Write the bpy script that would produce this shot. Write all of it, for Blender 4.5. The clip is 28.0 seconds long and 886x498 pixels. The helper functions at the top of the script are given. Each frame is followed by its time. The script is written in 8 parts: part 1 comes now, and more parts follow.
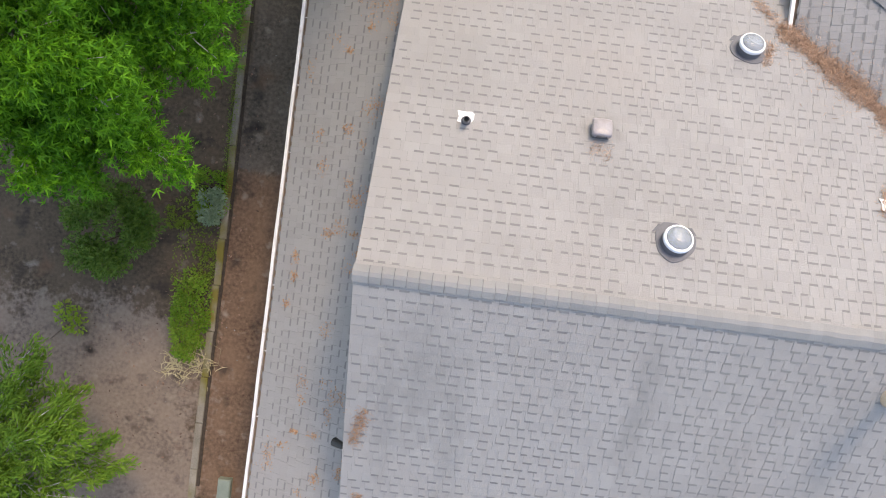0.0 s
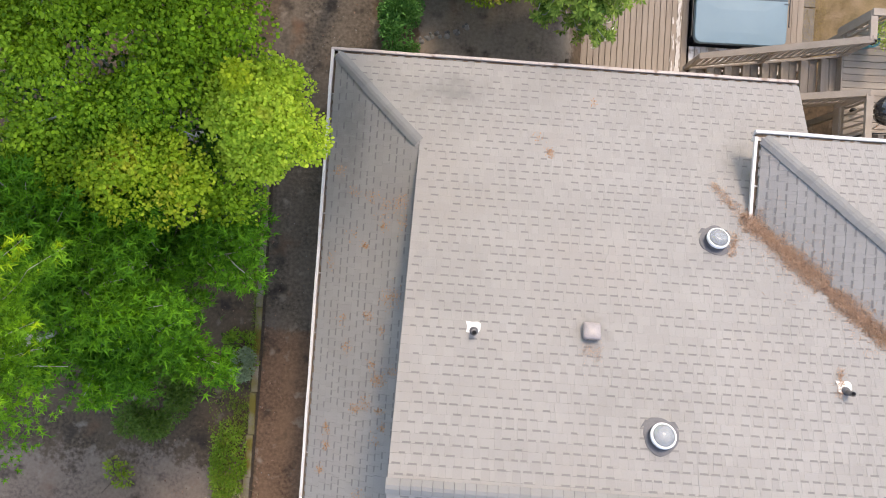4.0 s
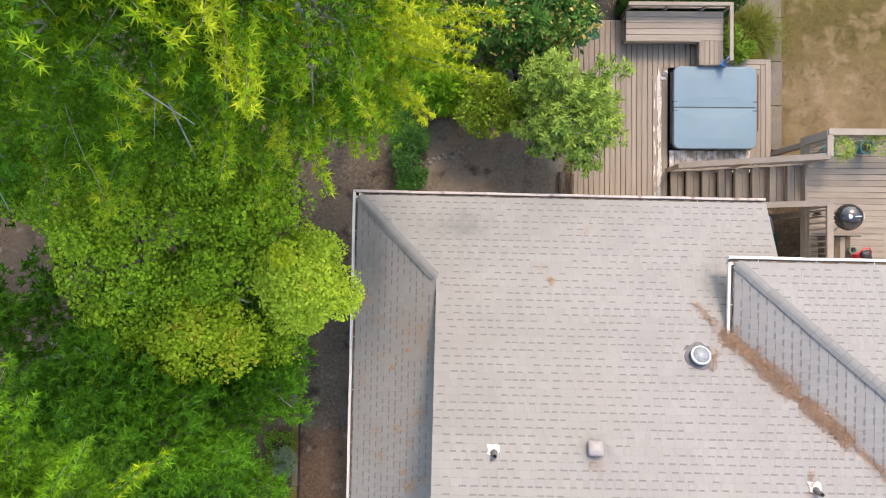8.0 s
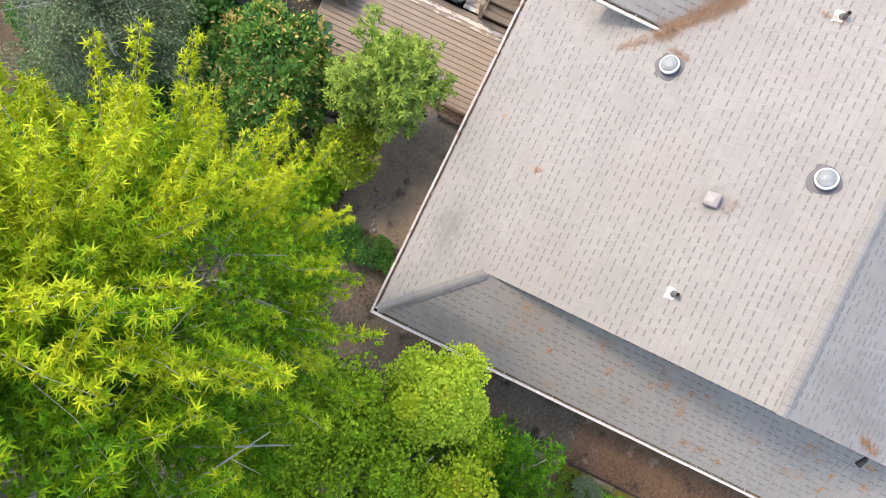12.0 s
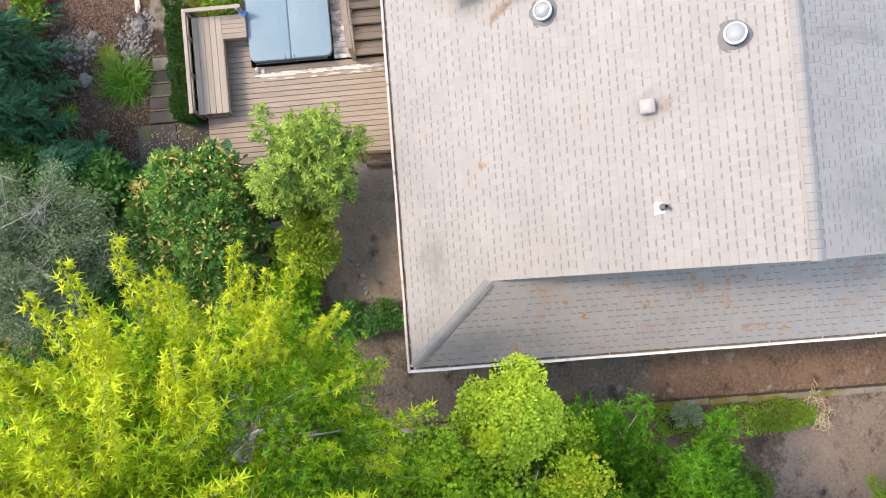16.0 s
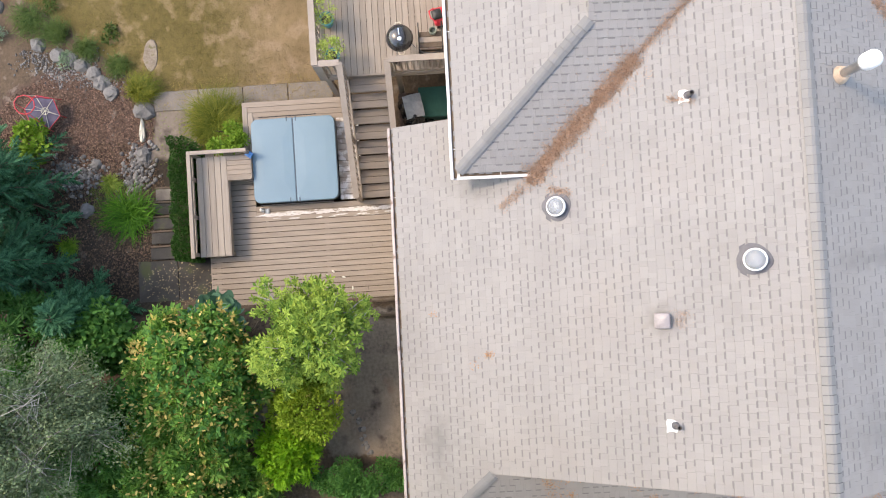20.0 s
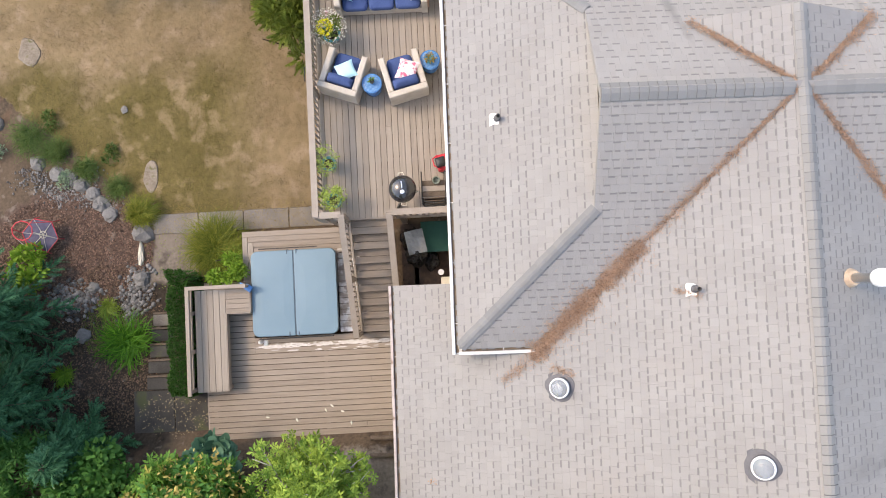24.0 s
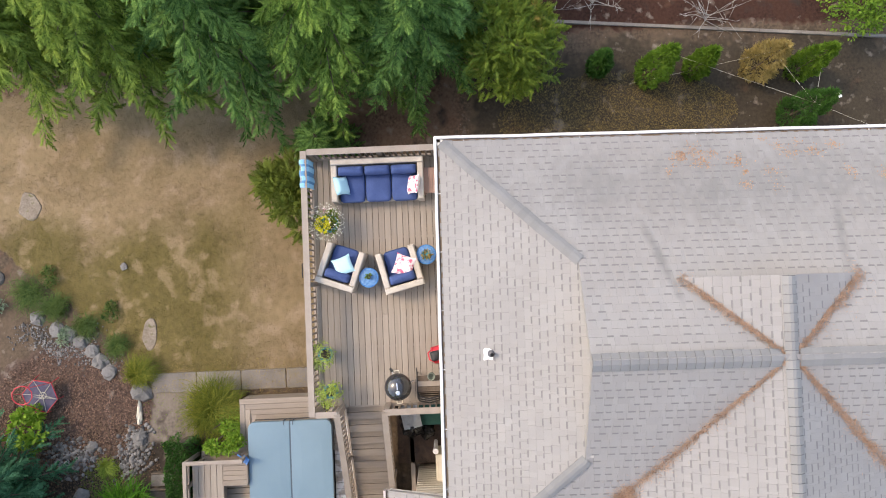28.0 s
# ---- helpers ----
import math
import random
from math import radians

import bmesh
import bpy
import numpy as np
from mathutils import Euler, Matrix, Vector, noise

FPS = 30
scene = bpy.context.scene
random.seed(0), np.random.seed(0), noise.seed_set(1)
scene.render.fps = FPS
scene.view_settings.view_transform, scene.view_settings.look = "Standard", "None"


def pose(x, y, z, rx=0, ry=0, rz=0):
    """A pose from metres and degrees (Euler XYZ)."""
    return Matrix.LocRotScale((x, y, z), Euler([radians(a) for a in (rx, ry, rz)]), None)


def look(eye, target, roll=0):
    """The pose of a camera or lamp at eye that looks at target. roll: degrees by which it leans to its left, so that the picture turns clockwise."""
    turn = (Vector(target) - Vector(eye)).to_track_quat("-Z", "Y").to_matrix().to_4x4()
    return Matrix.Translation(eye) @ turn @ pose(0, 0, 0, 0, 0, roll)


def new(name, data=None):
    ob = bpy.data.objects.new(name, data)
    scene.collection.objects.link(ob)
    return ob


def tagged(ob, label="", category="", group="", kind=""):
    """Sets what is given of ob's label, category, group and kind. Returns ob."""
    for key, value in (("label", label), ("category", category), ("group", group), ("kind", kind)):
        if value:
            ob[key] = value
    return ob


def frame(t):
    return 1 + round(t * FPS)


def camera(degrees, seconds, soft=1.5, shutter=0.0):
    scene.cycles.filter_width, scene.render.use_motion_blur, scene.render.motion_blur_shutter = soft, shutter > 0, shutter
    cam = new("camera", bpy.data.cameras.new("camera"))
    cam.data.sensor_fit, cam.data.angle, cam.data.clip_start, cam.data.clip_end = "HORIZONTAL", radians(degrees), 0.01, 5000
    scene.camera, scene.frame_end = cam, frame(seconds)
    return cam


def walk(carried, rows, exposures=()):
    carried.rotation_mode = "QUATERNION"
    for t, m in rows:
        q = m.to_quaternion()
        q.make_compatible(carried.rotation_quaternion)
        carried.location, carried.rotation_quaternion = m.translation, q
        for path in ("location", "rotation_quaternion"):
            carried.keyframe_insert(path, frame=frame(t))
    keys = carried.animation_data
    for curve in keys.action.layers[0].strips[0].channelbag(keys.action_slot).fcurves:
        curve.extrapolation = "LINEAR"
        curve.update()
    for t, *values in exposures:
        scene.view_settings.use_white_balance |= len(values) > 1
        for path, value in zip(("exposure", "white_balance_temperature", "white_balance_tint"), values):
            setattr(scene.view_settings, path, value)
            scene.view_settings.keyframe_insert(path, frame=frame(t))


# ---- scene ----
cam = camera(66.0, 28.0, 1.0)
PATH = [
    (0, -0.082, 0.536, 13.446, -1.68, 0.10, 6.52),
    (0.5, -0.154, 0.826, 13.446, -1.61, 0.01, 6.48),
    (1, -0.204, 1.157, 13.437, -1.38, -0.05, 3.32),
    (1.5, -0.255, 1.531, 13.426, -1.16, -0.04, 3.04),
    (2, -0.314, 1.909, 13.416, -0.88, -0.02, 3.16),
    (2.5, -0.364, 2.270, 13.409, -0.63, 0.00, 3.25),
    (3, -0.412, 2.647, 13.495, -0.63, 0.02, 3.18),
    (3.5, -0.451, 2.931, 14.009, -0.30, 0.01, 3.27),
    (5.5, -0.630, 3.943, 16.422, 0.21, -0.00, 3.17),
    (6, -0.681, 4.270, 16.445, 0.34, 0.00, 2.97),
    (6.5, -0.725, 4.608, 16.445, 0.36, 0.01, 1.07),
    (7, -0.775, 4.898, 16.448, 0.45, 0.02, 0.23),
    (7.5, -0.826, 5.174, 16.450, 0.45, -0.01, 0.29),
    (8, -0.877, 5.419, 16.422, 0.45, -0.05, 0.34),
    (8.5, -0.926, 5.593, 16.403, 0.61, -0.11, 0.13),
    (9, -0.962, 5.735, 16.420, 0.77, -0.05, -5.19),
    (9.5, -0.987, 5.842, 16.406, 0.69, -0.03, -16.57),
    (10, -0.997, 5.895, 16.389, 0.63, -0.05, -27.57),
    (10.5, -1.008, 5.902, 16.371, 0.66, -0.08, -37.44),
    (11, -1.017, 5.895, 16.374, 0.60, -0.02, -46.62),
    (11.5, -1.031, 5.873, 16.357, 0.59, 0.05, -55.95),
    (12, -1.053, 5.856, 16.349, 0.61, 0.07, -64.96),
    (12.5, -1.063, 5.853, 16.363, 0.62, 0.07, -74.14),
    (13, -1.068, 5.821, 16.399, 0.64, 0.16, -83.40),
    (13.5, -1.066, 5.819, 16.402, 0.64, 0.11, -92.60),
    (15.5, -0.842, 5.824, 16.295, 1.26, 0.03, -95.26),
    (16, -0.632, 5.865, 16.280, 1.49, -0.10, -95.28),
    (16.5, -0.339, 5.855, 16.252, 1.65, -0.14, -94.29),
    (17, 0.037, 5.813, 16.234, 1.67, -0.11, -93.83),
    (17.5, 0.436, 5.813, 16.230, 1.81, -0.20, -93.74),
    (18, 0.865, 5.817, 16.215, 1.99, -0.31, -93.59),
    (18.5, 1.325, 5.797, 16.186, 2.14, -0.28, -93.57),
    (19, 1.815, 5.763, 16.143, 2.23, -0.18, -93.58),
    (19.5, 2.348, 5.737, 16.085, 2.06, -0.14, -93.72),
    (20, 2.848, 5.684, 16.023, 1.98, -0.02, -93.75),
    (20.5, 3.342, 5.662, 15.977, 1.88, -0.01, -93.87),
    (21, 3.816, 5.647, 15.925, 1.75, -0.01, -94.01),
    (21.5, 4.194, 5.622, 15.882, 1.90, 0.04, -93.91),
    (23.5, 5.429, 5.552, 15.921, 2.97, 0.03, -93.58),
    (24, 5.838, 5.532, 15.924, 2.89, -0.01, -93.01),
    (24.5, 6.282, 5.525, 15.938, 2.88, -0.11, -92.34),
    (25, 6.751, 5.507, 15.940, 2.94, -0.11, -92.29),
    (25.5, 7.267, 5.483, 15.970, 2.92, -0.14, -92.31),
    (26, 7.809, 5.471, 16.032, 2.96, -0.22, -92.30),
    (26.5, 8.405, 5.441, 16.112, 2.83, -0.25, -92.37),
    (27, 8.988, 5.400, 16.189, 2.85, -0.26, -92.36),
    (27.5, 9.576, 5.328, 16.273, 2.71, -0.20, -92.43),
    (28, 10.103, 5.269, 16.327, 2.48, -0.19, -92.49),
]
walk(cam, [(t, pose(x, y, z, rx, ry, rz)) for t, x, y, z, rx, ry, rz in PATH],
     exposures=[(0, 1.25, 7850, 12), (3, 1.24, 7850, 12), (6, 1.32, 7850, 12), (9, 1.38, 7850, 12), (12, 1.48, 7850, 12), (13.5, 1.58, 7850, 12), (15.5, 1.66, 7850, 12), (17, 1.64, 7850, 12), (19, 1.52, 7850, 12), (20, 1.44, 7850, 12), (21, 1.39, 7850, 12), (24, 1.3, 7850, 12), (28, 1.24, 7850, 12)])

# ---- world, sun ----
SUN_DIR = Vector((0.29, 0.78, 1.0)).normalized()
world = bpy.data.worlds.new("world")
scene.world = world
world.use_nodes = True
wn = world.node_tree
sky = wn.nodes.new("ShaderNodeTexSky")
sky.sky_type, sky.sun_disc = "NISHITA", False
sky.sun_elevation = math.asin(SUN_DIR.z)
sky.sun_rotation = math.atan2(SUN_DIR.x, SUN_DIR.y)
sky.air_density, sky.dust_density, sky.ozone_density = 1.0, 1.2, 0.4
wn.links.new(sky.outputs[0], wn.nodes["Background"].inputs[0])
wn.nodes["Background"].inputs[1].default_value = 0.21
sun = new("sun", bpy.data.lights.new("sun", "SUN"))
sun.data.energy, sun.data.angle, sun.data.color = 0.80, radians(9), (1.0, 0.88, 0.74)
sun.matrix_world = look(SUN_DIR * 60, (0, 0, 0))


# ---- materials ----
def mat(name, a, b, scale=6.0, rough=0.8, metal=0.0, bump=0.15, fine=60.0, island=0.0, c=None, c_at=0.62, c_scale=1.2, c_soft=0.12, stretch=None, leaf=0.0, spec=0.5, world_space=False):
    """Two tones mixed by broad and fine noise; c: a third, blotchy tone; island: tone change from piece to piece."""
    m = bpy.data.materials.new(name)
    m.use_nodes = True
    nt = m.node_tree
    N, L = nt.nodes, nt.links
    p = N["Principled BSDF"]
    p.inputs["Roughness"].default_value = rough
    p.inputs["Metallic"].default_value = metal
    p.inputs["Specular IOR Level"].default_value = spec
    tc = N.new("ShaderNodeTexCoord")
    src = N.new("ShaderNodeNewGeometry").outputs["Position"] if world_space else tc.outputs["Object"]
    if stretch:
        mp = N.new("ShaderNodeMapping")
        mp.inputs["Scale"].default_value = stretch
        L.new(src, mp.inputs[0])
        src = mp.outputs[0]

    def noise_node(sc, detail):
        n = N.new("ShaderNodeTexNoise")
        n.inputs["Scale"].default_value, n.inputs["Detail"].default_value = sc, detail
        L.new(src, n.inputs["Vector"])
        return n.outputs[0]

    def math_node(op, x, y):
        n = N.new("ShaderNodeMath")
        n.operation = op
        for i, v in enumerate((x, y)):
            if isinstance(v, (int, float)):
                n.inputs[i].default_value = v
            else:
                L.new(v, n.inputs[i])
        return n.outputs[0]

    def mix(f, x, y):
        n = N.new("ShaderNodeMix")
        n.data_type = "RGBA"
        if isinstance(f, (int, float)):
            n.inputs[0].default_value = f
        else:
            L.new(f, n.inputs[0])
        for i, v in ((6, x), (7, y)):
            if isinstance(v, tuple):
                n.inputs[i].default_value = (*v, 1)
            else:
                L.new(v, n.inputs[i])
        return n.outputs[2]

    broad, grain = noise_node(scale, 4), noise_node(fine, 3)
    f = math_node("ADD", math_node("MULTIPLY", broad, 0.6), math_node("MULTIPLY", grain, 0.4))
    ramp = N.new("ShaderNodeMapRange")
    ramp.inputs[1].default_value, ramp.inputs[2].default_value = 0.35, 0.65
    L.new(f, ramp.inputs[0])
    f = ramp.outputs[0]
    if island:
        g, o = N.new("ShaderNodeNewGeometry"), N.new("ShaderNodeObjectInfo")
        r = math_node("FRACT", math_node("ADD", g.outputs["Random Per Island"], o.outputs["Random"]), 0)
        f = math_node("ADD", math_node("MULTIPLY", f, 1 - island), math_node("MULTIPLY", r, island))
    col = mix(f, a, b)
    if c:
        k = N.new("ShaderNodeMapRange")
        k.inputs[1].default_value, k.inputs[2].default_value = c_at, c_at + c_soft
        L.new(noise_node(c_scale, 5), k.inputs[0])
        col = mix(k.outputs[0], col, c)
    L.new(col, p.inputs["Base Color"])
    if bump:
        bn = N.new("ShaderNodeBump")
        bn.inputs["Strength"].default_value, bn.inputs["Distance"].default_value = bump, 0.02
        L.new(grain, bn.inputs["Height"])
        L.new(bn.outputs[0], p.inputs["Normal"])
    if leaf:
        t, ms = N.new("ShaderNodeBsdfTranslucent"), N.new("ShaderNodeMixShader")
        L.new(col, t.inputs[0])
        ms.inputs[0].default_value = leaf
        L.new(p.outputs[0], ms.inputs[1])
        L.new(t.outputs[0], ms.inputs[2])
        L.new(ms.outputs[0], N["Material Output"].inputs[0])
    return m


M_SHINGLE = mat("asphalt_shingle", (0.268, 0.2555, 0.245), (0.335, 0.3205, 0.309), 0.9, 0.95, bump=0.5, fine=90, island=0.38, c=(0.292, 0.268, 0.251), c_at=0.50, c_scale=0.42, c_soft=0.35, spec=0.2, world_space=True)


def stained_and_shaded(m, tone, spots):
    """Weathered patches, water trails and painted shade on a surface; spots: centre, half sizes and turn in plan,
    strength.
    """
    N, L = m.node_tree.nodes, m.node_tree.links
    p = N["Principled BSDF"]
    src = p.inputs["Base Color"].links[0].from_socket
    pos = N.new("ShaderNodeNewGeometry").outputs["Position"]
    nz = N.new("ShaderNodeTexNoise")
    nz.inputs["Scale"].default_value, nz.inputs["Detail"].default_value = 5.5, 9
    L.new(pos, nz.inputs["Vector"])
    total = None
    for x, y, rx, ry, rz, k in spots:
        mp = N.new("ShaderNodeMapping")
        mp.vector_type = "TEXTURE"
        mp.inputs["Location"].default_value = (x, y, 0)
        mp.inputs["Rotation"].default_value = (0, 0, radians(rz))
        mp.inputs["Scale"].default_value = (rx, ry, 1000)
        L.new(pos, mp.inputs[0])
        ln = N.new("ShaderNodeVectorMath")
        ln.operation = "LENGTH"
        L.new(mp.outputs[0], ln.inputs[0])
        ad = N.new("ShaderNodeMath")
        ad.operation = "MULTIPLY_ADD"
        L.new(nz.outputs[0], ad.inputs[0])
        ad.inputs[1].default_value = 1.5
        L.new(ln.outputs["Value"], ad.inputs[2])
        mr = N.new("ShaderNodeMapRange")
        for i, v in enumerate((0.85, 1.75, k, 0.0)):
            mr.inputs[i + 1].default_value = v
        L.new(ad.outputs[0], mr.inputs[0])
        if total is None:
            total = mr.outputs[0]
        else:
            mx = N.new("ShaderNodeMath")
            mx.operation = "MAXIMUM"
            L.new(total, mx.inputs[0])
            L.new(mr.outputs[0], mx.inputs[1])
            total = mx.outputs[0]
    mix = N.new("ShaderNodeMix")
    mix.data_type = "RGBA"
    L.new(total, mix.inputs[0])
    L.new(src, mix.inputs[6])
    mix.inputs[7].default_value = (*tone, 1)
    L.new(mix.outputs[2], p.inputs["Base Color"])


# The broad spot at (11.7, -0.8) puts the east slope's shade into its colour.
stained_and_shaded(M_SHINGLE, (0.142, 0.143, 0.140), [(-0.6, 6.0, 1.0, 0.42, 0, 0.45), (4.45, 4.95, 0.3, 0.55, 0, 0.42), (-2.25, 5.2, 0.4, 1.5, 0, 0.4),
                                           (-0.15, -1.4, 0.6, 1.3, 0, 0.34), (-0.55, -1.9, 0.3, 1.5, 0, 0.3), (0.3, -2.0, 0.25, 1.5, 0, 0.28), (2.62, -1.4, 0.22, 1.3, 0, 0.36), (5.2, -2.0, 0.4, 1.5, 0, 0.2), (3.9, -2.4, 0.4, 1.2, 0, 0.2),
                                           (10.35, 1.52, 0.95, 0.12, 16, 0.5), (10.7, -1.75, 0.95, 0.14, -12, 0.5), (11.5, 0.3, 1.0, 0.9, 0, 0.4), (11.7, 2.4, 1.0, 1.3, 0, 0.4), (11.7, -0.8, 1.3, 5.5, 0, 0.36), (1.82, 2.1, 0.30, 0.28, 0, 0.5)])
M_BAND = mat("lower_layer_and_butt_shade", (0.178, 0.172, 0.169), (0.232, 0.225, 0.22), 2, 0.95, bump=0.4, fine=160, island=0.4, spec=0.2)
M_CAPJ = mat("cap_joint", (0.11, 0.11, 0.11), (0.15, 0.15, 0.15), 4, 0.95)
M_CAP = mat("ridge_cap_shingle", (0.198, 0.197, 0.195), (0.25, 0.248, 0.246), 1.5, 0.95, bump=0.5, fine=90, island=0.4, spec=0.2, world_space=True)
M_CAPL = mat("pale_ridge_cap_shingle", (0.225, 0.22, 0.214), (0.285, 0.278, 0.27), 1.5, 0.95, bump=0.5, fine=90, island=0.4, spec=0.2, world_space=True)
M_GUTTER = mat("painted_gutter", (0.74, 0.71, 0.69), (0.62, 0.59, 0.565), 2.5, 0.45, bump=0.05, c=(0.44, 0.35, 0.29), c_at=0.64, c_scale=3.5)
M_GUTTERD = mat("grimy_painted_gutter", (0.55, 0.475, 0.44), (0.42, 0.35, 0.32), 3.5, 0.5, bump=0.08, c=(0.27, 0.19, 0.15), c_at=0.56, c_scale=4.5)
M_GUTTER_IN = mat("gutter_sediment", (0.10, 0.07, 0.05), (0.22, 0.16, 0.11), 5, 0.95, bump=0.6)
M_WALL = mat("beige_siding", (0.52, 0.47, 0.39), (0.60, 0.55, 0.47), 1.5, 0.8, bump=0.1)
M_FASCIA = mat("fascia_paint", (0.62, 0.58, 0.52), (0.70, 0.66, 0.60), 3, 0.6)
M_FLASH = mat("lead_flashing", (0.085, 0.085, 0.096), (0.13, 0.128, 0.142), 5, 0.6, bump=0.1)
M_WHITE = mat("white_flashing", (0.80, 0.80, 0.79), (0.70, 0.70, 0.69), 8, 0.5, bump=0.05)
M_PIPE = mat("dark_vent_pipe", (0.09, 0.085, 0.085), (0.17, 0.16, 0.16), 14, 0.6)
M_VENT = mat("taupe_metal_vent", (0.25, 0.225, 0.23), (0.32, 0.29, 0.295), 8, 0.38, bump=0.05, c=(0.20, 0.165, 0.16), c_at=0.62, c_scale=8)
M_RING = mat("skylight_ring", (0.86, 0.87, 0.88), (0.74, 0.76, 0.78), 10, 0.35, bump=0.0)
M_STEEL = mat("galvanised_steel", (0.62, 0.62, 0.62), (0.74, 0.74, 0.74), 9, 0.35, metal=0.8, bump=0.02)
M_RUST = mat("rusted_collar", (0.42, 0.31, 0.22), (0.55, 0.44, 0.34), 9, 0.8)
M_NEEDLE = mat("fallen_needles", (0.27, 0.16, 0.105), (0.60, 0.41, 0.295), 7, 0.95, island=0.55, bump=0.0)
M_MOSS = mat("orange_lichen", (0.33, 0.18, 0.10), (0.48, 0.30, 0.19), 6, 0.95, island=0.6, bump=0.0)
M_DECK = mat("weathered_deck_board", (0.248, 0.208, 0.172), (0.375, 0.322, 0.268), 1.4, 0.8, bump=0.25, fine=22, island=0.4, stretch=(1.0, 14.0, 14.0))
M_DECKX = mat("weathered_low_deck_board", (0.228, 0.184, 0.146), (0.345, 0.286, 0.232), 1.4, 0.8, bump=0.25, fine=22, island=0.4, stretch=(14.0, 1.0, 14.0))
M_PEEL = mat("peeling_white_paint", (0.34, 0.27, 0.22), (0.50, 0.44, 0.38), 3, 0.85, bump=0.3, fine=18, island=0.3, c=(0.78, 0.75, 0.72), c_at=0.47, c_scale=5.0)
M_PAINT = mat("worn_white_paint", (0.52, 0.48, 0.44), (0.70, 0.67, 0.64), 3, 0.85, bump=0.3, fine=18, c=(0.36, 0.30, 0.245), c_at=0.60, c_scale=4.0)
M_RAIL = mat("grey_brown_rail_wood", (0.27, 0.225, 0.185), (0.37, 0.31, 0.26), 4, 0.8, bump=0.2, fine=40, island=0.3)
M_TUB = mat("hot_tub_cover_vinyl", (0.135, 0.225, 0.285), (0.165, 0.26, 0.32), 1.1, 0.5, bump=0.06, fine=120)
M_TUBDARK = mat("hot_tub_shell", (0.015, 0.02, 0.03), (0.03, 0.035, 0.045), 6, 0.5)
M_STRAP = mat("cover_strap", (0.05, 0.075, 0.10), (0.08, 0.11, 0.14), 9, 0.7)
M_BLUEPL = mat("blue_plastic", (0.03, 0.17, 0.42), (0.05, 0.23, 0.52), 9, 0.4)
M_CONC = mat("concrete", (0.115, 0.1, 0.086), (0.265, 0.238, 0.208), 1.6, 0.9, bump=0.4, fine=70, c=(0.22, 0.19, 0.15), c_at=0.6, c_scale=1.8)
M_KERB = mat("mossy_kerb_concrete", (0.15, 0.132, 0.105), (0.28, 0.245, 0.2), 2.5, 0.95, bump=0.5, fine=60, c=(0.15, 0.125, 0.022), c_at=0.46, c_scale=0.8)
M_ROCK = mat("grey_boulder", (0.11, 0.107, 0.103), (0.24, 0.232, 0.222), 3, 0.9, bump=0.5, fine=25, island=0.5)
M_PEBBLE = mat("pale_pebble", (0.045, 0.043, 0.041), (0.25, 0.24, 0.228), 5, 0.85, island=0.9, bump=0.1)
M_BARK = mat("grey_bark", (0.22, 0.205, 0.18), (0.45, 0.44, 0.42), 5, 0.95, bump=0.6, fine=30)
M_BARKD = mat("brown_bark", (0.09, 0.065, 0.045), (0.16, 0.12, 0.09), 5, 0.95, bump=0.6, fine=30)
M_WICKER = mat("cream_wicker", (0.484, 0.422, 0.352), (0.598, 0.537, 0.466), 6, 0.75, bump=0.5, fine=90)
M_NAVY = mat("navy_cushion", (0.036, 0.068, 0.19), (0.062, 0.105, 0.26), 3, 0.9, bump=0.2, fine=60)
M_AQUA = mat("pale_aqua_fabric", (0.42, 0.72, 0.80), (0.52, 0.80, 0.87), 4, 0.9, bump=0.2)
M_FLORAL = mat("pink_floral_fabric", (0.80, 0.72, 0.72), (0.86, 0.79, 0.79), 4, 0.9, bump=0.1, c=(0.62, 0.12, 0.20), c_at=0.50, c_scale=11)
M_CERAMIC = mat("blue_glazed_ceramic", (0.03, 0.14, 0.40), (0.10, 0.30, 0.58), 14, 0.18, bump=0.0)
M_CERLIGHT = mat("pale_blue_glaze", (0.06, 0.19, 0.42), (0.18, 0.36, 0.58), 24, 0.2, bump=0.0)
M_BLACKEN = mat("black_enamel", (0.02, 0.02, 0.023), (0.03, 0.03, 0.033), 6, 0.22, bump=0.0, spec=1.0)
M_BLACK = mat("black_metal", (0.015, 0.015, 0.015), (0.03, 0.03, 0.03), 8, 0.5)
M_CHROME = mat("bright_metal", (0.75, 0.75, 0.75), (0.82, 0.82, 0.82), 8, 0.25, metal=0.9, bump=0.0)
M_RED = mat("red_plastic", (0.55, 0.03, 0.05), (0.66, 0.05, 0.07), 6, 0.4)
M_TEAL = mat("teal_glaze", (0.03, 0.22, 0.27), (0.06, 0.30, 0.34), 6, 0.3)
M_SOIL = mat("potting_soil", (0.03, 0.022, 0.016), (0.07, 0.05, 0.035), 14, 0.95, bump=0.6)
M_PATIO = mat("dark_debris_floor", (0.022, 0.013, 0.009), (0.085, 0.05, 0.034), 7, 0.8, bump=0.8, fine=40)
M_GREENC = mat("green_outdoor_carpet", (0.02, 0.085, 0.07), (0.03, 0.11, 0.09), 5, 0.95)
M_BAG = mat("black_bin_bag", (0.012, 0.012, 0.014), (0.025, 0.025, 0.028), 8, 0.25, bump=0.5, fine=14)
M_BAGGREY = mat("grey_plastic_sheet", (0.30, 0.33, 0.37), (0.42, 0.45, 0.48), 5, 0.3, bump=0.5, fine=14)
M_CREAM = mat("cream_paint", (0.60, 0.55, 0.44), (0.68, 0.63, 0.52), 4, 0.6)
M_TOWEL = mat("striped_blue_towel", (0.16, 0.44, 0.66), (0.30, 0.58, 0.76), 1, 0.95, bump=0.4, fine=120)
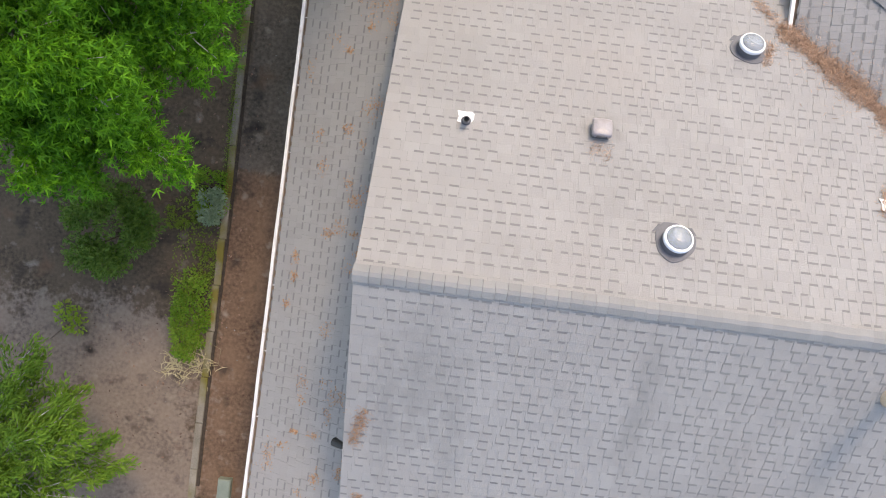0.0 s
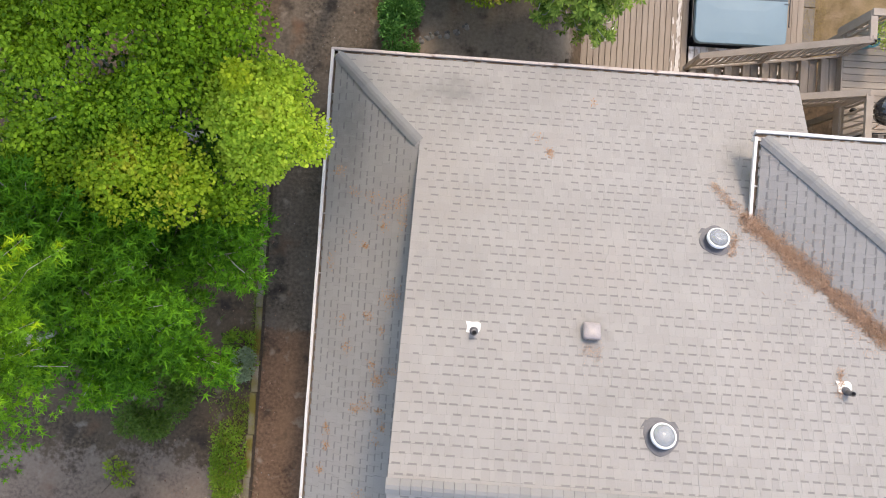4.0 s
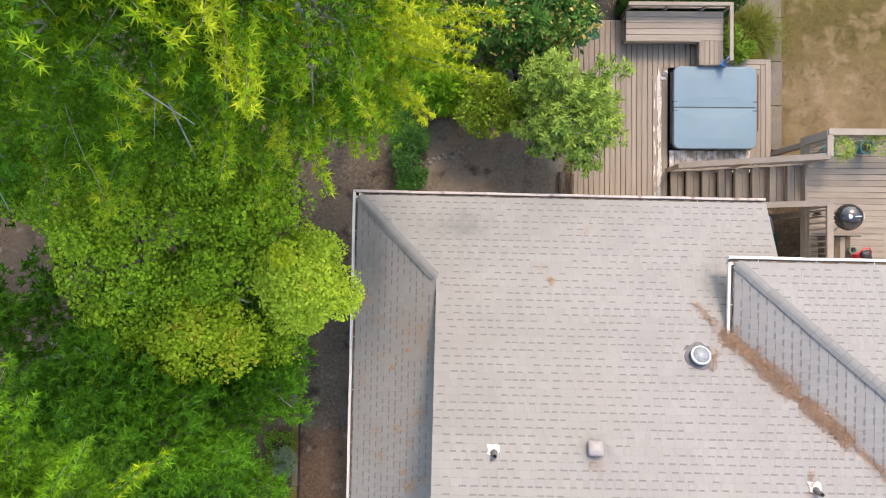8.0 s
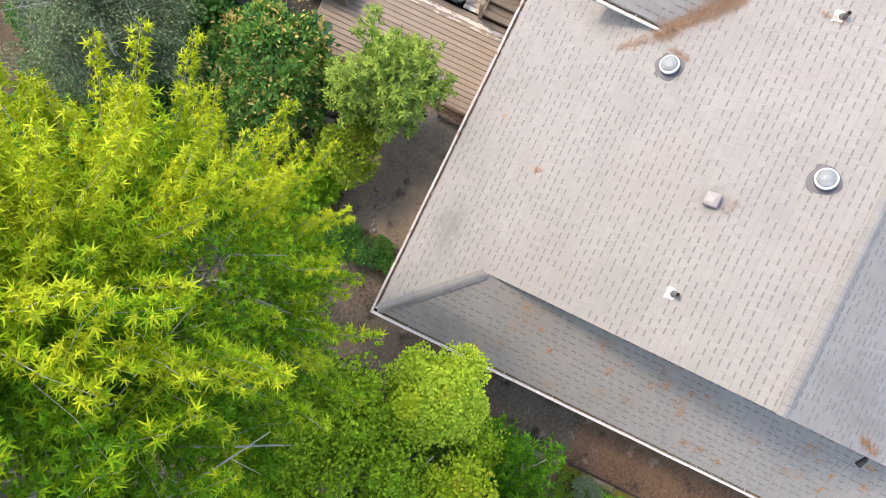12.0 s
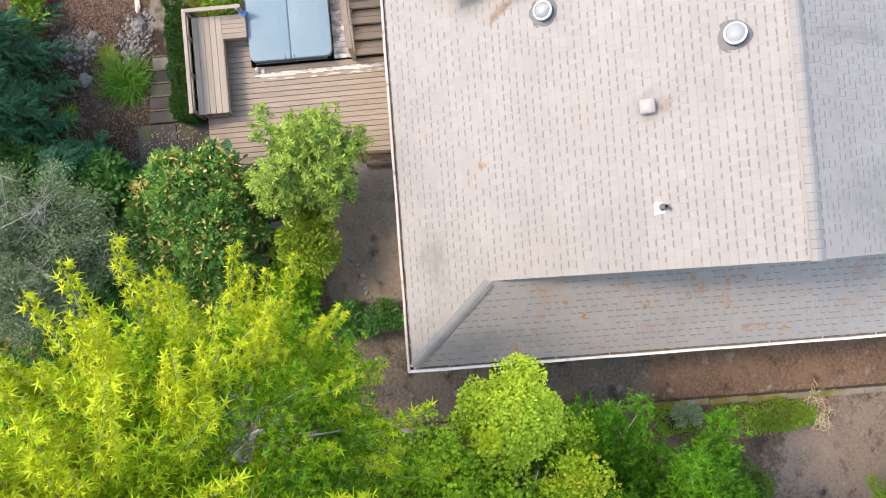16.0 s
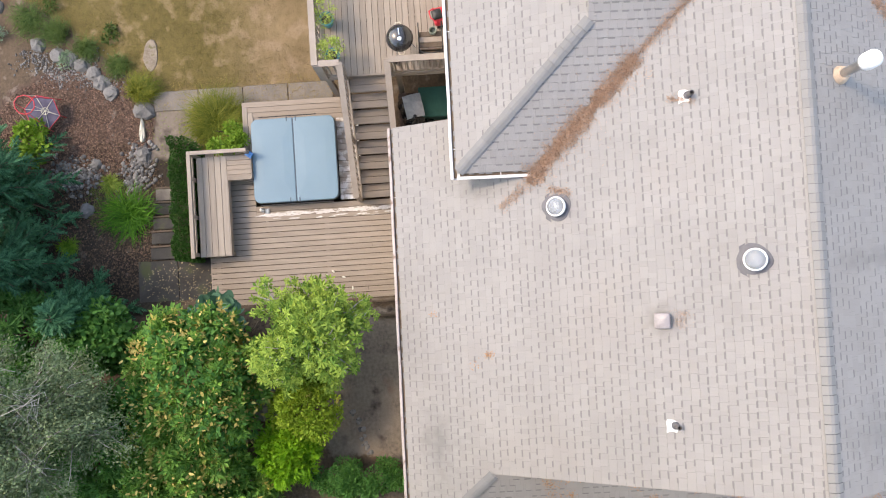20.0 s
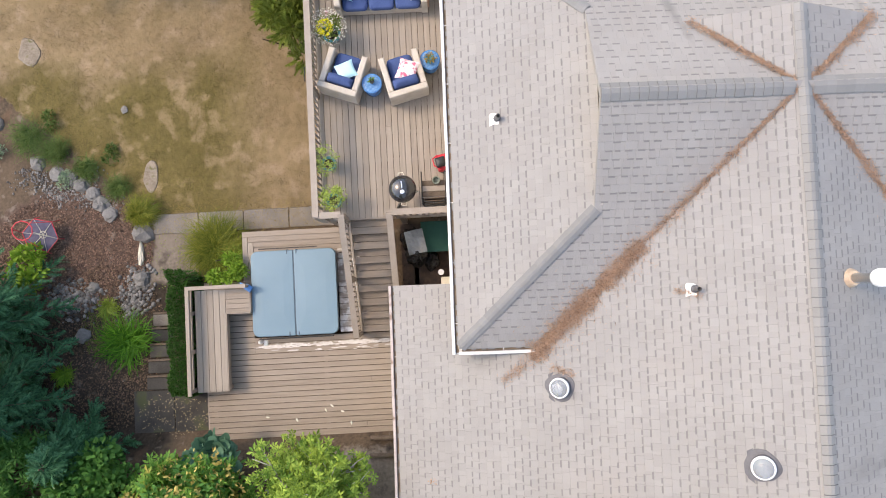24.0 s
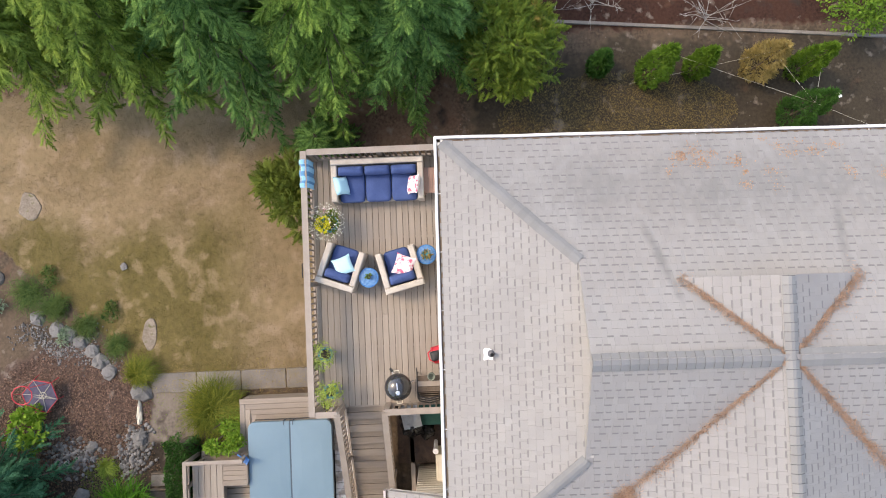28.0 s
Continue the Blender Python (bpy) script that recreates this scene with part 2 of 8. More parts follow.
M_TOWELD = mat("blue_towel_stripe", (0.07, 0.22, 0.42), (0.10, 0.28, 0.48), 1, 0.95, bump=0.4, fine=120)
M_BRICK = mat("faded_red_wood", (0.34, 0.20, 0.15), (0.44, 0.28, 0.22), 3, 0.85, bump=0.2)
M_UTIL = mat("utility_green", (0.17, 0.20, 0.16), (0.24, 0.27, 0.22), 5, 0.6)
M_STRAW = mat("dry_straw", (0.36, 0.29, 0.15), (0.50, 0.43, 0.27), 5, 0.9, island=0.6, bump=0.0)
M_ROPE = mat("pale_rope", (0.55, 0.52, 0.42), (0.66, 0.62, 0.52), 9, 0.9)
M_NET = mat("dark_netting", (0.07, 0.06, 0.10), (0.12, 0.11, 0.16), 9, 0.8)


def leafmat(name, a, b, c=None, c_at=0.62, c_scale=1.5, c_soft=0.12):
    return mat(name, a, b, 1.2, 0.55, bump=0.0, fine=9, island=0.7, c=c, c_at=c_at, c_scale=c_scale, c_soft=c_soft, leaf=0.2, spec=0.14)


# L_GUM, L_GUMLOW, L_GUMTIP: shaded, lit and sunlit tones of one leaf
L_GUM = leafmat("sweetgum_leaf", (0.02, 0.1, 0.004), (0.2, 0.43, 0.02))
L_GUMTIP = leafmat("bright_tip_leaf", (0.25, 0.38, 0.012), (0.6, 0.635, 0.04))
L_MAPLE = leafmat("fresh_green_round_leaf", (0.055, 0.175, 0.009), (0.48, 0.68, 0.04))
L_MAPLEY = leafmat("yellowing_round_leaf", (0.16, 0.31, 0.014), (0.6, 0.7, 0.045), c=(0.68, 0.60, 0.06), c_at=0.54, c_scale=2.2)
L_MAPLED = leafmat("shaded_round_leaf", (0.03, 0.1, 0.012), (0.1, 0.22, 0.025))
L_STAR = leafmat("deep_green_star_leaf", (0.011, 0.07, 0.004), (0.15, 0.4, 0.02))
L_STARH = leafmat("hanging_star_leaf", (0.012, 0.08, 0.004), (0.15, 0.38, 0.018))
L_DARK = leafmat("dark_glossy_leaf", (0.03, 0.12, 0.028), (0.115, 0.28, 0.062))
L_BOX = leafmat("box_leaf", (0.068, 0.145, 0.0255), (0.153, 0.246, 0.0425))
L_HEDGE = leafmat("hedge_leaf", (0.028, 0.085, 0.018), (0.065, 0.16, 0.03))
L_RHODO = leafmat("rhododendron_leaf", (0.05, 0.16, 0.03), (0.21, 0.39, 0.07), c=(0.42, 0.36, 0.09), c_at=0.58, c_scale=3.0)
L_ORANGE = leafmat("yellow_orange_leaf", (0.4, 0.32, 0.09), (0.6, 0.5, 0.18))
L_FEATHER = leafmat("mid_green_leaf", (0.09, 0.19, 0.02), (0.20, 0.33, 0.04))
L_STRAP = leafmat("strappy_leaf", (0.012, 0.07, 0.006), (0.1, 0.27, 0.02))
M_SLATE = mat("mossy_dark_concrete", (0.033, 0.0308, 0.0275), (0.077, 0.0715, 0.0649), 2.2, 0.92, bump=0.5, fine=60, c=(0.075, 0.085, 0.035), c_at=0.55, c_scale=2.2)
L_OLIVE = leafmat("olive_green_spray", (0.055, 0.13, 0.012), (0.15, 0.25, 0.03))
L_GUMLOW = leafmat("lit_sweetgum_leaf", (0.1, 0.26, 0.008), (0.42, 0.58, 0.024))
L_TOMATO = leafmat("pale_tomato_leaf", (0.28, 0.4, 0.06), (0.54, 0.62, 0.17))
L_JUN = leafmat("juniper_spray", (0.09, 0.14, 0.022), (0.22, 0.26, 0.05), c=(0.26, 0.19, 0.07), c_at=0.66, c_scale=2.5)
L_SAP = leafmat("bright_sapling_leaf", (0.23, 0.4, 0.024), (0.7, 0.8, 0.08), c=(0.70, 0.62, 0.08), c_at=0.68)
L_CONLIGHT = leafmat("light_conifer_spray", (0.04, 0.105, 0.014), (0.27, 0.41, 0.08))
L_MAG = leafmat("magnolia_leaf", (0.05, 0.14, 0.018), (0.36, 0.48, 0.085))
L_YEL = leafmat("yellow_bush_leaf", (0.13, 0.25, 0.018), (0.3, 0.39, 0.045), c=(0.36, 0.25, 0.10), c_at=0.64, c_scale=1.6)
L_FERN = leafmat("bright_cypress_spray", (0.09, 0.25, 0.012), (0.22, 0.42, 0.025))
L_GREY = leafmat("grey_green_leaf", (0.08, 0.13, 0.065), (0.24, 0.31, 0.17))
L_BLUE = leafmat("blue_green_conifer", (0.009, 0.052, 0.024), (0.08, 0.235, 0.115))
L_CON = leafmat("green_conifer_spray", (0.024, 0.082, 0.018), (0.2, 0.345, 0.08))
L_CYP = leafmat("olive_cypress_spray", (0.06, 0.12, 0.016), (0.18, 0.235, 0.034), c=(0.30, 0.20, 0.06), c_at=0.64)
L_WILLOW = leafmat("feathery_leaf", (0.05, 0.105, 0.013), (0.29, 0.39, 0.065))
L_GLAUC = leafmat("glaucous_leaf", (0.045, 0.13, 0.085), (0.14, 0.28, 0.18))
L_SEDGE = leafmat("olive_sedge_blade", (0.04, 0.08, 0.008), (0.25, 0.25, 0.035))
L_TUFT = leafmat("dark_tuft_blade", (0.02, 0.065, 0.015), (0.14, 0.2, 0.05))
L_GRASS = leafmat("tuft_blade", (0.063, 0.18, 0.0135), (0.243, 0.396, 0.045))
L_OGRASS = leafmat("olive_tuft_blade", (0.09, 0.15, 0.018), (0.23, 0.3, 0.05))
L_LAWN = leafmat("dry_lawn_blade", (0.165, 0.123, 0.064), (0.34, 0.26, 0.145))
L_LAWNG = leafmat("olive_lawn_blade", (0.115, 0.105, 0.03), (0.235, 0.2, 0.068))
L_COVER = leafmat("ground_cover_leaf", (0.10, 0.23, 0.022), (0.24, 0.36, 0.045))
L_SAGE = leafmat("sage_leaf", (0.17, 0.25, 0.15), (0.28, 0.36, 0.24))
L_TAN = leafmat("tan_dry_leaf", (0.24, 0.18, 0.06), (0.40, 0.31, 0.12))
L_FLOWER = leafmat("white_flower", (0.62, 0.60, 0.48), (0.80, 0.78, 0.70))
L_YFLOWER = leafmat("yellow_flower", (0.55, 0.52, 0.03), (0.75, 0.70, 0.06))
L_LITTER = mat("dark_leaf_litter", (0.04, 0.027, 0.018), (0.17, 0.11, 0.07), 3, 0.95, island=0.85, bump=0.0)
M_SAND = mat("weathered_flagstone", (0.17, 0.135, 0.10), (0.30, 0.25, 0.195), 4, 0.95, bump=0.6, fine=30, c=(0.14, 0.13, 0.06), c_at=0.58, c_scale=6)
L_CHIP = mat("bark_chip", (0.07, 0.04, 0.028), (0.25, 0.155, 0.11), 3, 0.95, island=0.85, bump=0.0)


# ---- building helpers ----
class MB:
    """Collects simple shapes into one mesh."""

    def __init__(self):
        self.v, self.f, self.m = [], [], []

    def add(self, vs, fs, mi=0):
        n = len(self.v)
        self.v += [tuple(p) for p in vs]
        self.f += [tuple(n + i for i in f) for f in fs]
        self.m += [mi] * len(fs)
        return self

    def box(self, x0, y0, z0, x1, y1, z1, mi=0, b=0.0, rz=0.0):
        """A box, with its upper edges chamfered by b; rz turns it about its centre."""
        if b:
            rings = [(0, z0), (0, z1 - b), (b, z1)]
        else:
            rings = [(0, z0), (0, z1)]
        vs = []
        for d, z in rings:
            vs += [(x0 + d, y0 + d, z), (x1 - d, y0 + d, z), (x1 - d, y1 - d, z), (x0 + d, y1 - d, z)]
        if rz:
            cx, cy, c, s = (x0 + x1) / 2, (y0 + y1) / 2, math.cos(radians(rz)), math.sin(radians(rz))
            vs = [(cx + (x - cx) * c - (y - cy) * s, cy + (x - cx) * s + (y - cy) * c, z) for x, y, z in vs]
        k = len(rings)
        fs = [(3, 2, 1, 0), tuple(4 * (k - 1) + i for i in range(4))]
        for r in range(k - 1):
            for i in range(4):
                j = (i + 1) % 4
                fs.append((4 * r + i, 4 * r + j, 4 * r + 4 + j, 4 * r + 4 + i))
        return self.add(vs, fs, mi)

    def beam(self, p, q, w, h, mi=0):
        """A squared bar from p to q."""
        p, q = Vector(p), Vector(q)
        d = (q - p).normalized()
        s = d.cross(Vector((0, 0, 1)))
        s = s.normalized() if s.length > 1e-3 else Vector((1, 0, 0))
        u = s.cross(d).normalized()
        vs = [e + s * a * w / 2 + u * c * h / 2 for e in (p, q) for a, c in ((-1, -1), (1, -1), (1, 1), (-1, 1))]
        return self.add(vs, [(0, 1, 2, 3), (7, 6, 5, 4), (0, 4, 5, 1), (1, 5, 6, 2), (2, 6, 7, 3), (3, 7, 4, 0)], mi)

    def tube(self, pts, radii, n=8, mi=0, cap=True):
        pts = [Vector(p) for p in pts]
        if isinstance(radii, (int, float)):
            radii = [radii] * len(pts)
        base = len(self.v)
        fs = []
        for i, p in enumerate(pts):
            d = (pts[min(i + 1, len(pts) - 1)] - pts[max(i - 1, 0)]).normalized()
            s = d.cross(Vector((0.31, 0.2, 0.93)))
            s = s.normalized() if s.length > 1e-3 else Vector((1, 0, 0))
            u = s.cross(d)
            for k in range(n):
                a = 2 * math.pi * k / n
                self.v.append(tuple(p + (s * math.cos(a) + u * math.sin(a)) * radii[i]))
            if i:
                for k in range(n):
                    j = (k + 1) % n
                    fs.append((base + (i - 1) * n + k, base + (i - 1) * n + j, base + i * n + j, base + i * n + k))
        if cap:
            fs += [tuple(base + k for k in range(n))[::-1], tuple(base + (len(pts) - 1) * n + k for k in range(n))]
        self.f += fs
        self.m += [mi] * len(fs)
        return self

    def lathe(self, prof, n=24, at=(0, 0, 0), mi=0, sx=1.0, sy=1.0):
        """Turns a profile of (radius, height) round the z axis."""
        vs, fs = [], []
        for r, z in prof:
            for k in range(n):
                a = 2 * math.pi * k / n
                vs.append((at[0] + sx * r * math.cos(a), at[1] + sy * r * math.sin(a), at[2] + z))
        for i in range(len(prof) - 1):
            for k in range(n):
                j = (k + 1) % n
                fs.append((i * n + k, i * n + j, (i + 1) * n + j, (i + 1) * n + k))
        fs += [tuple(range(n))[::-1], tuple((len(prof) - 1) * n + k for k in range(n))]
        return self.add(vs, fs, mi)

    def cushion(self, x0, y0, z0, x1, y1, z1, r=0.06, mi=0, n=8, puff=0.03):
        """A rounded, slightly puffed pad."""
        vs, fs = [], []
        for iz in range(5):
            a = -math.pi / 2 + math.pi * iz / 4
            d, z = r * (1 - math.cos(a)), (z0 + z1) / 2 + (z1 - z0) / 2 * math.sin(a)
            for i in range(4 * n):
                k, q = divmod(i, n)
                t = q / n
                c = [(x0, y0), (x1, y0), (x1, y1), (x0, y1)]
                p, e = c[k], c[(k + 1) % 4]
                x, y = p[0] + (e[0] - p[0]) * t, p[1] + (e[1] - p[1]) * t
                cx, cy = (x0 + x1) / 2, (y0 + y1) / 2
                hx, hy = (x1 - x0) / 2, (y1 - y0) / 2
                ux, uy = (x - cx) / hx, (y - cy) / hy
                rr = (abs(ux) ** 8 + abs(uy) ** 8) ** (1 / 8)
                x, y = cx + ux / rr * (hx - d), cy + uy / rr * (hy - d)
                vs.append((x, y, z))
        m = 4 * n
        for iz in range(4):
            for i in range(m):
                j = (i + 1) % m
                fs.append((iz * m + i, iz * m + j, iz * m + m + j, iz * m + m + i))
        vs += [((x0 + x1) / 2, (y0 + y1) / 2, z1 + puff), ((x0 + x1) / 2, (y0 + y1) / 2, z0)]
        for i in range(m):
            j = (i + 1) % m
            fs += [(4 * m + i, 4 * m + j, 5 * m), (j, i, 5 * m + 1)]
        return self.add(vs, fs, mi)

    def obj(self, name, mats, parent=None, label="", smooth=False, m=None):
        me = bpy.data.meshes.new(name)
        me.from_pydata(self.v, [], self.f)
        for x in mats if isinstance(mats, (list, tuple)) else [mats]:
            me.materials.append(x)
        me.polygons.foreach_set("material_index", self.m)
        if smooth:
            me.polygons.foreach_set("use_smooth", [True] * len(self.f))
        me.update()
        ob = new(name, me)
        if parent:
            ob.parent = parent
        if m is not None:
            ob.matrix_basis = m
        if label:
            ob["label"] = label
        return ob


def thing(name, label, category, m=None, group="", kind=""):
    ob = tagged(new(name), label, category, group, kind)
    if m is not None:
        ob.matrix_basis = m
    return ob


def np_mesh(name, V, F, material, parent=None, label=""):
    """A mesh of triangles from arrays."""
    me = bpy.data.meshes.new(name)
    me.vertices.add(len(V))
    me.vertices.foreach_set("co", np.asarray(V, np.float32).ravel())
    me.loops.add(F.size)
    me.loops.foreach_set("vertex_index", F.astype(np.int32).ravel())
    me.polygons.add(len(F))
    me.polygons.foreach_set("loop_start", np.arange(0, F.size, 3, dtype=np.int32))
    me.polygons.foreach_set("loop_total", np.full(len(F), 3, np.int32))
    me.materials.append(material)
    me.update(calc_edges=True)
    me.validate()
    ob = new(name, me)
    if parent:
        ob.parent = parent
    if label:
        ob["label"] = label
    return ob


def star_leaf(w=0.105, fall=0.16):
    """Five narrow pointed lobes round one stalk end, hanging by fall."""
    v, f = [], []
    for i, (a, r) in enumerate(((0, 0.62), (58, 0.58), (-58, 0.58), (122, 0.42), (-122, 0.42))):
        c, s = math.cos(radians(a)), math.sin(radians(a))
        v += [(0.3 - c * 0.06 - s * w, -s * 0.06 + c * w, 0), (0.3 - c * 0.06 + s * w, -s * 0.06 - c * w, 0), (0.3 + c * r, s * r, -fall * r)]
        f.append((3 * i, 3 * i + 1, 3 * i + 2))
    return np.array(v), np.array(f)


def whorl_leaf(count=7, wide=0.13):
    """Leaves that spread from one shoot tip."""
    v, f = [], []
    for i in range(count):
        a = 2 * math.pi * i / count
        c, s, r = math.cos(a), math.sin(a), 0.8 + 0.2 * math.sin(i * 2.3)
        for d, w, h in ((0.06, 0.02, 0.02), (0.6, wide, 0.04), (0.6, -wide, 0.04), (1.0, 0, -0.16)):
            v.append((c * d * r - s * w, s * d * r + c * w, h))
        f += [(4 * i, 4 * i + 2, 4 * i + 3), (4 * i, 4 * i + 3, 4 * i + 1)]
    return np.array(v), np.array(f)


def frond_leaf():
    """A narrow conifer frond: a thin spine with slanting side sprigs."""
    v, f = [(0, 0.03, 0), (0, -0.03, 0), (1, 0, -0.14)], [(0, 1, 2)]
    for i in range(5):
        x = 0.05 + 0.17 * i
        r = 0.40 * (1 - 0.13 * i)
        z = -0.14 * x * x
        for s in (1, -1):
            n = len(v)
            v += [(x, 0, z), (x + 0.17, 0, z), (x + r * 0.85, s * r * 0.6, z - 0.03)]
            f.append((n, n + 1, n + 2) if s < 0 else (n, n + 2, n + 1))
    return np.array(v), np.array(f)


LEAF = {
    "frond": frond_leaf(),
    "star": star_leaf(),
    "hanging_star": star_leaf(0.085, 0.62),
    "oval": (np.array([(0, 0, 0), (0.3, 0.22, 0.05), (0.7, 0.2, 0.03), (1, 0, -0.08), (0.7, -0.2, 0.03), (0.3, -0.22, 0.05), (0.5, 0, -0.02)]),
             np.array([(6, i, (i + 1) % 6) for i in range(6)])),
    "round": (np.array([(0, 0, 0), (0.22, 0.34, 0.04), (0.62, 0.40, 0.03), (0.98, 0.12, -0.05), (0.98, -0.12, -0.05), (0.62, -0.40, 0.03), (0.22, -0.34, 0.04)]),
              np.array([(0, 6, 5), (0, 5, 4), (0, 4, 3), (0, 3, 2), (0, 2, 1)])),
    "lance": (np.array([(0, 0, 0), (0.45, 0.13, 0.03), (1, 0, -0.15), (0.45, -0.13, 0.03)]), np.array([(0, 3, 2), (0, 2, 1)])),
    "tiny": (np.array([(0, 0, 0), (0.5, 0.3, 0.05), (1, 0, -0.05), (0.5, -0.3, 0.05)]), np.array([(0, 3, 2), (0, 2, 1)])),
    "spray": (np.array([(0, 0, 0), (0.25, 0.22, 0), (0.32, 0.06, 0), (0.55, 0.22, -0.04), (0.6, 0.05, -0.03), (1, 0, -0.12), (0.6, -0.05, -0.03), (0.55, -0.22, -0.04), (0.32, -0.06, 0), (0.25, -0.22, 0)]),
              np.array([(0, 2, 1), (0, 8, 2), (0, 9, 8), (2, 4, 3), (2, 8, 4), (8, 6, 4), (8, 7, 6), (4, 6, 5)])),
    "whorl": whorl_leaf(),
    "rosette": whorl_leaf(6, 0.25),
    "broad_whorl": whorl_leaf(7, 0.175),
    "blade": (np.array([(0, 0.035, 0), (0, -0.035, 0), (0.6, 0, 0.0), (1, 0, -0.15)]), np.array([(0, 1, 2), (0, 2, 3), (1, 3, 2)])),
}


def leaves(name, P, D, size, shape, material, parent, rng, up=0.6, jitter=0.5, label="", spread=0.45):
    """Leaves at the points P that point along D, with faces turned to the sky by up."""
    n = len(P)
    T, F = LEAF[shape]
    D = D + rng.normal(0, jitter, (n, 3))
    D /= np.linalg.norm(D, axis=1)[:, None] + 1e-9
    U = np.array([0, 0, 1.0]) * up + rng.normal(0, 1 - up * 0.6, (n, 3))
    S = np.cross(U, D)
    S /= np.linalg.norm(S, axis=1)[:, None] + 1e-9
    W = np.cross(D, S)
    s = size * (1 + rng.uniform(-spread, spread, n))[:, None, None]
    V = P[:, None, :] + s * (T[None, :, 0:1] * D[:, None, :] + T[None, :, 1:2] * S[:, None, :] + T[None, :, 2:3] * W[:, None, :])
    k = len(T)
    FF = (F[None] + (np.arange(n) * k)[:, None, None]).reshape(-1, 3)
    ob = np_mesh(name, V.reshape(-1, 3), FF, material, parent, label)
    ob["kind"] = "stuff"
    return ob


def shell(rng, n, centre, radii, low=-0.35, lump=0.12):
    """Points on a lumpy ellipsoid's outer shell, with outward directions."""
    d = rng.normal(0, 1, (int(n * 2.2) + 8, 3))
    d /= np.linalg.norm(d, axis=1)[:, None]
    d = d[d[:, 2] > low][:n]
    r = 1 - np.abs(rng.normal(0, lump, len(d)))
    return np.array(centre) + d * np.array(radii) * r[:, None], d


def clumps(rng, n, centre, radii, count, cr, low=-0.2, lump=0.3):
    """Leaves gathered in clumps that sit on an ellipsoid."""
    C, CD = shell(rng, count, centre, np.array(radii) - cr * 0.6, low, 0.16)
    P, D = [], []
    for c in C:
        p, d = shell(rng, max(4, n // len(C)), c, (cr * rng.uniform(0.7, 1.25),) * 3, -0.4, lump)
        P.append(p)
        D.append(d)
    return np.concatenate(P), np.concatenate(D)


def shrub(name, label, base, centre, radii, n, shape, size, material, seed, count=14, cr=0.35, up=0.6, category="shrub", extra=(), stems=5, low=-0.2, jitter=0.5):
    rng = np.random.default_rng(seed)
    t = thing(name, label, category)
    wood = MB()
    for i in range(stems):
        e = np.array(centre) + rng.normal(0, 0.45, 3) * np.array(radii)
        b = np.array(base) + np.array([rng.normal(0, 0.05), rng.normal(0, 0.05), -0.05])
        wood.tube([b, (b * 0.5 + e * 0.5) + rng.normal(0, 0.06, 3), e], [0.03, 0.022, 0.008], 5)
    wood.obj("branchwork", M_BARKD, t)["kind"] = "stuff"
    P, D = clumps(rng, n, centre, radii, count, cr, low)
    leaves("leaves", P, D, size, shape, material, t, rng, up, jitter)
    for nm, frac, mt, sz, sh in extra:
        P, D = clumps(rng, int(n * frac), centre, np.array(radii) * 1.03, count * 2 if nm == "yellow_leaves" else count, cr, low)
        leaves(nm, P, D, sz, sh, mt, t, rng, up, jitter)
    return t


# ---- ground ----
def sst(a, b, x):
    t = min(1.0, max(0.0, (x - a) / (b - a)))
    return t * t * (3 - 2 * t)


def ground_z(x, y):
    """Height of the ground: level by the house, stepping down to the lawn."""
    low = -0.9 - 0.5 * sst(3.6, 5.6, x) - 0.4 * sst(9, 17, y) * sst(6, 10, x)
    m = sst(1.7, 2.7, x) * (sst(3.0, 4.8, y) if x < 12.6 else sst(1.0, 8.0, y))
    m *= 1 - 0.75 * sst(14.2, 17.0, x)
    return low * m


def lawn_edge(y):
    """The x at which the lawn gives way to the rock garden."""
    return 7.95 + max(0.0, y - 12.9) * 0.85


def tan_weight(x, y):
    """How dry the lawn is: straw by the conifers and the deck, olive towards the rock garden."""
    n = noise.noise((x * 0.6, y * 0.6, 8)) + 0.6 * noise.noise((x * 1.7, y * 1.7, 1))
    d = max(sst(10.6, 13.0, x + 0.9 * n), 0.95 - 0.95 * sst(9.4, 11.6, y + 0.9 * n))
    return min(1.0, max(0.05, d + 0.25 * n))


def axis(lo, hi, step, far):
    a = list(np.arange(lo, hi + 1e-6, step))
    out, d = [], step
    x = hi
    while x < far:
        d *= 1.5
        x += d
        out.append(x)
    left, d, x = [], step, lo
    while x > -far:
        d *= 1.5
        x -= d
        left.append(x)
    return left[::-1] + a + out


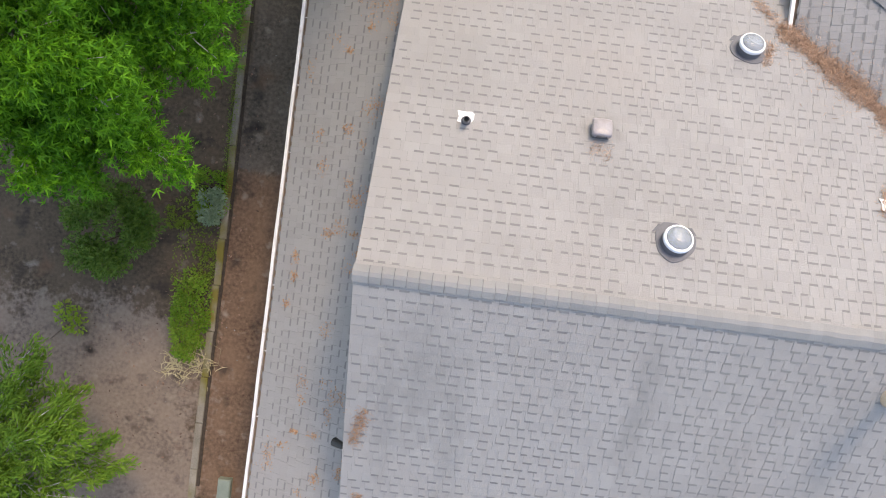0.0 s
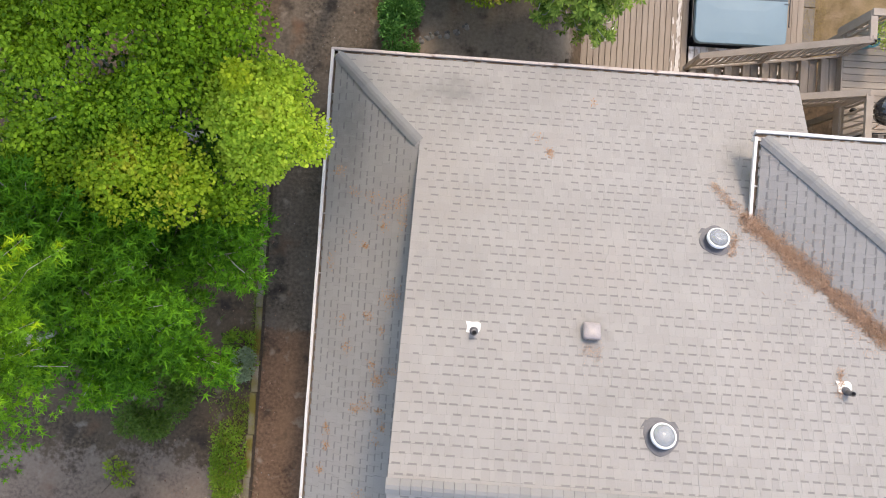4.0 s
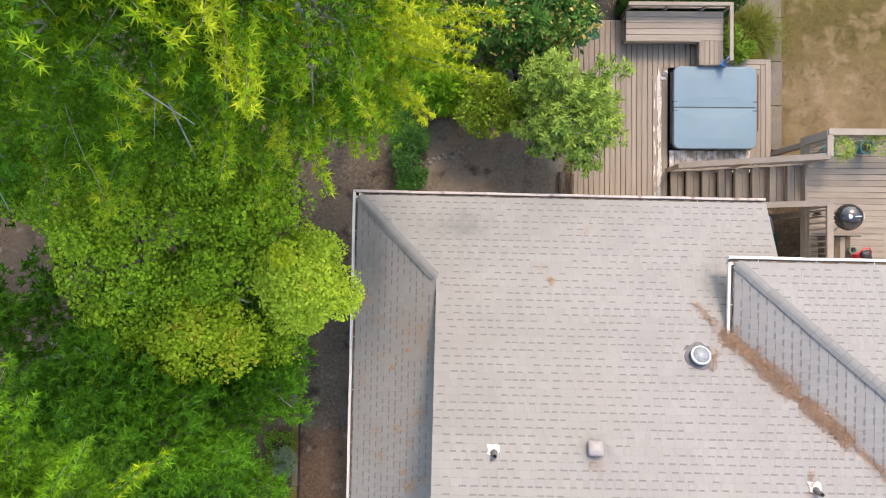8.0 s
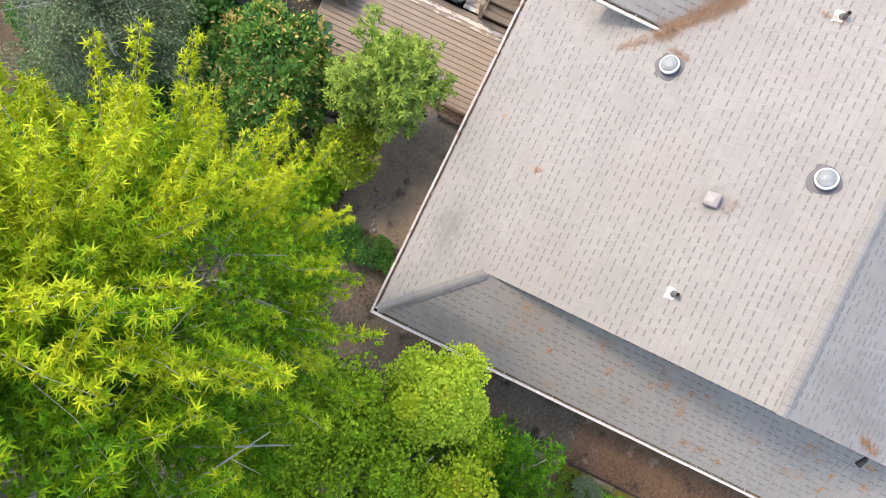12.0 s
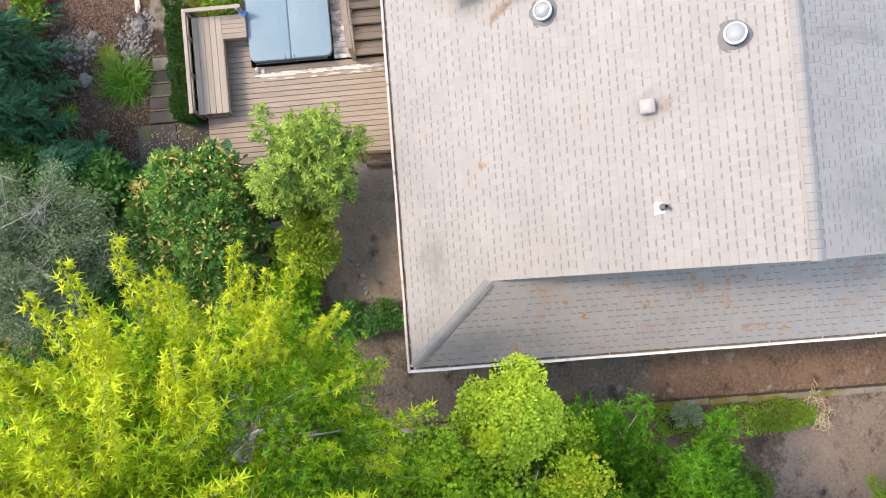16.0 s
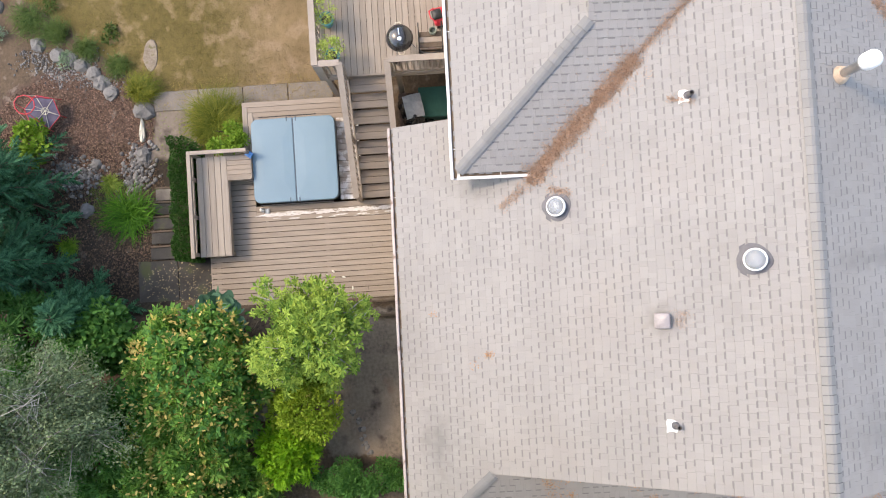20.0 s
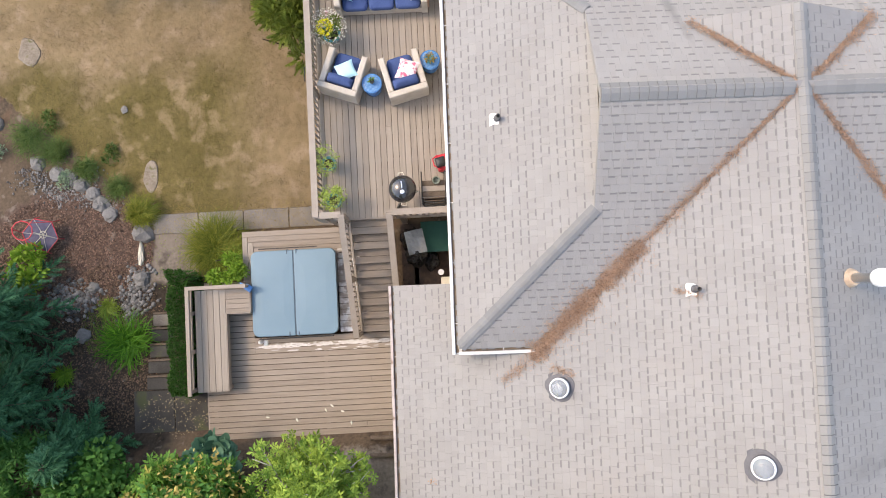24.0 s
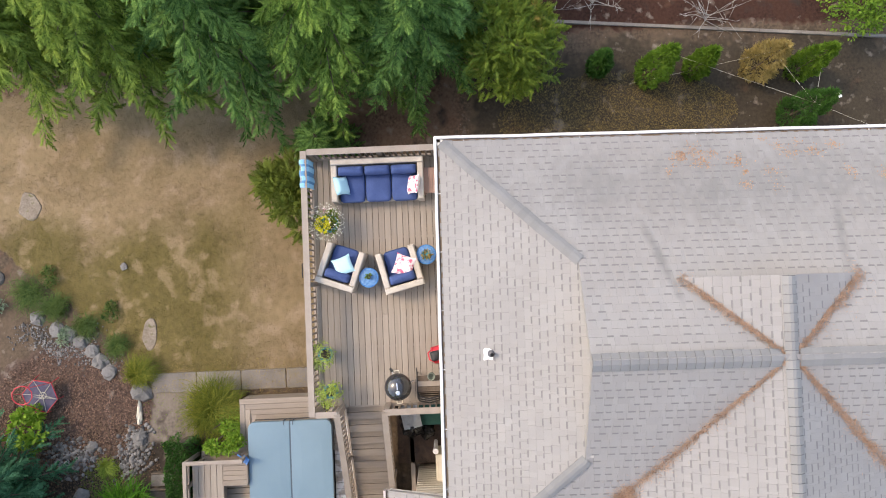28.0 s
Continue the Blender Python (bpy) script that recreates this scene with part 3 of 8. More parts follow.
def ground():
    xs, ys = axis(-11, 19, 0.2, 420), axis(-9, 20, 0.2, 420)
    nx = len(xs)
    V, zone, zone2, tan, darkened = [], [], [], [], []
    for y in ys:
        for x in xs:
            n = noise.noise((x * 0.9, y * 0.9, 0)) * 0.5 + noise.noise((x * 3.1, y * 3.1, 4)) * 0.3
            z = ground_z(x, y) + 0.025 * n
            V.append((x, y, z))
            j = 0.35 * n
            lawn = sst(-0.15, 0.15, min(x - lawn_edge(y) + j * 0.4, y - 7.9, 15.5 - x + j * 2))
            chips = sst(-0.3, 0.3, 2.0 - math.hypot((x - 7.2) * 1.2, (y - 15.0) * 0.9) + j)
            red = max(0.75 * sst(-0.4, 0.4, x - 15.9 + j), sst(-0.4, 0.4, min(-2.4 - x, x + 4.35, 1.3 - y) + j * 2),
                      0.25 * sst(-0.5, 0.5, min(-x - 4.4, -2.4 - y) + j * 3), 0.8 * sst(-0.6, 0.6, min(x - 13.4, y - 4.5, 16 - x) + j))
            zone.append((lawn, chips, red, 1))
            path = sst(-0.3, 0.3, min(-2.2 - x, x + 4.35, y - 1.2) + j)
            patio = max(sst(-0.3, 0.3, min(y - 6.3, 2.1 - x, x + 1.3, 8.6 - y) + j), sst(-0.2, 0.2, min(x - 5.9, 8.0 - x, y - 11.7, 13.05 - y) + j), 0.0)
            dry = sst(-0.6, 0.6, min(x - 12.8, 15.6 - x, 4.2 - y) + j * 3)
            zone2.append((path, patio, dry, 1))
            # a darker soil tone between x 2 and 6.2, y 12.3 and 17
            darkened.append((sst(-0.4, 0.4, min(x - 2.0, 6.2 - x, y - 12.3, 17 - y) + j * 2), 0, 0, 1))
            tan.append((tan_weight(x, y), sst(-0.3, 0.3, x - 16.0 + j), sst(-0.8, 0.8, min(-x - 4.5, -1.7 - y, y + 7) + j * 3), 1))
    F = [(r * nx + c, r * nx + c + 1, r * nx + nx + c + 1, r * nx + nx + c) for r in range(len(ys) - 1) for c in range(nx - 1)]
    me = bpy.data.meshes.new("ground")
    me.from_pydata(V, [], F)
    for nm, z in (("zone", zone), ("zone_b", zone2), ("tan", tan), ("darkened", darkened)):
        at = me.color_attributes.new(nm, "FLOAT_COLOR", "POINT")
        at.data.foreach_set("color", np.array(z, np.float32).ravel())
    me.polygons.foreach_set("use_smooth", [True] * len(F))
    m = bpy.data.materials.new("soil_and_lawn")
    m.use_nodes = True
    N, L = m.node_tree.nodes, m.node_tree.links
    p = N["Principled BSDF"]
    p.inputs["Roughness"].default_value = 0.95
    p.inputs["Specular IOR Level"].default_value = 0.2
    tc = N.new("ShaderNodeTexCoord")

    def nz(sc, d=5):
        n = N.new("ShaderNodeTexNoise")
        n.inputs["Scale"].default_value, n.inputs["Detail"].default_value = sc, d
        L.new(tc.outputs["Object"], n.inputs["Vector"])
        return n.outputs[0]

    def rng_node(f, a, b):
        n = N.new("ShaderNodeMapRange")
        n.inputs[1].default_value, n.inputs[2].default_value = a, b
        L.new(f, n.inputs[0])
        return n.outputs[0]

    def mix(f, a, b):
        n = N.new("ShaderNodeMix")
        n.data_type = "RGBA"
        L.new(f, n.inputs[0])
        for i, v in ((6, a), (7, b)):
            if isinstance(v, tuple):
                n.inputs[i].default_value = (*v, 1)
            else:
                L.new(v, n.inputs[i])
        return n.outputs[2]

    def edge(f):
        """A zone's mask with a ragged edge."""
        n = N.new("ShaderNodeMath")
        n.operation = "ADD"
        L.new(f, n.inputs[0])
        L.new(rng_node(nz(7), 0.0, 1.0), n.inputs[1])
        return rng_node(n.outputs[0], 0.85, 1.15)

    def chan(nm):
        a = N.new("ShaderNodeAttribute")
        a.attribute_name = nm
        s = N.new("ShaderNodeSeparateColor")
        L.new(a.outputs["Color"], s.inputs[0])
        return s.outputs

    za, zb = chan("zone"), chan("zone_b")
    fine = rng_node(nz(14, 9), 0.28, 0.72)
    mid = rng_node(nz(1.3, 5), 0.38, 0.62)
    soil = mix(fine, mix(mid, (0.0441, 0.0325, 0.0230), (0.0937, 0.0674, 0.0449)), (0.1322, 0.0950, 0.0649))
    red = mix(fine, mix(mid, (0.075, 0.043, 0.030), (0.150, 0.091, 0.060)), (0.195, 0.127, 0.084))
    path = mix(fine, mix(mid, (0.045, 0.037, 0.031), (0.105, 0.084, 0.068)), (0.160, 0.130, 0.101))
    patio = mix(fine, mix(mid, (0.1120, 0.0930, 0.0739), (0.1904, 0.1602, 0.1288)), (0.2240, 0.1848, 0.1512))
    dry = mix(fine, mix(mid, (0.0256, 0.0206, 0.0170), (0.0438, 0.0347, 0.0262)), (0.0640, 0.0513, 0.0336))
    chips = mix(fine, (0.051, 0.0323, 0.0255), (0.128, 0.085, 0.0646))
    turf = rng_node(nz(45, 4), 0.25, 0.75)
    blot = rng_node(nz(5.5, 6), 0.36, 0.64)
    bare = rng_node(nz(2.3, 7), 0.53, 0.66)
    green = mix(turf, mix(blot, (0.0532, 0.0454, 0.0125), (0.1214, 0.0955, 0.0313)), (0.1683, 0.1315, 0.0485))
    straw = mix(turf, mix(blot, (0.1436, 0.1027, 0.0505), (0.2349, 0.1696, 0.0940)), (0.3132, 0.2306, 0.1375))
    lawn = mix(chan("tan")["Red"], mix(bare, green, mix(turf, (0.17, 0.125, 0.06), (0.31, 0.232, 0.13))), mix(bare, straw, mix(turf, (0.235, 0.168, 0.105), (0.40, 0.30, 0.20))))
    col = mix(edge(za["Blue"]), soil, red)
    col = mix(edge(zb["Red"]), col, path)
    col = mix(edge(zb["Green"]), col, patio)
    col = mix(edge(zb["Blue"]), col, dry)
    col = mix(edge(chan("tan")["Green"]), col, mix(fine, mix(mid, (0.02, 0.0095, 0.0065), (0.045, 0.02, 0.012)), (0.062, 0.029, 0.02)))
    col = mix(edge(chan("tan")["Blue"]), col, mix(fine, mix(mid, (0.11, 0.083, 0.066), (0.19, 0.145, 0.115)), (0.23, 0.18, 0.145)))
    col = mix(edge(chan("darkened")["Red"]), col, mix(fine, mix(mid, (0.015, 0.012, 0.009), (0.036, 0.028, 0.021)), (0.056, 0.043, 0.032)))
    col = mix(edge(za["Green"]), col, chips)
    col = mix(edge(za["Red"]), col, lawn)
    bare_earth = rng_node(za["Red"], 1.0, 0.6)
    for f, lo, hi, tone in ((nz(2.1, 9), 0.57, 0.74, (0.036, 0.028, 0.023)), (nz(3.4, 10), 0.60, 0.80, (0.27, 0.225, 0.185)), (nz(1.1, 8), 0.62, 0.82, (0.16, 0.085, 0.05))):
        n = N.new("ShaderNodeMath")
        n.operation = "MULTIPLY"
        L.new(rng_node(f, lo, hi), n.inputs[0])
        L.new(bare_earth, n.inputs[1])
        col = mix(n.outputs[0], col, tone)
    L.new(col, p.inputs["Base Color"])
    bn = N.new("ShaderNodeBump")
    bn.inputs["Strength"].default_value, bn.inputs["Distance"].default_value = 0.25, 0.03
    L.new(nz(30, 6), bn.inputs["Height"])
    L.new(bn.outputs[0], p.inputs["Normal"])
    me.materials.append(m)
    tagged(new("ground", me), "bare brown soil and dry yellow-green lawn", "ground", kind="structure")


ground()

# ---- house ----
HOUSE = pose(0, 0, 0, 0, 0, -0.9)
S = 0.485
RZ, RY = 5.51, -0.10            # main ridge
XW, XG = -2.735, -1.07          # west eave, west gable edge
YN, YS = 6.60, -6.80            # main eaves
XR = 8.62                       # ridge of the cross wing
WW, WE, WN, WS = 4.56, 12.60, 5.38, -5.54   # eaves of the cross wing
WZ = RZ - S * (XR - WW)
GN, GS, GE = 3.07, -3.23, 9.93  # gable edges of the cross wing and the east gable
EZ = RZ - S * (YN - RY)
DG = 1.50                       # half width of the small east gable
SG = S * (GE - XR) / DG         # its flatter pitch
XE = 5.74                       # east end of the low north roof
VY = RY + (XR - WW)             # where the wing's west eave meets the main slope


def spans(poly, v):
    """Where a row at height v runs inside a polygon of (u, v)."""
    xs = []
    for (a, b), (c, d) in zip(poly, poly[1:] + poly[:1]):
        if (b <= v) != (d <= v):
            xs.append(a + (v - b) / (d - b) * (c - a))
    xs.sort()
    return list(zip(xs[::2], xs[1::2]))


EXPO = 0.143
TABS = [0.095, 0.115, 0.13, 0.14, 0.155, 0.20]
BANDED = {0.095, 0.115, 0.13, 0.14, 0.155}    # tabs under which the lower layer shows
TAB_MESH = {}


def tab_geometry(w):
    """One raised shingle tab with its thick butt, its side joint and, on some, the darker layer under it."""
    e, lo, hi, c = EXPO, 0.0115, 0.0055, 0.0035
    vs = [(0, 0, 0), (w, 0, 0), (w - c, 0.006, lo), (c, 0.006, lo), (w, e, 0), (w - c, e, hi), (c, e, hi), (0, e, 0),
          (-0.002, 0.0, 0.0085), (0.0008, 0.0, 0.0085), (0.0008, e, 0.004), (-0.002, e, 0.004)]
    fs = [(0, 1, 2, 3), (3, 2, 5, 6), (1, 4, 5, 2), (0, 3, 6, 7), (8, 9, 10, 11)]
    # the butt's front face is darkened to draw its shadow line
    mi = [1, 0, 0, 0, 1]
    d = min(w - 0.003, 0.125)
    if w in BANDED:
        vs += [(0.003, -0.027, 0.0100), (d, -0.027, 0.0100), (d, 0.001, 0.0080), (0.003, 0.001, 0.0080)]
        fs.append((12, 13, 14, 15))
        mi.append(1)
    return vs, fs, mi


def tab_mesh(w):
    if w not in TAB_MESH:
        vs, fs, mi = tab_geometry(w)
        me = bpy.data.meshes.new("shingle")
        me.from_pydata(vs, [], fs)
        me.materials.append(M_SHINGLE)
        me.materials.append(M_BAND)
        me.polygons.foreach_set("material_index", mi)
        TAB_MESH[w] = me
    return TAB_MESH[w]


LATER = []                      # single shingles, linked at the end


def slope(name, label, eave, along, plan, seed, near=None, slope_s=S):
    """A roof slope: deck, courses of laminated shingles. eave: a point on its eave line; along: the eave's direction; plan: its outline seen from above."""
    rng = random.Random(seed)
    u = Vector(along).normalized()
    inward = Vector((-u.y, u.x, 0))
    v = (inward + Vector((0, 0, slope_s))).normalized()
    n = u.cross(v)
    m = HOUSE @ Matrix.Translation(eave) @ Matrix((u, v, n)).transposed().to_4x4()
    k = math.sqrt(1 + slope_s ** 2)
    poly = []
    for x, y in plan:
        d = Vector((x, y, 0)) - Vector((eave[0], eave[1], 0))
        poly.append((d.dot(u), d.dot(inward) * k))
    b = MB()
    top = [(a, c, -0.004) for a, c in poly]
    bot = [(a, c, -0.10) for a, c in poly]
    q = len(poly)
    b.add(top + bot, [tuple(range(q)), tuple(range(q, 2 * q))[::-1]] + [(i, q + i, q + (i + 1) % q, (i + 1) % q) for i in range(q)], 0)
    deck, b = b, MB()
    parts = []
    vmax = max(c for _, c in poly)
    row = 0
    while row * EXPO < vmax:
        v0 = row * EXPO
        for a, c in spans(poly, v0 + EXPO * 0.5):
            b.add([(a, v0, 0.0075), (c, v0, 0.0075), (c, v0 + EXPO, 0.0015), (a, v0 + EXPO, 0.0015)], [(0, 1, 2, 3)], 0)
            # dark strip along each course: the butt's shadow line, painted in
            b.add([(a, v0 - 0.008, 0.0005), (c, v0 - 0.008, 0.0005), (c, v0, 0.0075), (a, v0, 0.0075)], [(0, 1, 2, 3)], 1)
            x = a + rng.uniform(0, 0.2)
            while x < c - 0.1:
                w = rng.choice(TABS)
                if x + w > c:
                    break
                if near and near(x, v0) and len(parts) < 300:
                    parts.append((w, x, v0))
                else:
                    vs, fs, mi = tab_geometry(w)
                    o = len(b.v)
                    b.v += [(x + p, v0 + s, h) for p, s, h in vs]
                    b.f += [tuple(o + i for i in f) for f in fs]
                    b.m += mi
                x += w + rng.choice((0.03, 0.05, 0.065, 0.08, 0.10)) * rng.uniform(0.8, 1.2)
        row += 1
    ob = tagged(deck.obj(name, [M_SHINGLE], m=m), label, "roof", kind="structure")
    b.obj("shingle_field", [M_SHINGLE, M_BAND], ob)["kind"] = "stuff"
    LATER.append((ob, parts))
    return ob, m


GREY = "grey-beige laminated asphalt shingle roof slope"
slope("roof_north", GREY, (XE, YN, EZ), (-1, 0, 0),
      [(XE, YN), (XW, YN), (XG, YN - (XG - XW)), (XG, RY), (XR, RY), (WW + 0.12, VY - 0.12), (WW + 0.12, WN - 0.35), (XE, WN - 0.35)], 1,
      near=lambda x, v: 2.5 < x < 6.4 and 3.2 < v < 5.6)
slope("roof_north_east", GREY, (XR, YN, RZ - SG * (YN - RY)), (-1, 0, 0), [(XR, RY), (GE, RY), (GE, RY + DG)], 2, slope_s=SG)
slope("roof_south", GREY, (XW, YS, EZ), (1, 0, 0), [(XW, YS), (XR, YS), (XR, RY), (XG, RY), (XG, YS + (XG - XW))], 3,
      near=lambda x, v: 1.8 < x < 5.4 and v > 5.6)
slope("roof_south_east", GREY, (XR, YS, RZ - SG * (RY - YS)), (1, 0, 0), [(XR, RY), (GE, RY - DG), (GE, RY)], 4, slope_s=SG)
slope("roof_west", "weathered grey shingle skirt roof with orange lichen", (XW, YN, EZ), (0, -1, 0),
      [(XW, YN), (XW, YS), (XG + 0.13, YS + XG + 0.13 - XW), (XG + 0.13, YN - (XG + 0.13 - XW))], 5, near=lambda x, v: 2.2 < x < 7.5)
slope("roof_wing_west", GREY, (WW, WN, WZ), (0, -1, 0), [(WW, WN), (WW, VY), (XR, RY), (XR, GN), (WW + WN - GN, GN)], 6, near=lambda x, v: v > 1.0)
slope("roof_wing_east", GREY, (WE, WN, WZ), (0, 1, 0), [(WE, WN), (WE - (WN - GN), GN), (XR, GN), (XR, RY), (GE - 0.1, RY + DG * (GE - 0.1 - XR) / (GE - XR)), (GE - 0.1, RY), (WE, RY)][::-1], 7, near=lambda x, v: v < 3.0)
slope("roof_wing_east_south", GREY, (WE, WS, WZ), (0, 1, 0), [(WE, WS), (WE, RY), (GE - 0.1, RY), (GE - 0.1, RY - DG * (GE - 0.1 - XR) / (GE - XR)), (XR, RY), (XR, GS), (WE - (GS - WS), GS)], 8)
slope("roof_wing_north", GREY, (WE, WN, WZ), (-1, 0, 0), [(WE, WN), (WW, WN), (WW + WN - GN + 0.13, GN - 0.13), (WE - (WN - GN) - 0.13, GN - 0.13)], 9, near=lambda x, v: v > 0.1)
slope("roof_wing_south", GREY, (WW, WS, WZ), (1, 0, 0), [(WW, WS), (WE, WS), (WE - (GS - WS) - 0.13, GS + 0.13), (WW + GS - WS + 0.13, GS + 0.13)], 10)
slope("roof_wing_south_west", GREY, (WW, RY - (XR - WW), WZ), (0, -1, 0), [(WW, WS), (WW + GS - WS, GS), (XR, GS), (XR, RY), (WW, RY - (XR - WW))][::-1], 11)


def roof_z(x, y):
    """Height of the low or wing roof north of the ridge, in the house's frame."""
    main = RZ - S * abs(y - RY)
    wing = min(RZ - S * abs(x - XR), WZ + S * (WN - y))
    return max(main, wing) if x > WW and y < WN else main


# ridge and hip caps
CAP_ROWS = []


def caps(name, p, q, half, drop, joint=0.003, step=0.148, tone=M_CAP):
    """A row of folded cap shingles from p up to q; drop: how far each flank falls."""
    p, q = Vector(p), Vector(q)
    d = (q - p).normalized()
    s = d.cross(Vector((0, 0, 1))).normalized()
    n = s.cross(d)
    t = tagged(new(name), "overlapping grey ridge cap shingles", "ridge caps", kind="structure")
    t.matrix_basis = HOUSE @ Matrix.Translation(p) @ Matrix((d, s, n)).transposed().to_4x4()
    CAP_ROWS.append((t, (q - p).length, half, drop, step, joint, tone))


caps("ridge_main", (GE - 0.02, RY, RZ + 0.012), (XG + 0.0, RY, RZ + 0.012), 0.108, 0.047, 0.008, tone=M_CAPL)
caps("hip_northwest", (XW + 0.03, YN - 0.03, EZ + 0.02), (XG, YN - (XG - XW), EZ + S * (XG - XW) + 0.02), 0.105, 0.032)
caps("hip_southwest", (XW + 0.03, YS + 0.03, EZ + 0.02), (XG, YS + (XG - XW), EZ + S * (XG - XW) + 0.02), 0.105, 0.032)
caps("hip_wing_northwest", (WW + 0.03, WN - 0.03, WZ + 0.02), (WW + WN - GN, GN, WZ + S * (WN - GN) + 0.02), 0.105, 0.032)
caps("hip_wing_northeast", (WE - 0.03, WN - 0.03, WZ + 0.02), (WE - (WN - GN), GN, WZ + S * (WN - GN) + 0.02), 0.105, 0.032)
caps("ridge_wing_north", (XR, GN, RZ + 0.012), (XR, RY + 0.15, RZ + 0.014), 0.145, 0.068)
caps("ridge_wing_south", (XR, GS, RZ + 0.012), (XR, RY - 0.15, RZ + 0.014), 0.145, 0.068)


def rake(name, pts):
    """Barge board under a gable's edge."""
    b = MB()
    for p, q in zip(pts, pts[1:]):
        b.beam((p[0], p[1], p[2] - 0.16), (q[0], q[1], q[2] - 0.16), 0.035, 0.17)
    tagged(b.obj(name, M_FASCIA, m=HOUSE), "painted wooden barge board along the gable edge", "trim", kind="structure")


gz = EZ + S * (XG - XW)
rake("trim_gable_west", [(XG + 0.06, YN - (XG - XW), gz), (XG + 0.06, RY, RZ), (XG + 0.06, YS + (XG - XW), gz)])
wz = WZ + S * (WN - GN)
rake("trim_gable_north", [(WW + WN - GN, GN - 0.06, wz), (XR, GN - 0.06, RZ), (WE - (WN - GN), GN - 0.06, wz)])
ez = RZ - S * (GE - XR)
rake("trim_gable_east", [(GE - 0.06, RY + DG, ez), (GE - 0.06, RY, RZ), (GE - 0.06, RY - DG, ez)])
rake("trim_low_roof_end", [(XE - 0.04, YN, EZ), (XE - 0.04, WN - 0.3, EZ + S * (YN - WN + 0.3))])


def wall(name, x0, y0, x1, y1, z0, z1, label="beige painted lap siding wall"):
    """A wall with lap boards."""
    b = MB().box(x0, y0, z0, x1, y1, z1)
    z = z0 + 0.02
    while z < z1 - 0.15:
        b.box(x0 - 0.012, y0 - 0.012, z, x1 + 0.012, y1 + 0.012, z + 0.02)
        z += 0.17
    tagged(b.obj(name, M_WALL, m=HOUSE), label, "wall", kind="structure")


wall("wall_west", XW + 0.5, YS + 0.5, XW + 0.65, YN - 0.5, -0.3, EZ + 0.1)
wall("wall_north", XW + 0.65, YN - 0.65, 5.3, YN - 0.5, -1.3, EZ + 0.1)
wall("wall_low_end", 5.15, 4.9, 5.3, YN - 0.65, -1.3, EZ + 0.1)
wall("wall_wing_north", 5.3, WN - 0.6, WE - 0.5, WN - 0.45, -1.8, WZ + 0.1)
wall("wall_wing_west", WW + 0.5, VY - 0.3, WW + 0.65, WN - 0.45, 2.6, WZ + 0.15)
wall("wall_wing_east", WE - 0.6, WS + 0.5, WE - 0.45, WN - 0.6, -1.8, WZ + 0.15)
wall("wall_south", XW + 0.65, YS + 0.5, WW + 0.5, YS + 0.65, -0.3, EZ + 0.1)
wall("wall_wing_south", WW + 0.5, WS + 0.45, WE - 0.6, WS + 0.6, -0.3, WZ + 0.1)
for nm, tri in (("wall_gable_west", [(XG + 0.18, YN - (XG - XW), gz), (XG + 0.18, RY, RZ - 0.12), (XG + 0.18, YS + (XG - XW), gz)]),
                ("wall_gable_north", [(WW + WN - GN, GN - 0.18, wz), (XR, GN - 0.18, RZ - 0.12), (WE - (WN - GN), GN - 0.18, wz)]),
                ("wall_gable_east", [(GE - 0.15, RY + DG, ez), (GE - 0.15, RY, RZ - 0.12), (GE - 0.15, RY - DG, ez)])):
    d = Vector((0.1, 0, 0)) if nm.endswith("west") else Vector((0, -0.1, 0)) if nm.endswith("north") else Vector((-0.1, 0, 0))
    tagged(MB().add([Vector(p) for p in tri] + [Vector(p) + d for p in tri], [(0, 1, 2), (5, 4, 3), (0, 3, 4, 1), (1, 4, 5, 2), (2, 5, 3, 0)]).obj(nm, M_WALL, m=HOUSE), "beige siding in the gable", "wall", kind="structure")


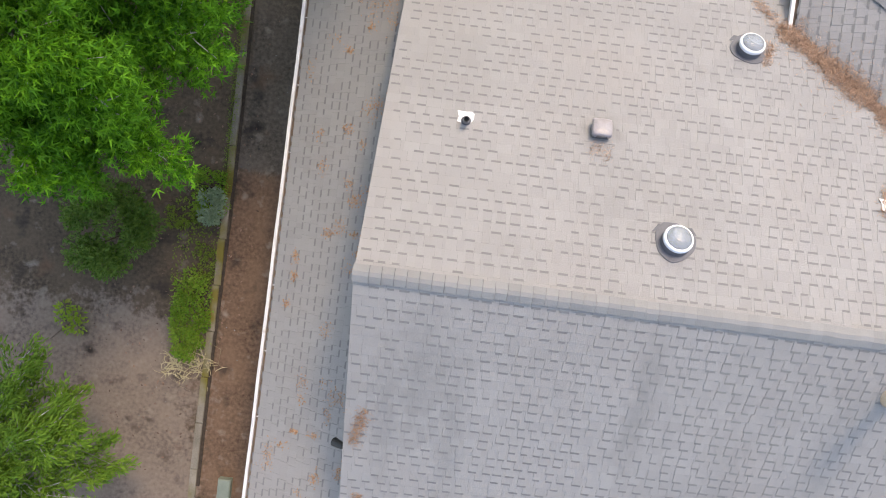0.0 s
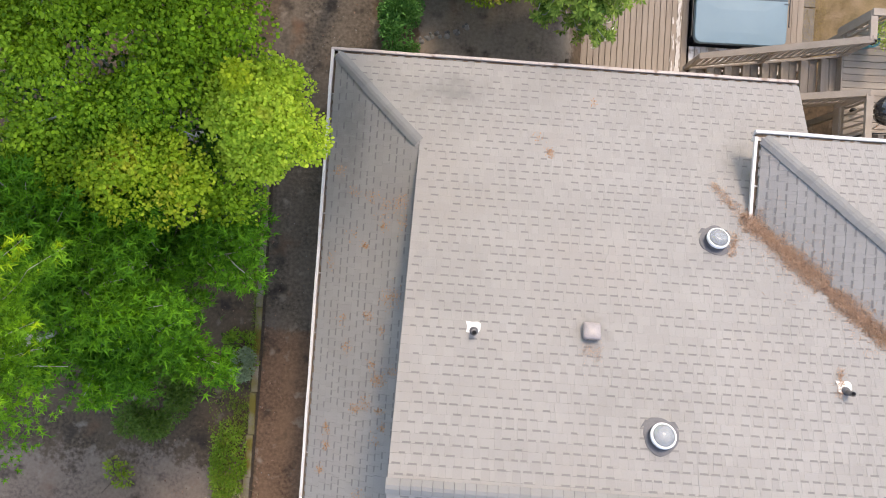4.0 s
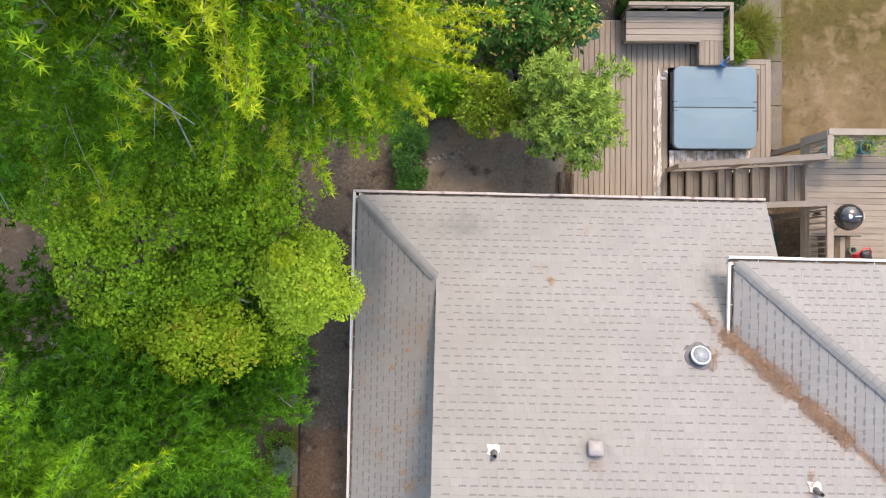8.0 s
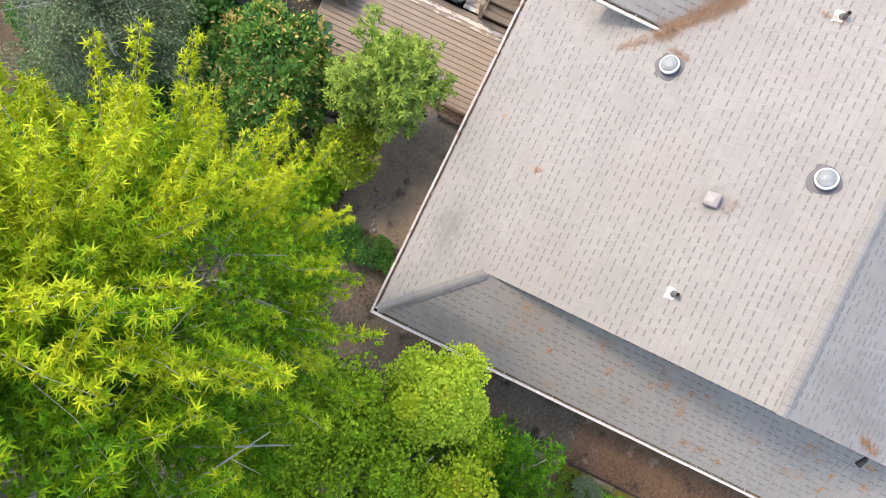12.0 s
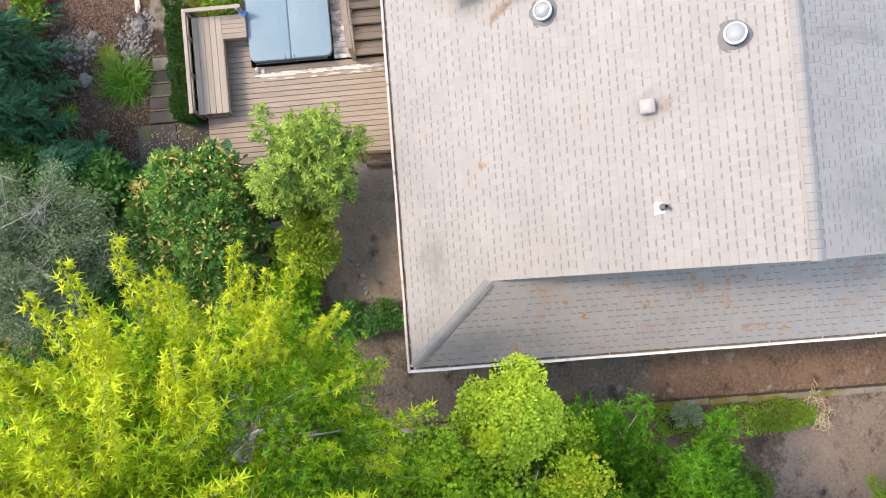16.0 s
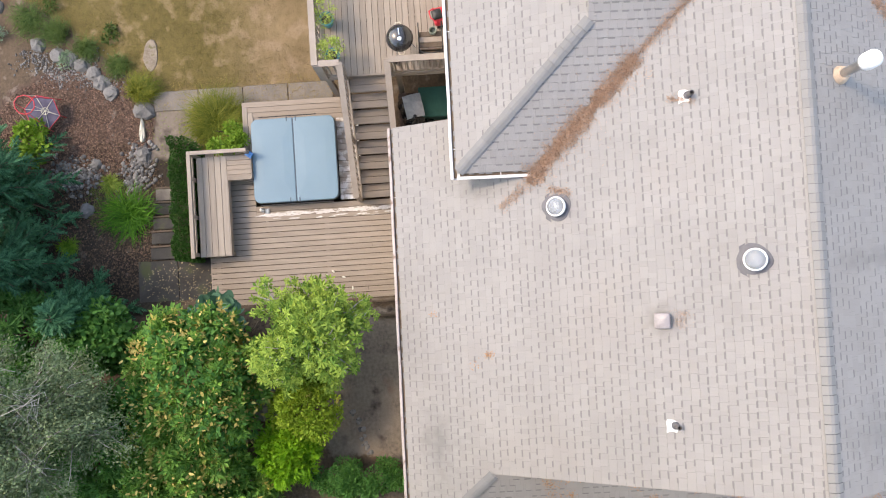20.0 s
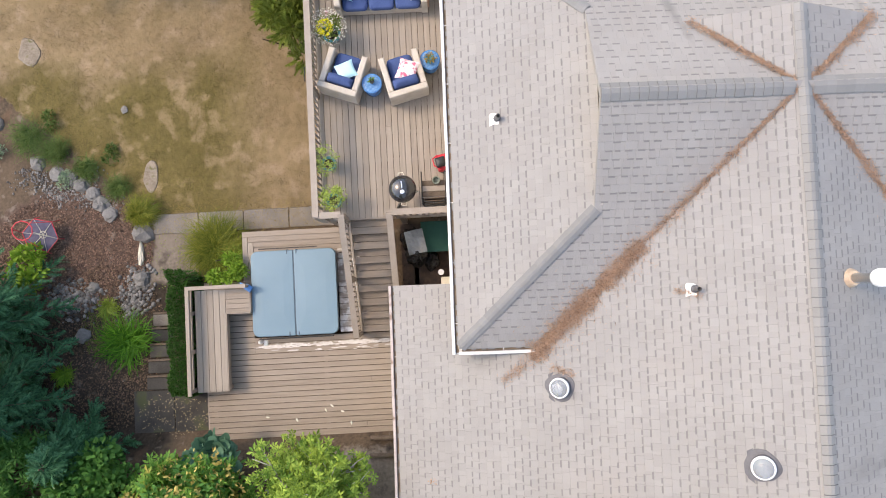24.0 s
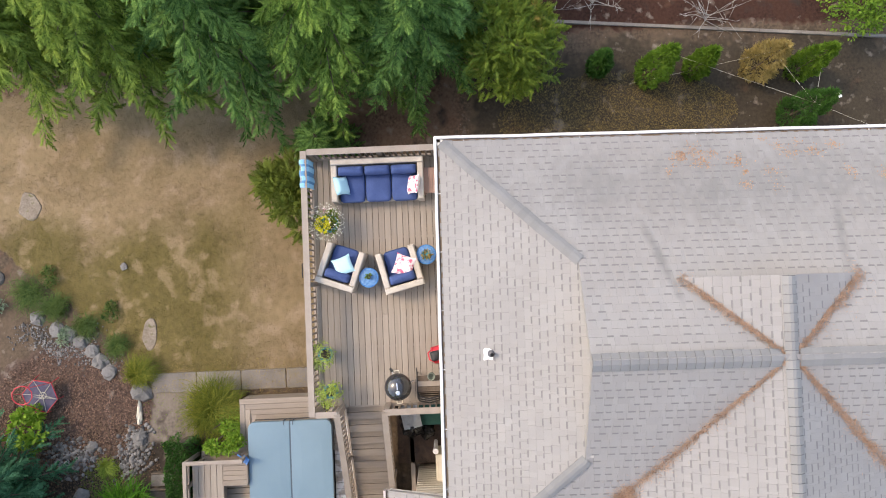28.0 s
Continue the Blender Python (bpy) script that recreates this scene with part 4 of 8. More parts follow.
def gutter(name, p, q, out, dirt=True, paint=M_GUTTER):
    """An open channel gutter from p to q, hung outside the eave; out: its outward direction."""
    p, q, o = Vector(p), Vector(q), Vector(out)
    d = (q - p).normalized()
    L = (q - p).length
    t = tagged(new(name), "white painted metal rain gutter with brown sediment", "gutter", kind="structure")
    t.matrix_basis = HOUSE @ Matrix.Translation(p) @ Matrix((d, o, Vector((0, 0, 1)))).transposed().to_4x4()
    prof = [(-0.01, 0.0), (-0.01, -0.10), (0.035, -0.10), (0.056, -0.05), (0.058, 0.004), (0.068, 0.012), (0.112, 0.010), (0.116, -0.012), (0.110, -0.02), (0.104, -0.06), (0.07, -0.112), (-0.016, -0.112), (-0.016, 0.0)]
    n = len(prof)
    vs, fs = [], []
    cuts = [0.0]
    while cuts[-1] < L - 0.9:
        cuts.append(cuts[-1] + 0.75)
    cuts.append(L)
    for i, x in enumerate(cuts):
        w = 0.004 * math.sin(i * 2.3)
        vs += [(x, a + w, z + w * 0.5) for a, z in prof]
    for i in range(len(cuts) - 1):
        fs += [(i * n + k, i * n + (k + 1) % n, i * n + n + (k + 1) % n, i * n + n + k) for k in range(n)]
    fs += [tuple(range(n)), tuple((len(cuts) - 1) * n + k for k in range(n))[::-1]]
    ch = MB().add(vs, fs).obj("channel", paint, t)
    MB().box(0.0, -0.06, -0.16, L, -0.018, -0.01).obj("fascia", M_FASCIA, t)
    if dirt:
        MB().box(0.03, -0.006, -0.098, L - 0.03, 0.05, -0.03).obj("sediment", M_GUTTER_IN, ch)
    for i in range(int(L / 1.1)):
        x = 0.55 + i * 1.1
        MB().box(x, -0.02, -0.012, x + 0.016, 0.062, -0.004).obj("hanger_strap", paint, ch)


gutter("gutter_north", (XW - 0.1, YN, EZ - 0.02), (XE, YN, EZ - 0.02), (0, 1, 0), paint=M_GUTTERD)
gutter("gutter_west", (XW, YS, EZ - 0.02), (XW, YN + 0.1, EZ - 0.02), (-1, 0, 0))
gutter("gutter_wing_north", (WW - 0.1, WN, WZ - 0.02), (WE + 0.1, WN, WZ - 0.02), (0, 1, 0))
gutter("gutter_wing_west", (WW, VY + 0.05, WZ - 0.02), (WW, WN, WZ - 0.02), (-1, 0, 0))
gutter("gutter_east", (WE, WN + 0.1, WZ - 0.02), (WE, WS, WZ - 0.02), (1, 0, 0))
tagged(MB().tube([(XW - 0.02, YN + 0.08, EZ - 0.1), (XW + 0.12, YN - 0.2, EZ - 0.3), (XW + 0.42, YN - 0.46, EZ - 0.5), (XW + 0.42, YN - 0.46, 0.05)], 0.035, 8).obj("downpipe", M_GUTTER, m=HOUSE), "white metal downpipe at the house corner", "downpipe")


# ---- things on the roof ----
def on_roof(x, y):
    """The pose on the north main slope at a place in the house's frame: z along the slope's normal."""
    return HOUSE @ Matrix.Translation((x, y, RZ - S * abs(y - RY))) @ pose(0, 0, 0, -math.degrees(math.atan(S)) if y > RY else math.degrees(math.atan(S)), 0, 0)


M_GLASS = bpy.data.materials.new("acrylic_dome")
M_GLASS.use_nodes = True
gp = M_GLASS.node_tree.nodes["Principled BSDF"]
gp.inputs["Base Color"].default_value = (0.62, 0.65, 0.68, 1)
gp.inputs["Roughness"].default_value = 0.08
gp.inputs["Transmission Weight"].default_value = 0.72
gp.inputs["IOR"].default_value = 1.3
M_LINER = mat("mirror_tube_liner", (0.30, 0.32, 0.35), (0.50, 0.52, 0.55), 7, 0.28, metal=0.75, bump=0.3, fine=9)


def tube_skylight(x, y, r, label, seed):
    t = thing("tubular_skylight", label, "skylight", on_roof(x, y), "tubular skylights")
    rg = random.Random(seed)
    n = 30
    ring = []
    for k in range(n):
        a = 2 * math.pi * k / n
        q = r * (1.62 + 0.10 * math.sin(3 * a + seed) + rg.uniform(-0.04, 0.04))
        ring.append((q * 0.93 * math.cos(a), 0.02 + q * math.sin(a)))
    f = MB().add([(p, q, 0.012) for p, q in ring] + [(p * 0.985, q * 0.985, 0.018) for p, q in ring] + [(p * 0.6, q * 0.6, 0.03) for p, q in ring],
                 [tuple(range(2 * n, 3 * n))] + [(c * n + i, c * n + (i + 1) % n, c * n + n + (i + 1) % n, c * n + n + i) for c in range(2) for i in range(n)])
    f.add([(-r * 1.66, r * 0.75, 0.0125), (-r * 0.2, r * 1.3, 0.0125), (-r * 1.2, r * 1.42, 0.0125), (-r * 1.66, r * 0.75, 0.0165), (-r * 0.2, r * 1.3, 0.0165), (-r * 1.2, r * 1.42, 0.0165)],
          [(3, 4, 5), (2, 1, 0), (0, 1, 4, 3), (1, 2, 5, 4), (2, 0, 3, 5)])
    f.add([(r * 0.3, r * 1.3, 0.0125), (r * 1.62, r * 0.8, 0.0125), (r * 1.3, r * 1.4, 0.0125), (r * 0.3, r * 1.3, 0.0165), (r * 1.62, r * 0.8, 0.0165), (r * 1.3, r * 1.4, 0.0165)],
          [(3, 4, 5), (2, 1, 0), (0, 1, 4, 3), (1, 2, 5, 4), (2, 0, 3, 5)])
    f.obj("flashing", M_FLASH, t, "dark lead flashing")
    MB().lathe([(r * 1.12, 0.0), (r * 1.06, 0.09), (r * 1.0, 0.13), (r * 0.9, 0.13), (r * 0.9, 0.02)], 28).obj("kerb", M_FLASH, t)
    ring_ob = MB().lathe([(r * 1.02, 0.10), (r * 1.09, 0.115), (r * 1.10, 0.14), (r * 1.05, 0.165), (r * 0.93, 0.168), (r * 0.91, 0.15)], 32).obj("ring", M_RING, t, "white plastic ring", smooth=True)
    MB().lathe([(r * 0.90, 0.15), (r * 0.80, 0.06), (r * 0.5, 0.035), (0.003, 0.03)], 28).obj("liner", M_LINER, t, "silvery reflecting liner")
    prof = [(r * 0.93 * math.cos(a), 0.162 + r * 0.38 * math.sin(a)) for a in [i * math.pi / 2 / 8 for i in range(9)]]
    prof[-1] = (0.004, prof[-1][1])
    MB().lathe(prof, 32).obj("dome", M_GLASS, ring_ob, "clear acrylic dome", smooth=True)
    return t


tube_skylight(2.72, 0.72, 0.168, "round tubular skylight with a white ring on grey shingles", 1)
tube_skylight(3.84, 3.59, 0.165, "round tubular skylight with dark flashing and needles beside it", 4)


def vent_pipe(x, y, label, wing=False):
    m = on_roof(x, y)
    if wing:
        m = HOUSE @ Matrix.Translation((x, y, WZ + S * (WN - y))) @ pose(0, 0, 0, -math.degrees(math.atan(S)), 0, 0)
    t = thing("vent_pipe", label, "vent pipe", m, "plumbing vents")
    b = MB()
    edge = [(-0.115, -0.02), (-0.05, -0.035), (0.06, -0.03), (0.095, 0.03), (0.10, 0.12), (0.06, 0.15), (-0.03, 0.14), (-0.125, 0.15), (-0.10, 0.06)]
    b.add([(p, q, 0.012) for p, q in edge] + [(p, q, 0.0185) for p, q in edge], [tuple(range(9))[::-1], tuple(range(9, 18))] + [(i, (i + 1) % 9, 9 + (i + 1) % 9, 9 + i) for i in range(9)])
    b.obj("flashing", M_WHITE, t, "white metal flashing")
    tilt = pose(0, 0, 0, math.degrees(math.atan(S)), 0, 0)
    p = MB().lathe([(0.06, 0.0), (0.05, 0.03), (0.042, 0.05), (0.040, 0.20), (0.033, 0.20), (0.033, 0.08), (0.001, 0.08)], 18)
    p.obj("pipe", M_PIPE, t, m=tilt, smooth=False)
    MB().lathe([(0.072, 0.0), (0.066, 0.025), (0.045, 0.05)], 18).obj("boot", M_FLASH, t, m=tilt)
    return t


vent_pipe(0.01, 1.96, "dark plumbing vent pipe in white flashing")
vent_pipe(5.51, 1.50, "plumbing vent pipe with white flashing on pale shingles")
vent_pipe(8.64, 4.55, "small plumbing vent pipe on the wing's skirt roof", True)

bv = thing("box_vent", "grey-pink metal box vent with a dark smear round it", "roof vent", on_roof(1.77, 2.05))
MB().box(-0.21, -0.17, 0.008, 0.21, 0.24, 0.0145).obj("flange", M_SHINGLE, bv)
hood = MB().cushion(-0.135, -0.135, 0.06, 0.135, 0.135, 0.145, 0.022, puff=0.004)
hood = hood.obj("hood", M_VENT, bv, "dull metal hood with rounded edges", smooth=True)
MB().box(-0.105, -0.105, 0.011, 0.105, 0.105, 0.08).obj("neck", M_PIPE, bv)
MB().box(-0.07, -0.142, 0.085, 0.07, -0.136, 0.12).obj("louvre", M_PIPE, hood)

fx, fy = 5.60, -0.78
fl = thing("flue_pipe", "galvanised flue pipe with a rusted collar and conical cap", "chimney flue", HOUSE @ Matrix.Translation((fx, fy, RZ - S * abs(fy - RY))))
MB().lathe([(0.16, -0.05), (0.15, 0.03), (0.11, 0.14), (0.085, 0.15)], 24).obj("collar", M_RUST, fl, "rusted storm collar", smooth=True)
flue = MB().lathe([(0.075, 0.1), (0.075, 0.66), (0.085, 0.66), (0.085, 0.70), (0.07, 0.70)], 24).obj("pipe", M_STEEL, fl, smooth=True)
MB().lathe([(0.13, 0.70), (0.14, 0.74), (0.135, 0.90), (0.10, 0.94), (0.003, 0.97)], 24).obj("cap", M_RING, flue, "pale metal cap", smooth=True)


sl = thing("security_light", "small black security light under the gable edge", "wall light", HOUSE @ Matrix.Translation((-1.07, -2.72, 3.85)))
MB().box(0.02, -0.06, -0.08, 0.12, 0.06, 0.08, b=0.01).obj("mount", M_BLACK, sl)
MB().tube([(0.02, 0.0, 0.0), (-0.06, 0.01, -0.02), (-0.20, 0.03, -0.10)], [0.03, 0.05, 0.065], 12).obj("lamp_head", M_BLACK, sl)

# needles gathered in the valleys and beside the vents
def needle_drift(name, label, a, b, wa, wb, n, seed, height=0.05, zf=roof_z, cat="fallen needles", material=M_NEEDLE, size=0.055):
    rng = np.random.default_rng(seed)
    t = rng.beta(1.15, 1.15, n)
    lump = np.array([noise.noise((q * 9, seed, 0)) + 0.6 * noise.noise((q * 31, seed, 3)) for q in t])
    w = (wa + (wb - wa) * t) * np.clip(0.75 + 0.75 * lump, 0.25, 1.6)
    d = np.array(b) - np.array(a)
    s = np.array([-d[1], d[0]]) / np.linalg.norm(d)
    off = rng.normal(0, 0.24, n) * np.where(rng.random(n) < 0.12, 2.4, 1.0)
    xy = np.array(a) + t[:, None] * d + (off * w)[:, None] * s
    z = np.array([zf(x, y) for x, y in xy]) + 0.018 + height * np.exp(-off ** 2 * 9) * rng.random(n) * np.clip(w / 0.3, 0.15, 1)
    P = np.column_stack([xy, z])
    D = rng.normal(0, 1, (n, 3)) * np.array([1, 1, 0.25])
    ob = leaves(name, P, D, size, "blade", material, None, rng, 0.8, 0.2)
    ob.matrix_basis = HOUSE
    return tagged(ob, label, cat, kind="stuff")


needle_drift("needle_drift_valley", "thick drift of brown needles in the roof valley", (4.35, VY + 0.12), (6.3, RY + XR - 6.3), 0.46, 0.40, 11500, 3, 0.06)
needle_drift("needle_drift_upper_valley", "thin line of brown needles up the roof valley", (6.1, RY + XR - 6.1), (XR - 0.05, RY + 0.1), 0.34, 0.04, 3000, 4, 0.03)
needle_drift("needle_drift_east_valley", "line of brown needles in the east roof valley", (GE + 0.02, RY + DG + 0.03), (XR + 0.05, RY + 0.1), 0.24, 0.10, 2200, 5, 0.02)
needle_drift("needle_drift_south_valley", "line of brown needles in the south roof valley", (XR + 0.1, RY - 0.1), (GE + 0.05, RY - DG - 0.05), 0.12, 0.36, 2600, 6, 0.04, zf=lambda x, y: max(RZ - S * abs(y - RY), RZ - S * abs(x - XR)))
needle_drift("needle_drift_southwest_valley", "line of brown needles in the far roof valley", (XR - 0.1, RY - 0.1), (6.2, RY - (XR - 6.2)), 0.1, 0.35, 3200, 7, 0.05, zf=lambda x, y: max(RZ - S * abs(y - RY), RZ - S * abs(x - XR)))
needle_drift("needle_scatter_gutter_end", "scattered needles below the wing gutter", (3.9, 4.6), (4.6, 3.7), 0.25, 0.4, 900, 8, 0.01)
needle_drift("needle_scatter_skylight", "few needles caught behind the skylight", (4.05, 3.35), (4.2, 3.75), 0.2, 0.2, 300, 9, 0.01)
needle_drift("needle_scatter_vent", "few needles caught below the box vent", (1.62, 1.82), (1.95, 1.76), 0.30, 0.26, 260, 10, 0.008, size=0.035)
needle_drift("needle_scatter_pipe", "few needles beside the vent pipe", (5.4, 1.4), (5.5, 1.8), 0.14, 0.14, 260, 11, 0.01)


def lichen(name, n, seed, zf, box, m):
    """Small orange lichen and needle spots strewn over a slope."""
    rng = np.random.default_rng(seed)
    P = []
    for _ in range(n):
        c = np.array([rng.uniform(box[0], box[2]), rng.uniform(box[1], box[3])])
        q = int(rng.integers(18, 70))
        P.append(c + rng.normal(0, 1, (q, 2)) * rng.uniform(0.03, 0.075) * np.array([1, rng.uniform(0.7, 1.6)]))
    xy = np.concatenate(P)
    z = np.array([zf(x, y) for x, y in xy]) + 0.018
    P = np.column_stack([xy, z])
    ob = leaves(name, P, rng.normal(0, 1, (len(P), 3)) * np.array([1, 1, 0.2]), 0.03, "tiny", m, None, rng, 0.9, 0.1)
    ob.matrix_basis = HOUSE
    tagged(ob, "scattered spots of orange lichen and needles on the shingles", "lichen", kind="stuff")


lichen("lichen_west", 46, 21, lambda x, y: EZ + S * (x - XW), (XW + 0.2, -5.0, XG - 0.15, 4.6), M_MOSS)
lichen("lichen_north", 3, 22, lambda x, y: RZ - S * (y - RY), (-0.6, 4.6, 4.2, 6.3), M_MOSS)
lichen("lichen_east", 26, 23, lambda x, y: WZ + S * (WE - x), (11.95, -4.9, 12.52, 1.3), M_MOSS)
lichen("lichen_east_upper", 9, 27, lambda x, y: WZ + S * (WE - x), (11.2, -4.6, 11.95, 1.3), M_MOSS)
needle_drift("needle_patch_gable", "patch of rusty needles at the gable's foot", (-0.95, -2.5), (-0.8, -1.9), 0.22, 0.22, 420, 12, 0.01, zf=lambda x, y: RZ - S * abs(y - RY), material=M_MOSS)
needle_drift("needle_patch_gable_lower", "patch of rusty needles by the gable's edge", (-0.95, -3.7), (-0.8, -3.3), 0.2, 0.2, 320, 13, 0.01, zf=lambda x, y: RZ - S * abs(y - RY), material=M_MOSS)


# ---- decks and stairs ----
DZ, LZ = 1.0, -0.66             # upper and lower deck


def boards(thing_ob, x0, y0, x1, y1, z, along, w, gap, material, seed, name="board", joints=0.06):
    """Single boards side by side; along: 'x' or 'y'."""
    rng = random.Random(seed)
    a, b = (y0, y1) if along == "x" else (x0, x1)
    n = round((b - a) / (w + gap))
    p = (b - a) / n
    for i in range(n):
        q = a + i * p
        L = (x1 - x0) if along == "x" else (y1 - y0)
        cut = rng.uniform(0.25, 0.75) * L if L > 3 and rng.random() < joints else L
        for s, e in ((0, cut - 0.003), (cut, L)) if cut < L else ((0, L),):
            mb = MB()
            dz = rng.uniform(-0.002, 0.002)
            if along == "x":
                mb.box(x0 + s, q, z - 0.032 + dz, x0 + e, q + p - gap, z + dz, b=0.004)
            else:
                mb.box(q, y0 + s, z - 0.032 + dz, q + p - gap, y0 + e, z + dz, b=0.004)
            mb.obj(name, material, thing_ob)


up_deck = tagged(new("deck_upper"), "weathered brown wooden deck of narrow boards beside the house", "deck", kind="structure")
boards(up_deck, 7.36, 4.86, 12.92, 8.10, DZ, "x", 0.128, 0.009, M_DECK, 1)
fr = MB()
for y in (4.95, 6.2, 7.3, 8.02):
    fr.box(7.40, y, DZ - 0.24, 12.88, y + 0.05, DZ - 0.036)
for x in np.arange(7.40, 12.9, 0.61):
    fr.box(x, 4.86, DZ - 0.2, x + 0.045, 8.06, DZ - 0.037)
fr.box(7.33, 4.86, DZ - 0.22, 7.358, 8.12, DZ - 0.004).box(12.922, 4.86, DZ - 0.22, 12.95, 8.12, DZ - 0.004).box(7.36, 8.102, DZ - 0.22, 12.92, 8.13, DZ - 0.004)
fr.obj("frame", M_RAIL, up_deck)
for x in (7.45, 9.2, 11.0, 12.8):
    for y in (8.0, 6.4):
        MB().box(x - 0.06, y - 0.06, ground_z(x, y) - 0.3, x + 0.06, y + 0.06, DZ - 0.22).obj("post", M_RAIL, up_deck)

lo_deck = tagged(new("deck_lower"), "low weathered wooden deck with wide sunlit boards", "deck", kind="structure")
boards(lo_deck, 2.38, 5.95, 4.38, 11.30, LZ, "y", 0.124, 0.012, M_DECKX, 2)
boards(lo_deck, 4.38, 10.14, 6.15, 11.30, LZ, "y", 0.124, 0.012, M_DECKX, 3)
boards(lo_deck, 4.62, 5.95, 4.76, 10.14, LZ, "y", 0.13, 0.008, M_DECKX, 4)
boards(lo_deck, 4.38, 5.95, 4.62, 6.74, LZ, "y", 0.115, 0.008, M_DECKX, 5)
boards(lo_deck, 4.38, 6.75, 4.50, 10.14, LZ, "y", 0.112, 0.008, M_DECKX, 6)
boards(lo_deck, 4.50, 6.75, 4.62, 10.14, LZ, "y", 0.112, 0.008, M_DECKX, 8)
boards(lo_deck, 4.80, 7.52, 6.86, 8.06, LZ, "y", 0.128, 0.010, M_PEEL, 7, "paint_worn_board")
fr = MB().box(2.35, 5.95, LZ - 0.2, 2.378, 11.33, LZ - 0.004).box(2.38, 11.302, LZ - 0.2, 6.15, 11.33, LZ - 0.004).box(2.4, 6.1, LZ - 0.16, 6.8, 6.2, LZ - 0.04).box(2.4, 8.4, LZ - 0.16, 4.7, 8.5, LZ - 0.04).box(2.4, 11.1, LZ - 0.16, 6.1, 11.2, LZ - 0.04)
fr.obj("frame", M_RAIL, lo_deck)

rng_p = random.Random(5)
fl = MB()
for i in range(230):
    x, y = 4.54 + rng_p.gauss(0, 0.02), 6.8 + 3.3 * rng_p.random() ** 0.9
    if rng_p.random() < 0.10:
        x -= 0.10 + rng_p.random() * 0.05
    a, b = rng_p.uniform(0.005, 0.02), rng_p.uniform(0.03, 0.16)
    n = 9
    ring = [(x + a * math.cos(6.283 * k / n) * rng_p.uniform(0.5, 1.2), y + b * math.sin(6.283 * k / n) * rng_p.uniform(0.5, 1.2)) for k in range(n)]
    fl.add([(p, q, LZ + 0.0035 + 0.00001 * i) for p, q in ring], [tuple(range(n))])
tagged(fl.obj("flaking_paint", M_PAINT), "patchy strip of flaking white paint on the deck boards", "paint", kind="stuff")
lp = thing("fallen_petal", "pale fallen petals lying on the lower deck", "petal", None, "fallen petals")
for x, y, r in ((2.95, 8.5, 20), (2.85, 9.9, 80), (3.05, 8.35, 50), (2.62, 7.9, 0), (2.75, 9.2, 30), (2.9, 8.1, 70)):
    MB().lathe([(0.05, 0.0), (0.045, 0.012), (0.004, 0.018)], 8, sy=0.45).obj("petal", L_FLOWER, lp, m=pose(x, y, LZ + 0.006, 0, 0, r))

plat = tagged(new("tub_platform"), "mitred wooden platform steps round the hot tub", "deck", kind="structure")
for i in range(4):
    o = 0.132 * i
    MB().box(7.34 - o - 0.125, 7.62, LZ - 0.03, 7.34 - o, 10.36 - o, LZ + 0.0, b=0.004).obj("board", M_DECKX, plat)
    MB().box(6.0, 10.36 - o - 0.125, LZ - 0.03, 7.34 - o - 0.13, 10.36 - o, LZ + 0.0, b=0.004).obj("board", M_DECK, plat) if i < 2 else None
MB().box(6.0, 7.62, ground_z(7, 9) - 0.1, 7.32, 10.34, LZ - 0.032).obj("base", M_RAIL, plat)

# hot tub
tub = thing("hot_tub", "square hot tub under a grey-blue folding vinyl cover", "hot tub")
MB().box(4.86, 8.12, LZ - 0.65, 6.78, 10.04, LZ + 0.22, b=0.03).obj("shell", M_TUBDARK, tub, "dark tub shell")


def cover_half(y0, y1, name):
    b = MB()
    x0, x1, z0, z1, r = 4.79, 6.83, LZ + 0.225, LZ + 0.335, 0.16
    outer_low = y0 < 9.0
    pts = []
    n = 7
    corners = [(x0, y0, outer_low), (x1, y0, outer_low), (x1, y1, not outer_low), (x0, y1, not outer_low)]
    ang = [180, 270, 0, 90]
    for k, (cx, cy, rnd) in enumerate(corners):
        rr = r if rnd else 0.02
        ox, oy = cx + (rr if cx == x0 else -rr), cy + (rr if cy == y0 else -rr)
        for i in range(n):
            a = radians(ang[k] + 90 * i / (n - 1))
            pts.append((ox + rr * math.cos(a), oy + rr * math.sin(a)))
    m = len(pts)
    cx, cy = (x0 + x1) / 2, (y0 + y1) / 2
    rings = [(1.0, z0), (1.0, z1 - 0.03), (0.992, z1 - 0.008), (0.975, z1), (0.5, z1 + 0.012)]
    vs = [(cx + (x - cx) * s, cy + (y - cy) * s, z) for s, z in rings for x, y in pts]
    fs = [tuple(range(m))[::-1], tuple((len(rings) - 1) * m + i for i in range(m))]
    for q in range(len(rings) - 1):
        fs += [(q * m + i, q * m + (i + 1) % m, q * m + m + (i + 1) % m, q * m + m + i) for i in range(m)]
    c = b.add(vs, fs).obj(name, M_TUB, tub, "grey-blue vinyl cover half")
    return c


h1 = cover_half(8.055, 9.055, "cover_panel")
h2 = cover_half(9.075, 10.085, "cover_panel")
MB().box(4.80, 9.052, LZ + 0.23, 6.82, 9.078, LZ + 0.325).obj("hinge_seam", M_STRAP, tub)
for x, s in ((4.785, -1), (6.835, 1)):
    for y in (8.98, 9.2):
        MB().box(x - 0.008, y, LZ + 0.05, x + 0.008, y + 0.03, LZ + 0.34).box(x - 0.10 if s > 0 else x, y, LZ + 0.337, x if s > 0 else x + 0.10, y + 0.025, LZ + 0.345).obj("strap", M_STRAP, h1 if y < 9 else h2)
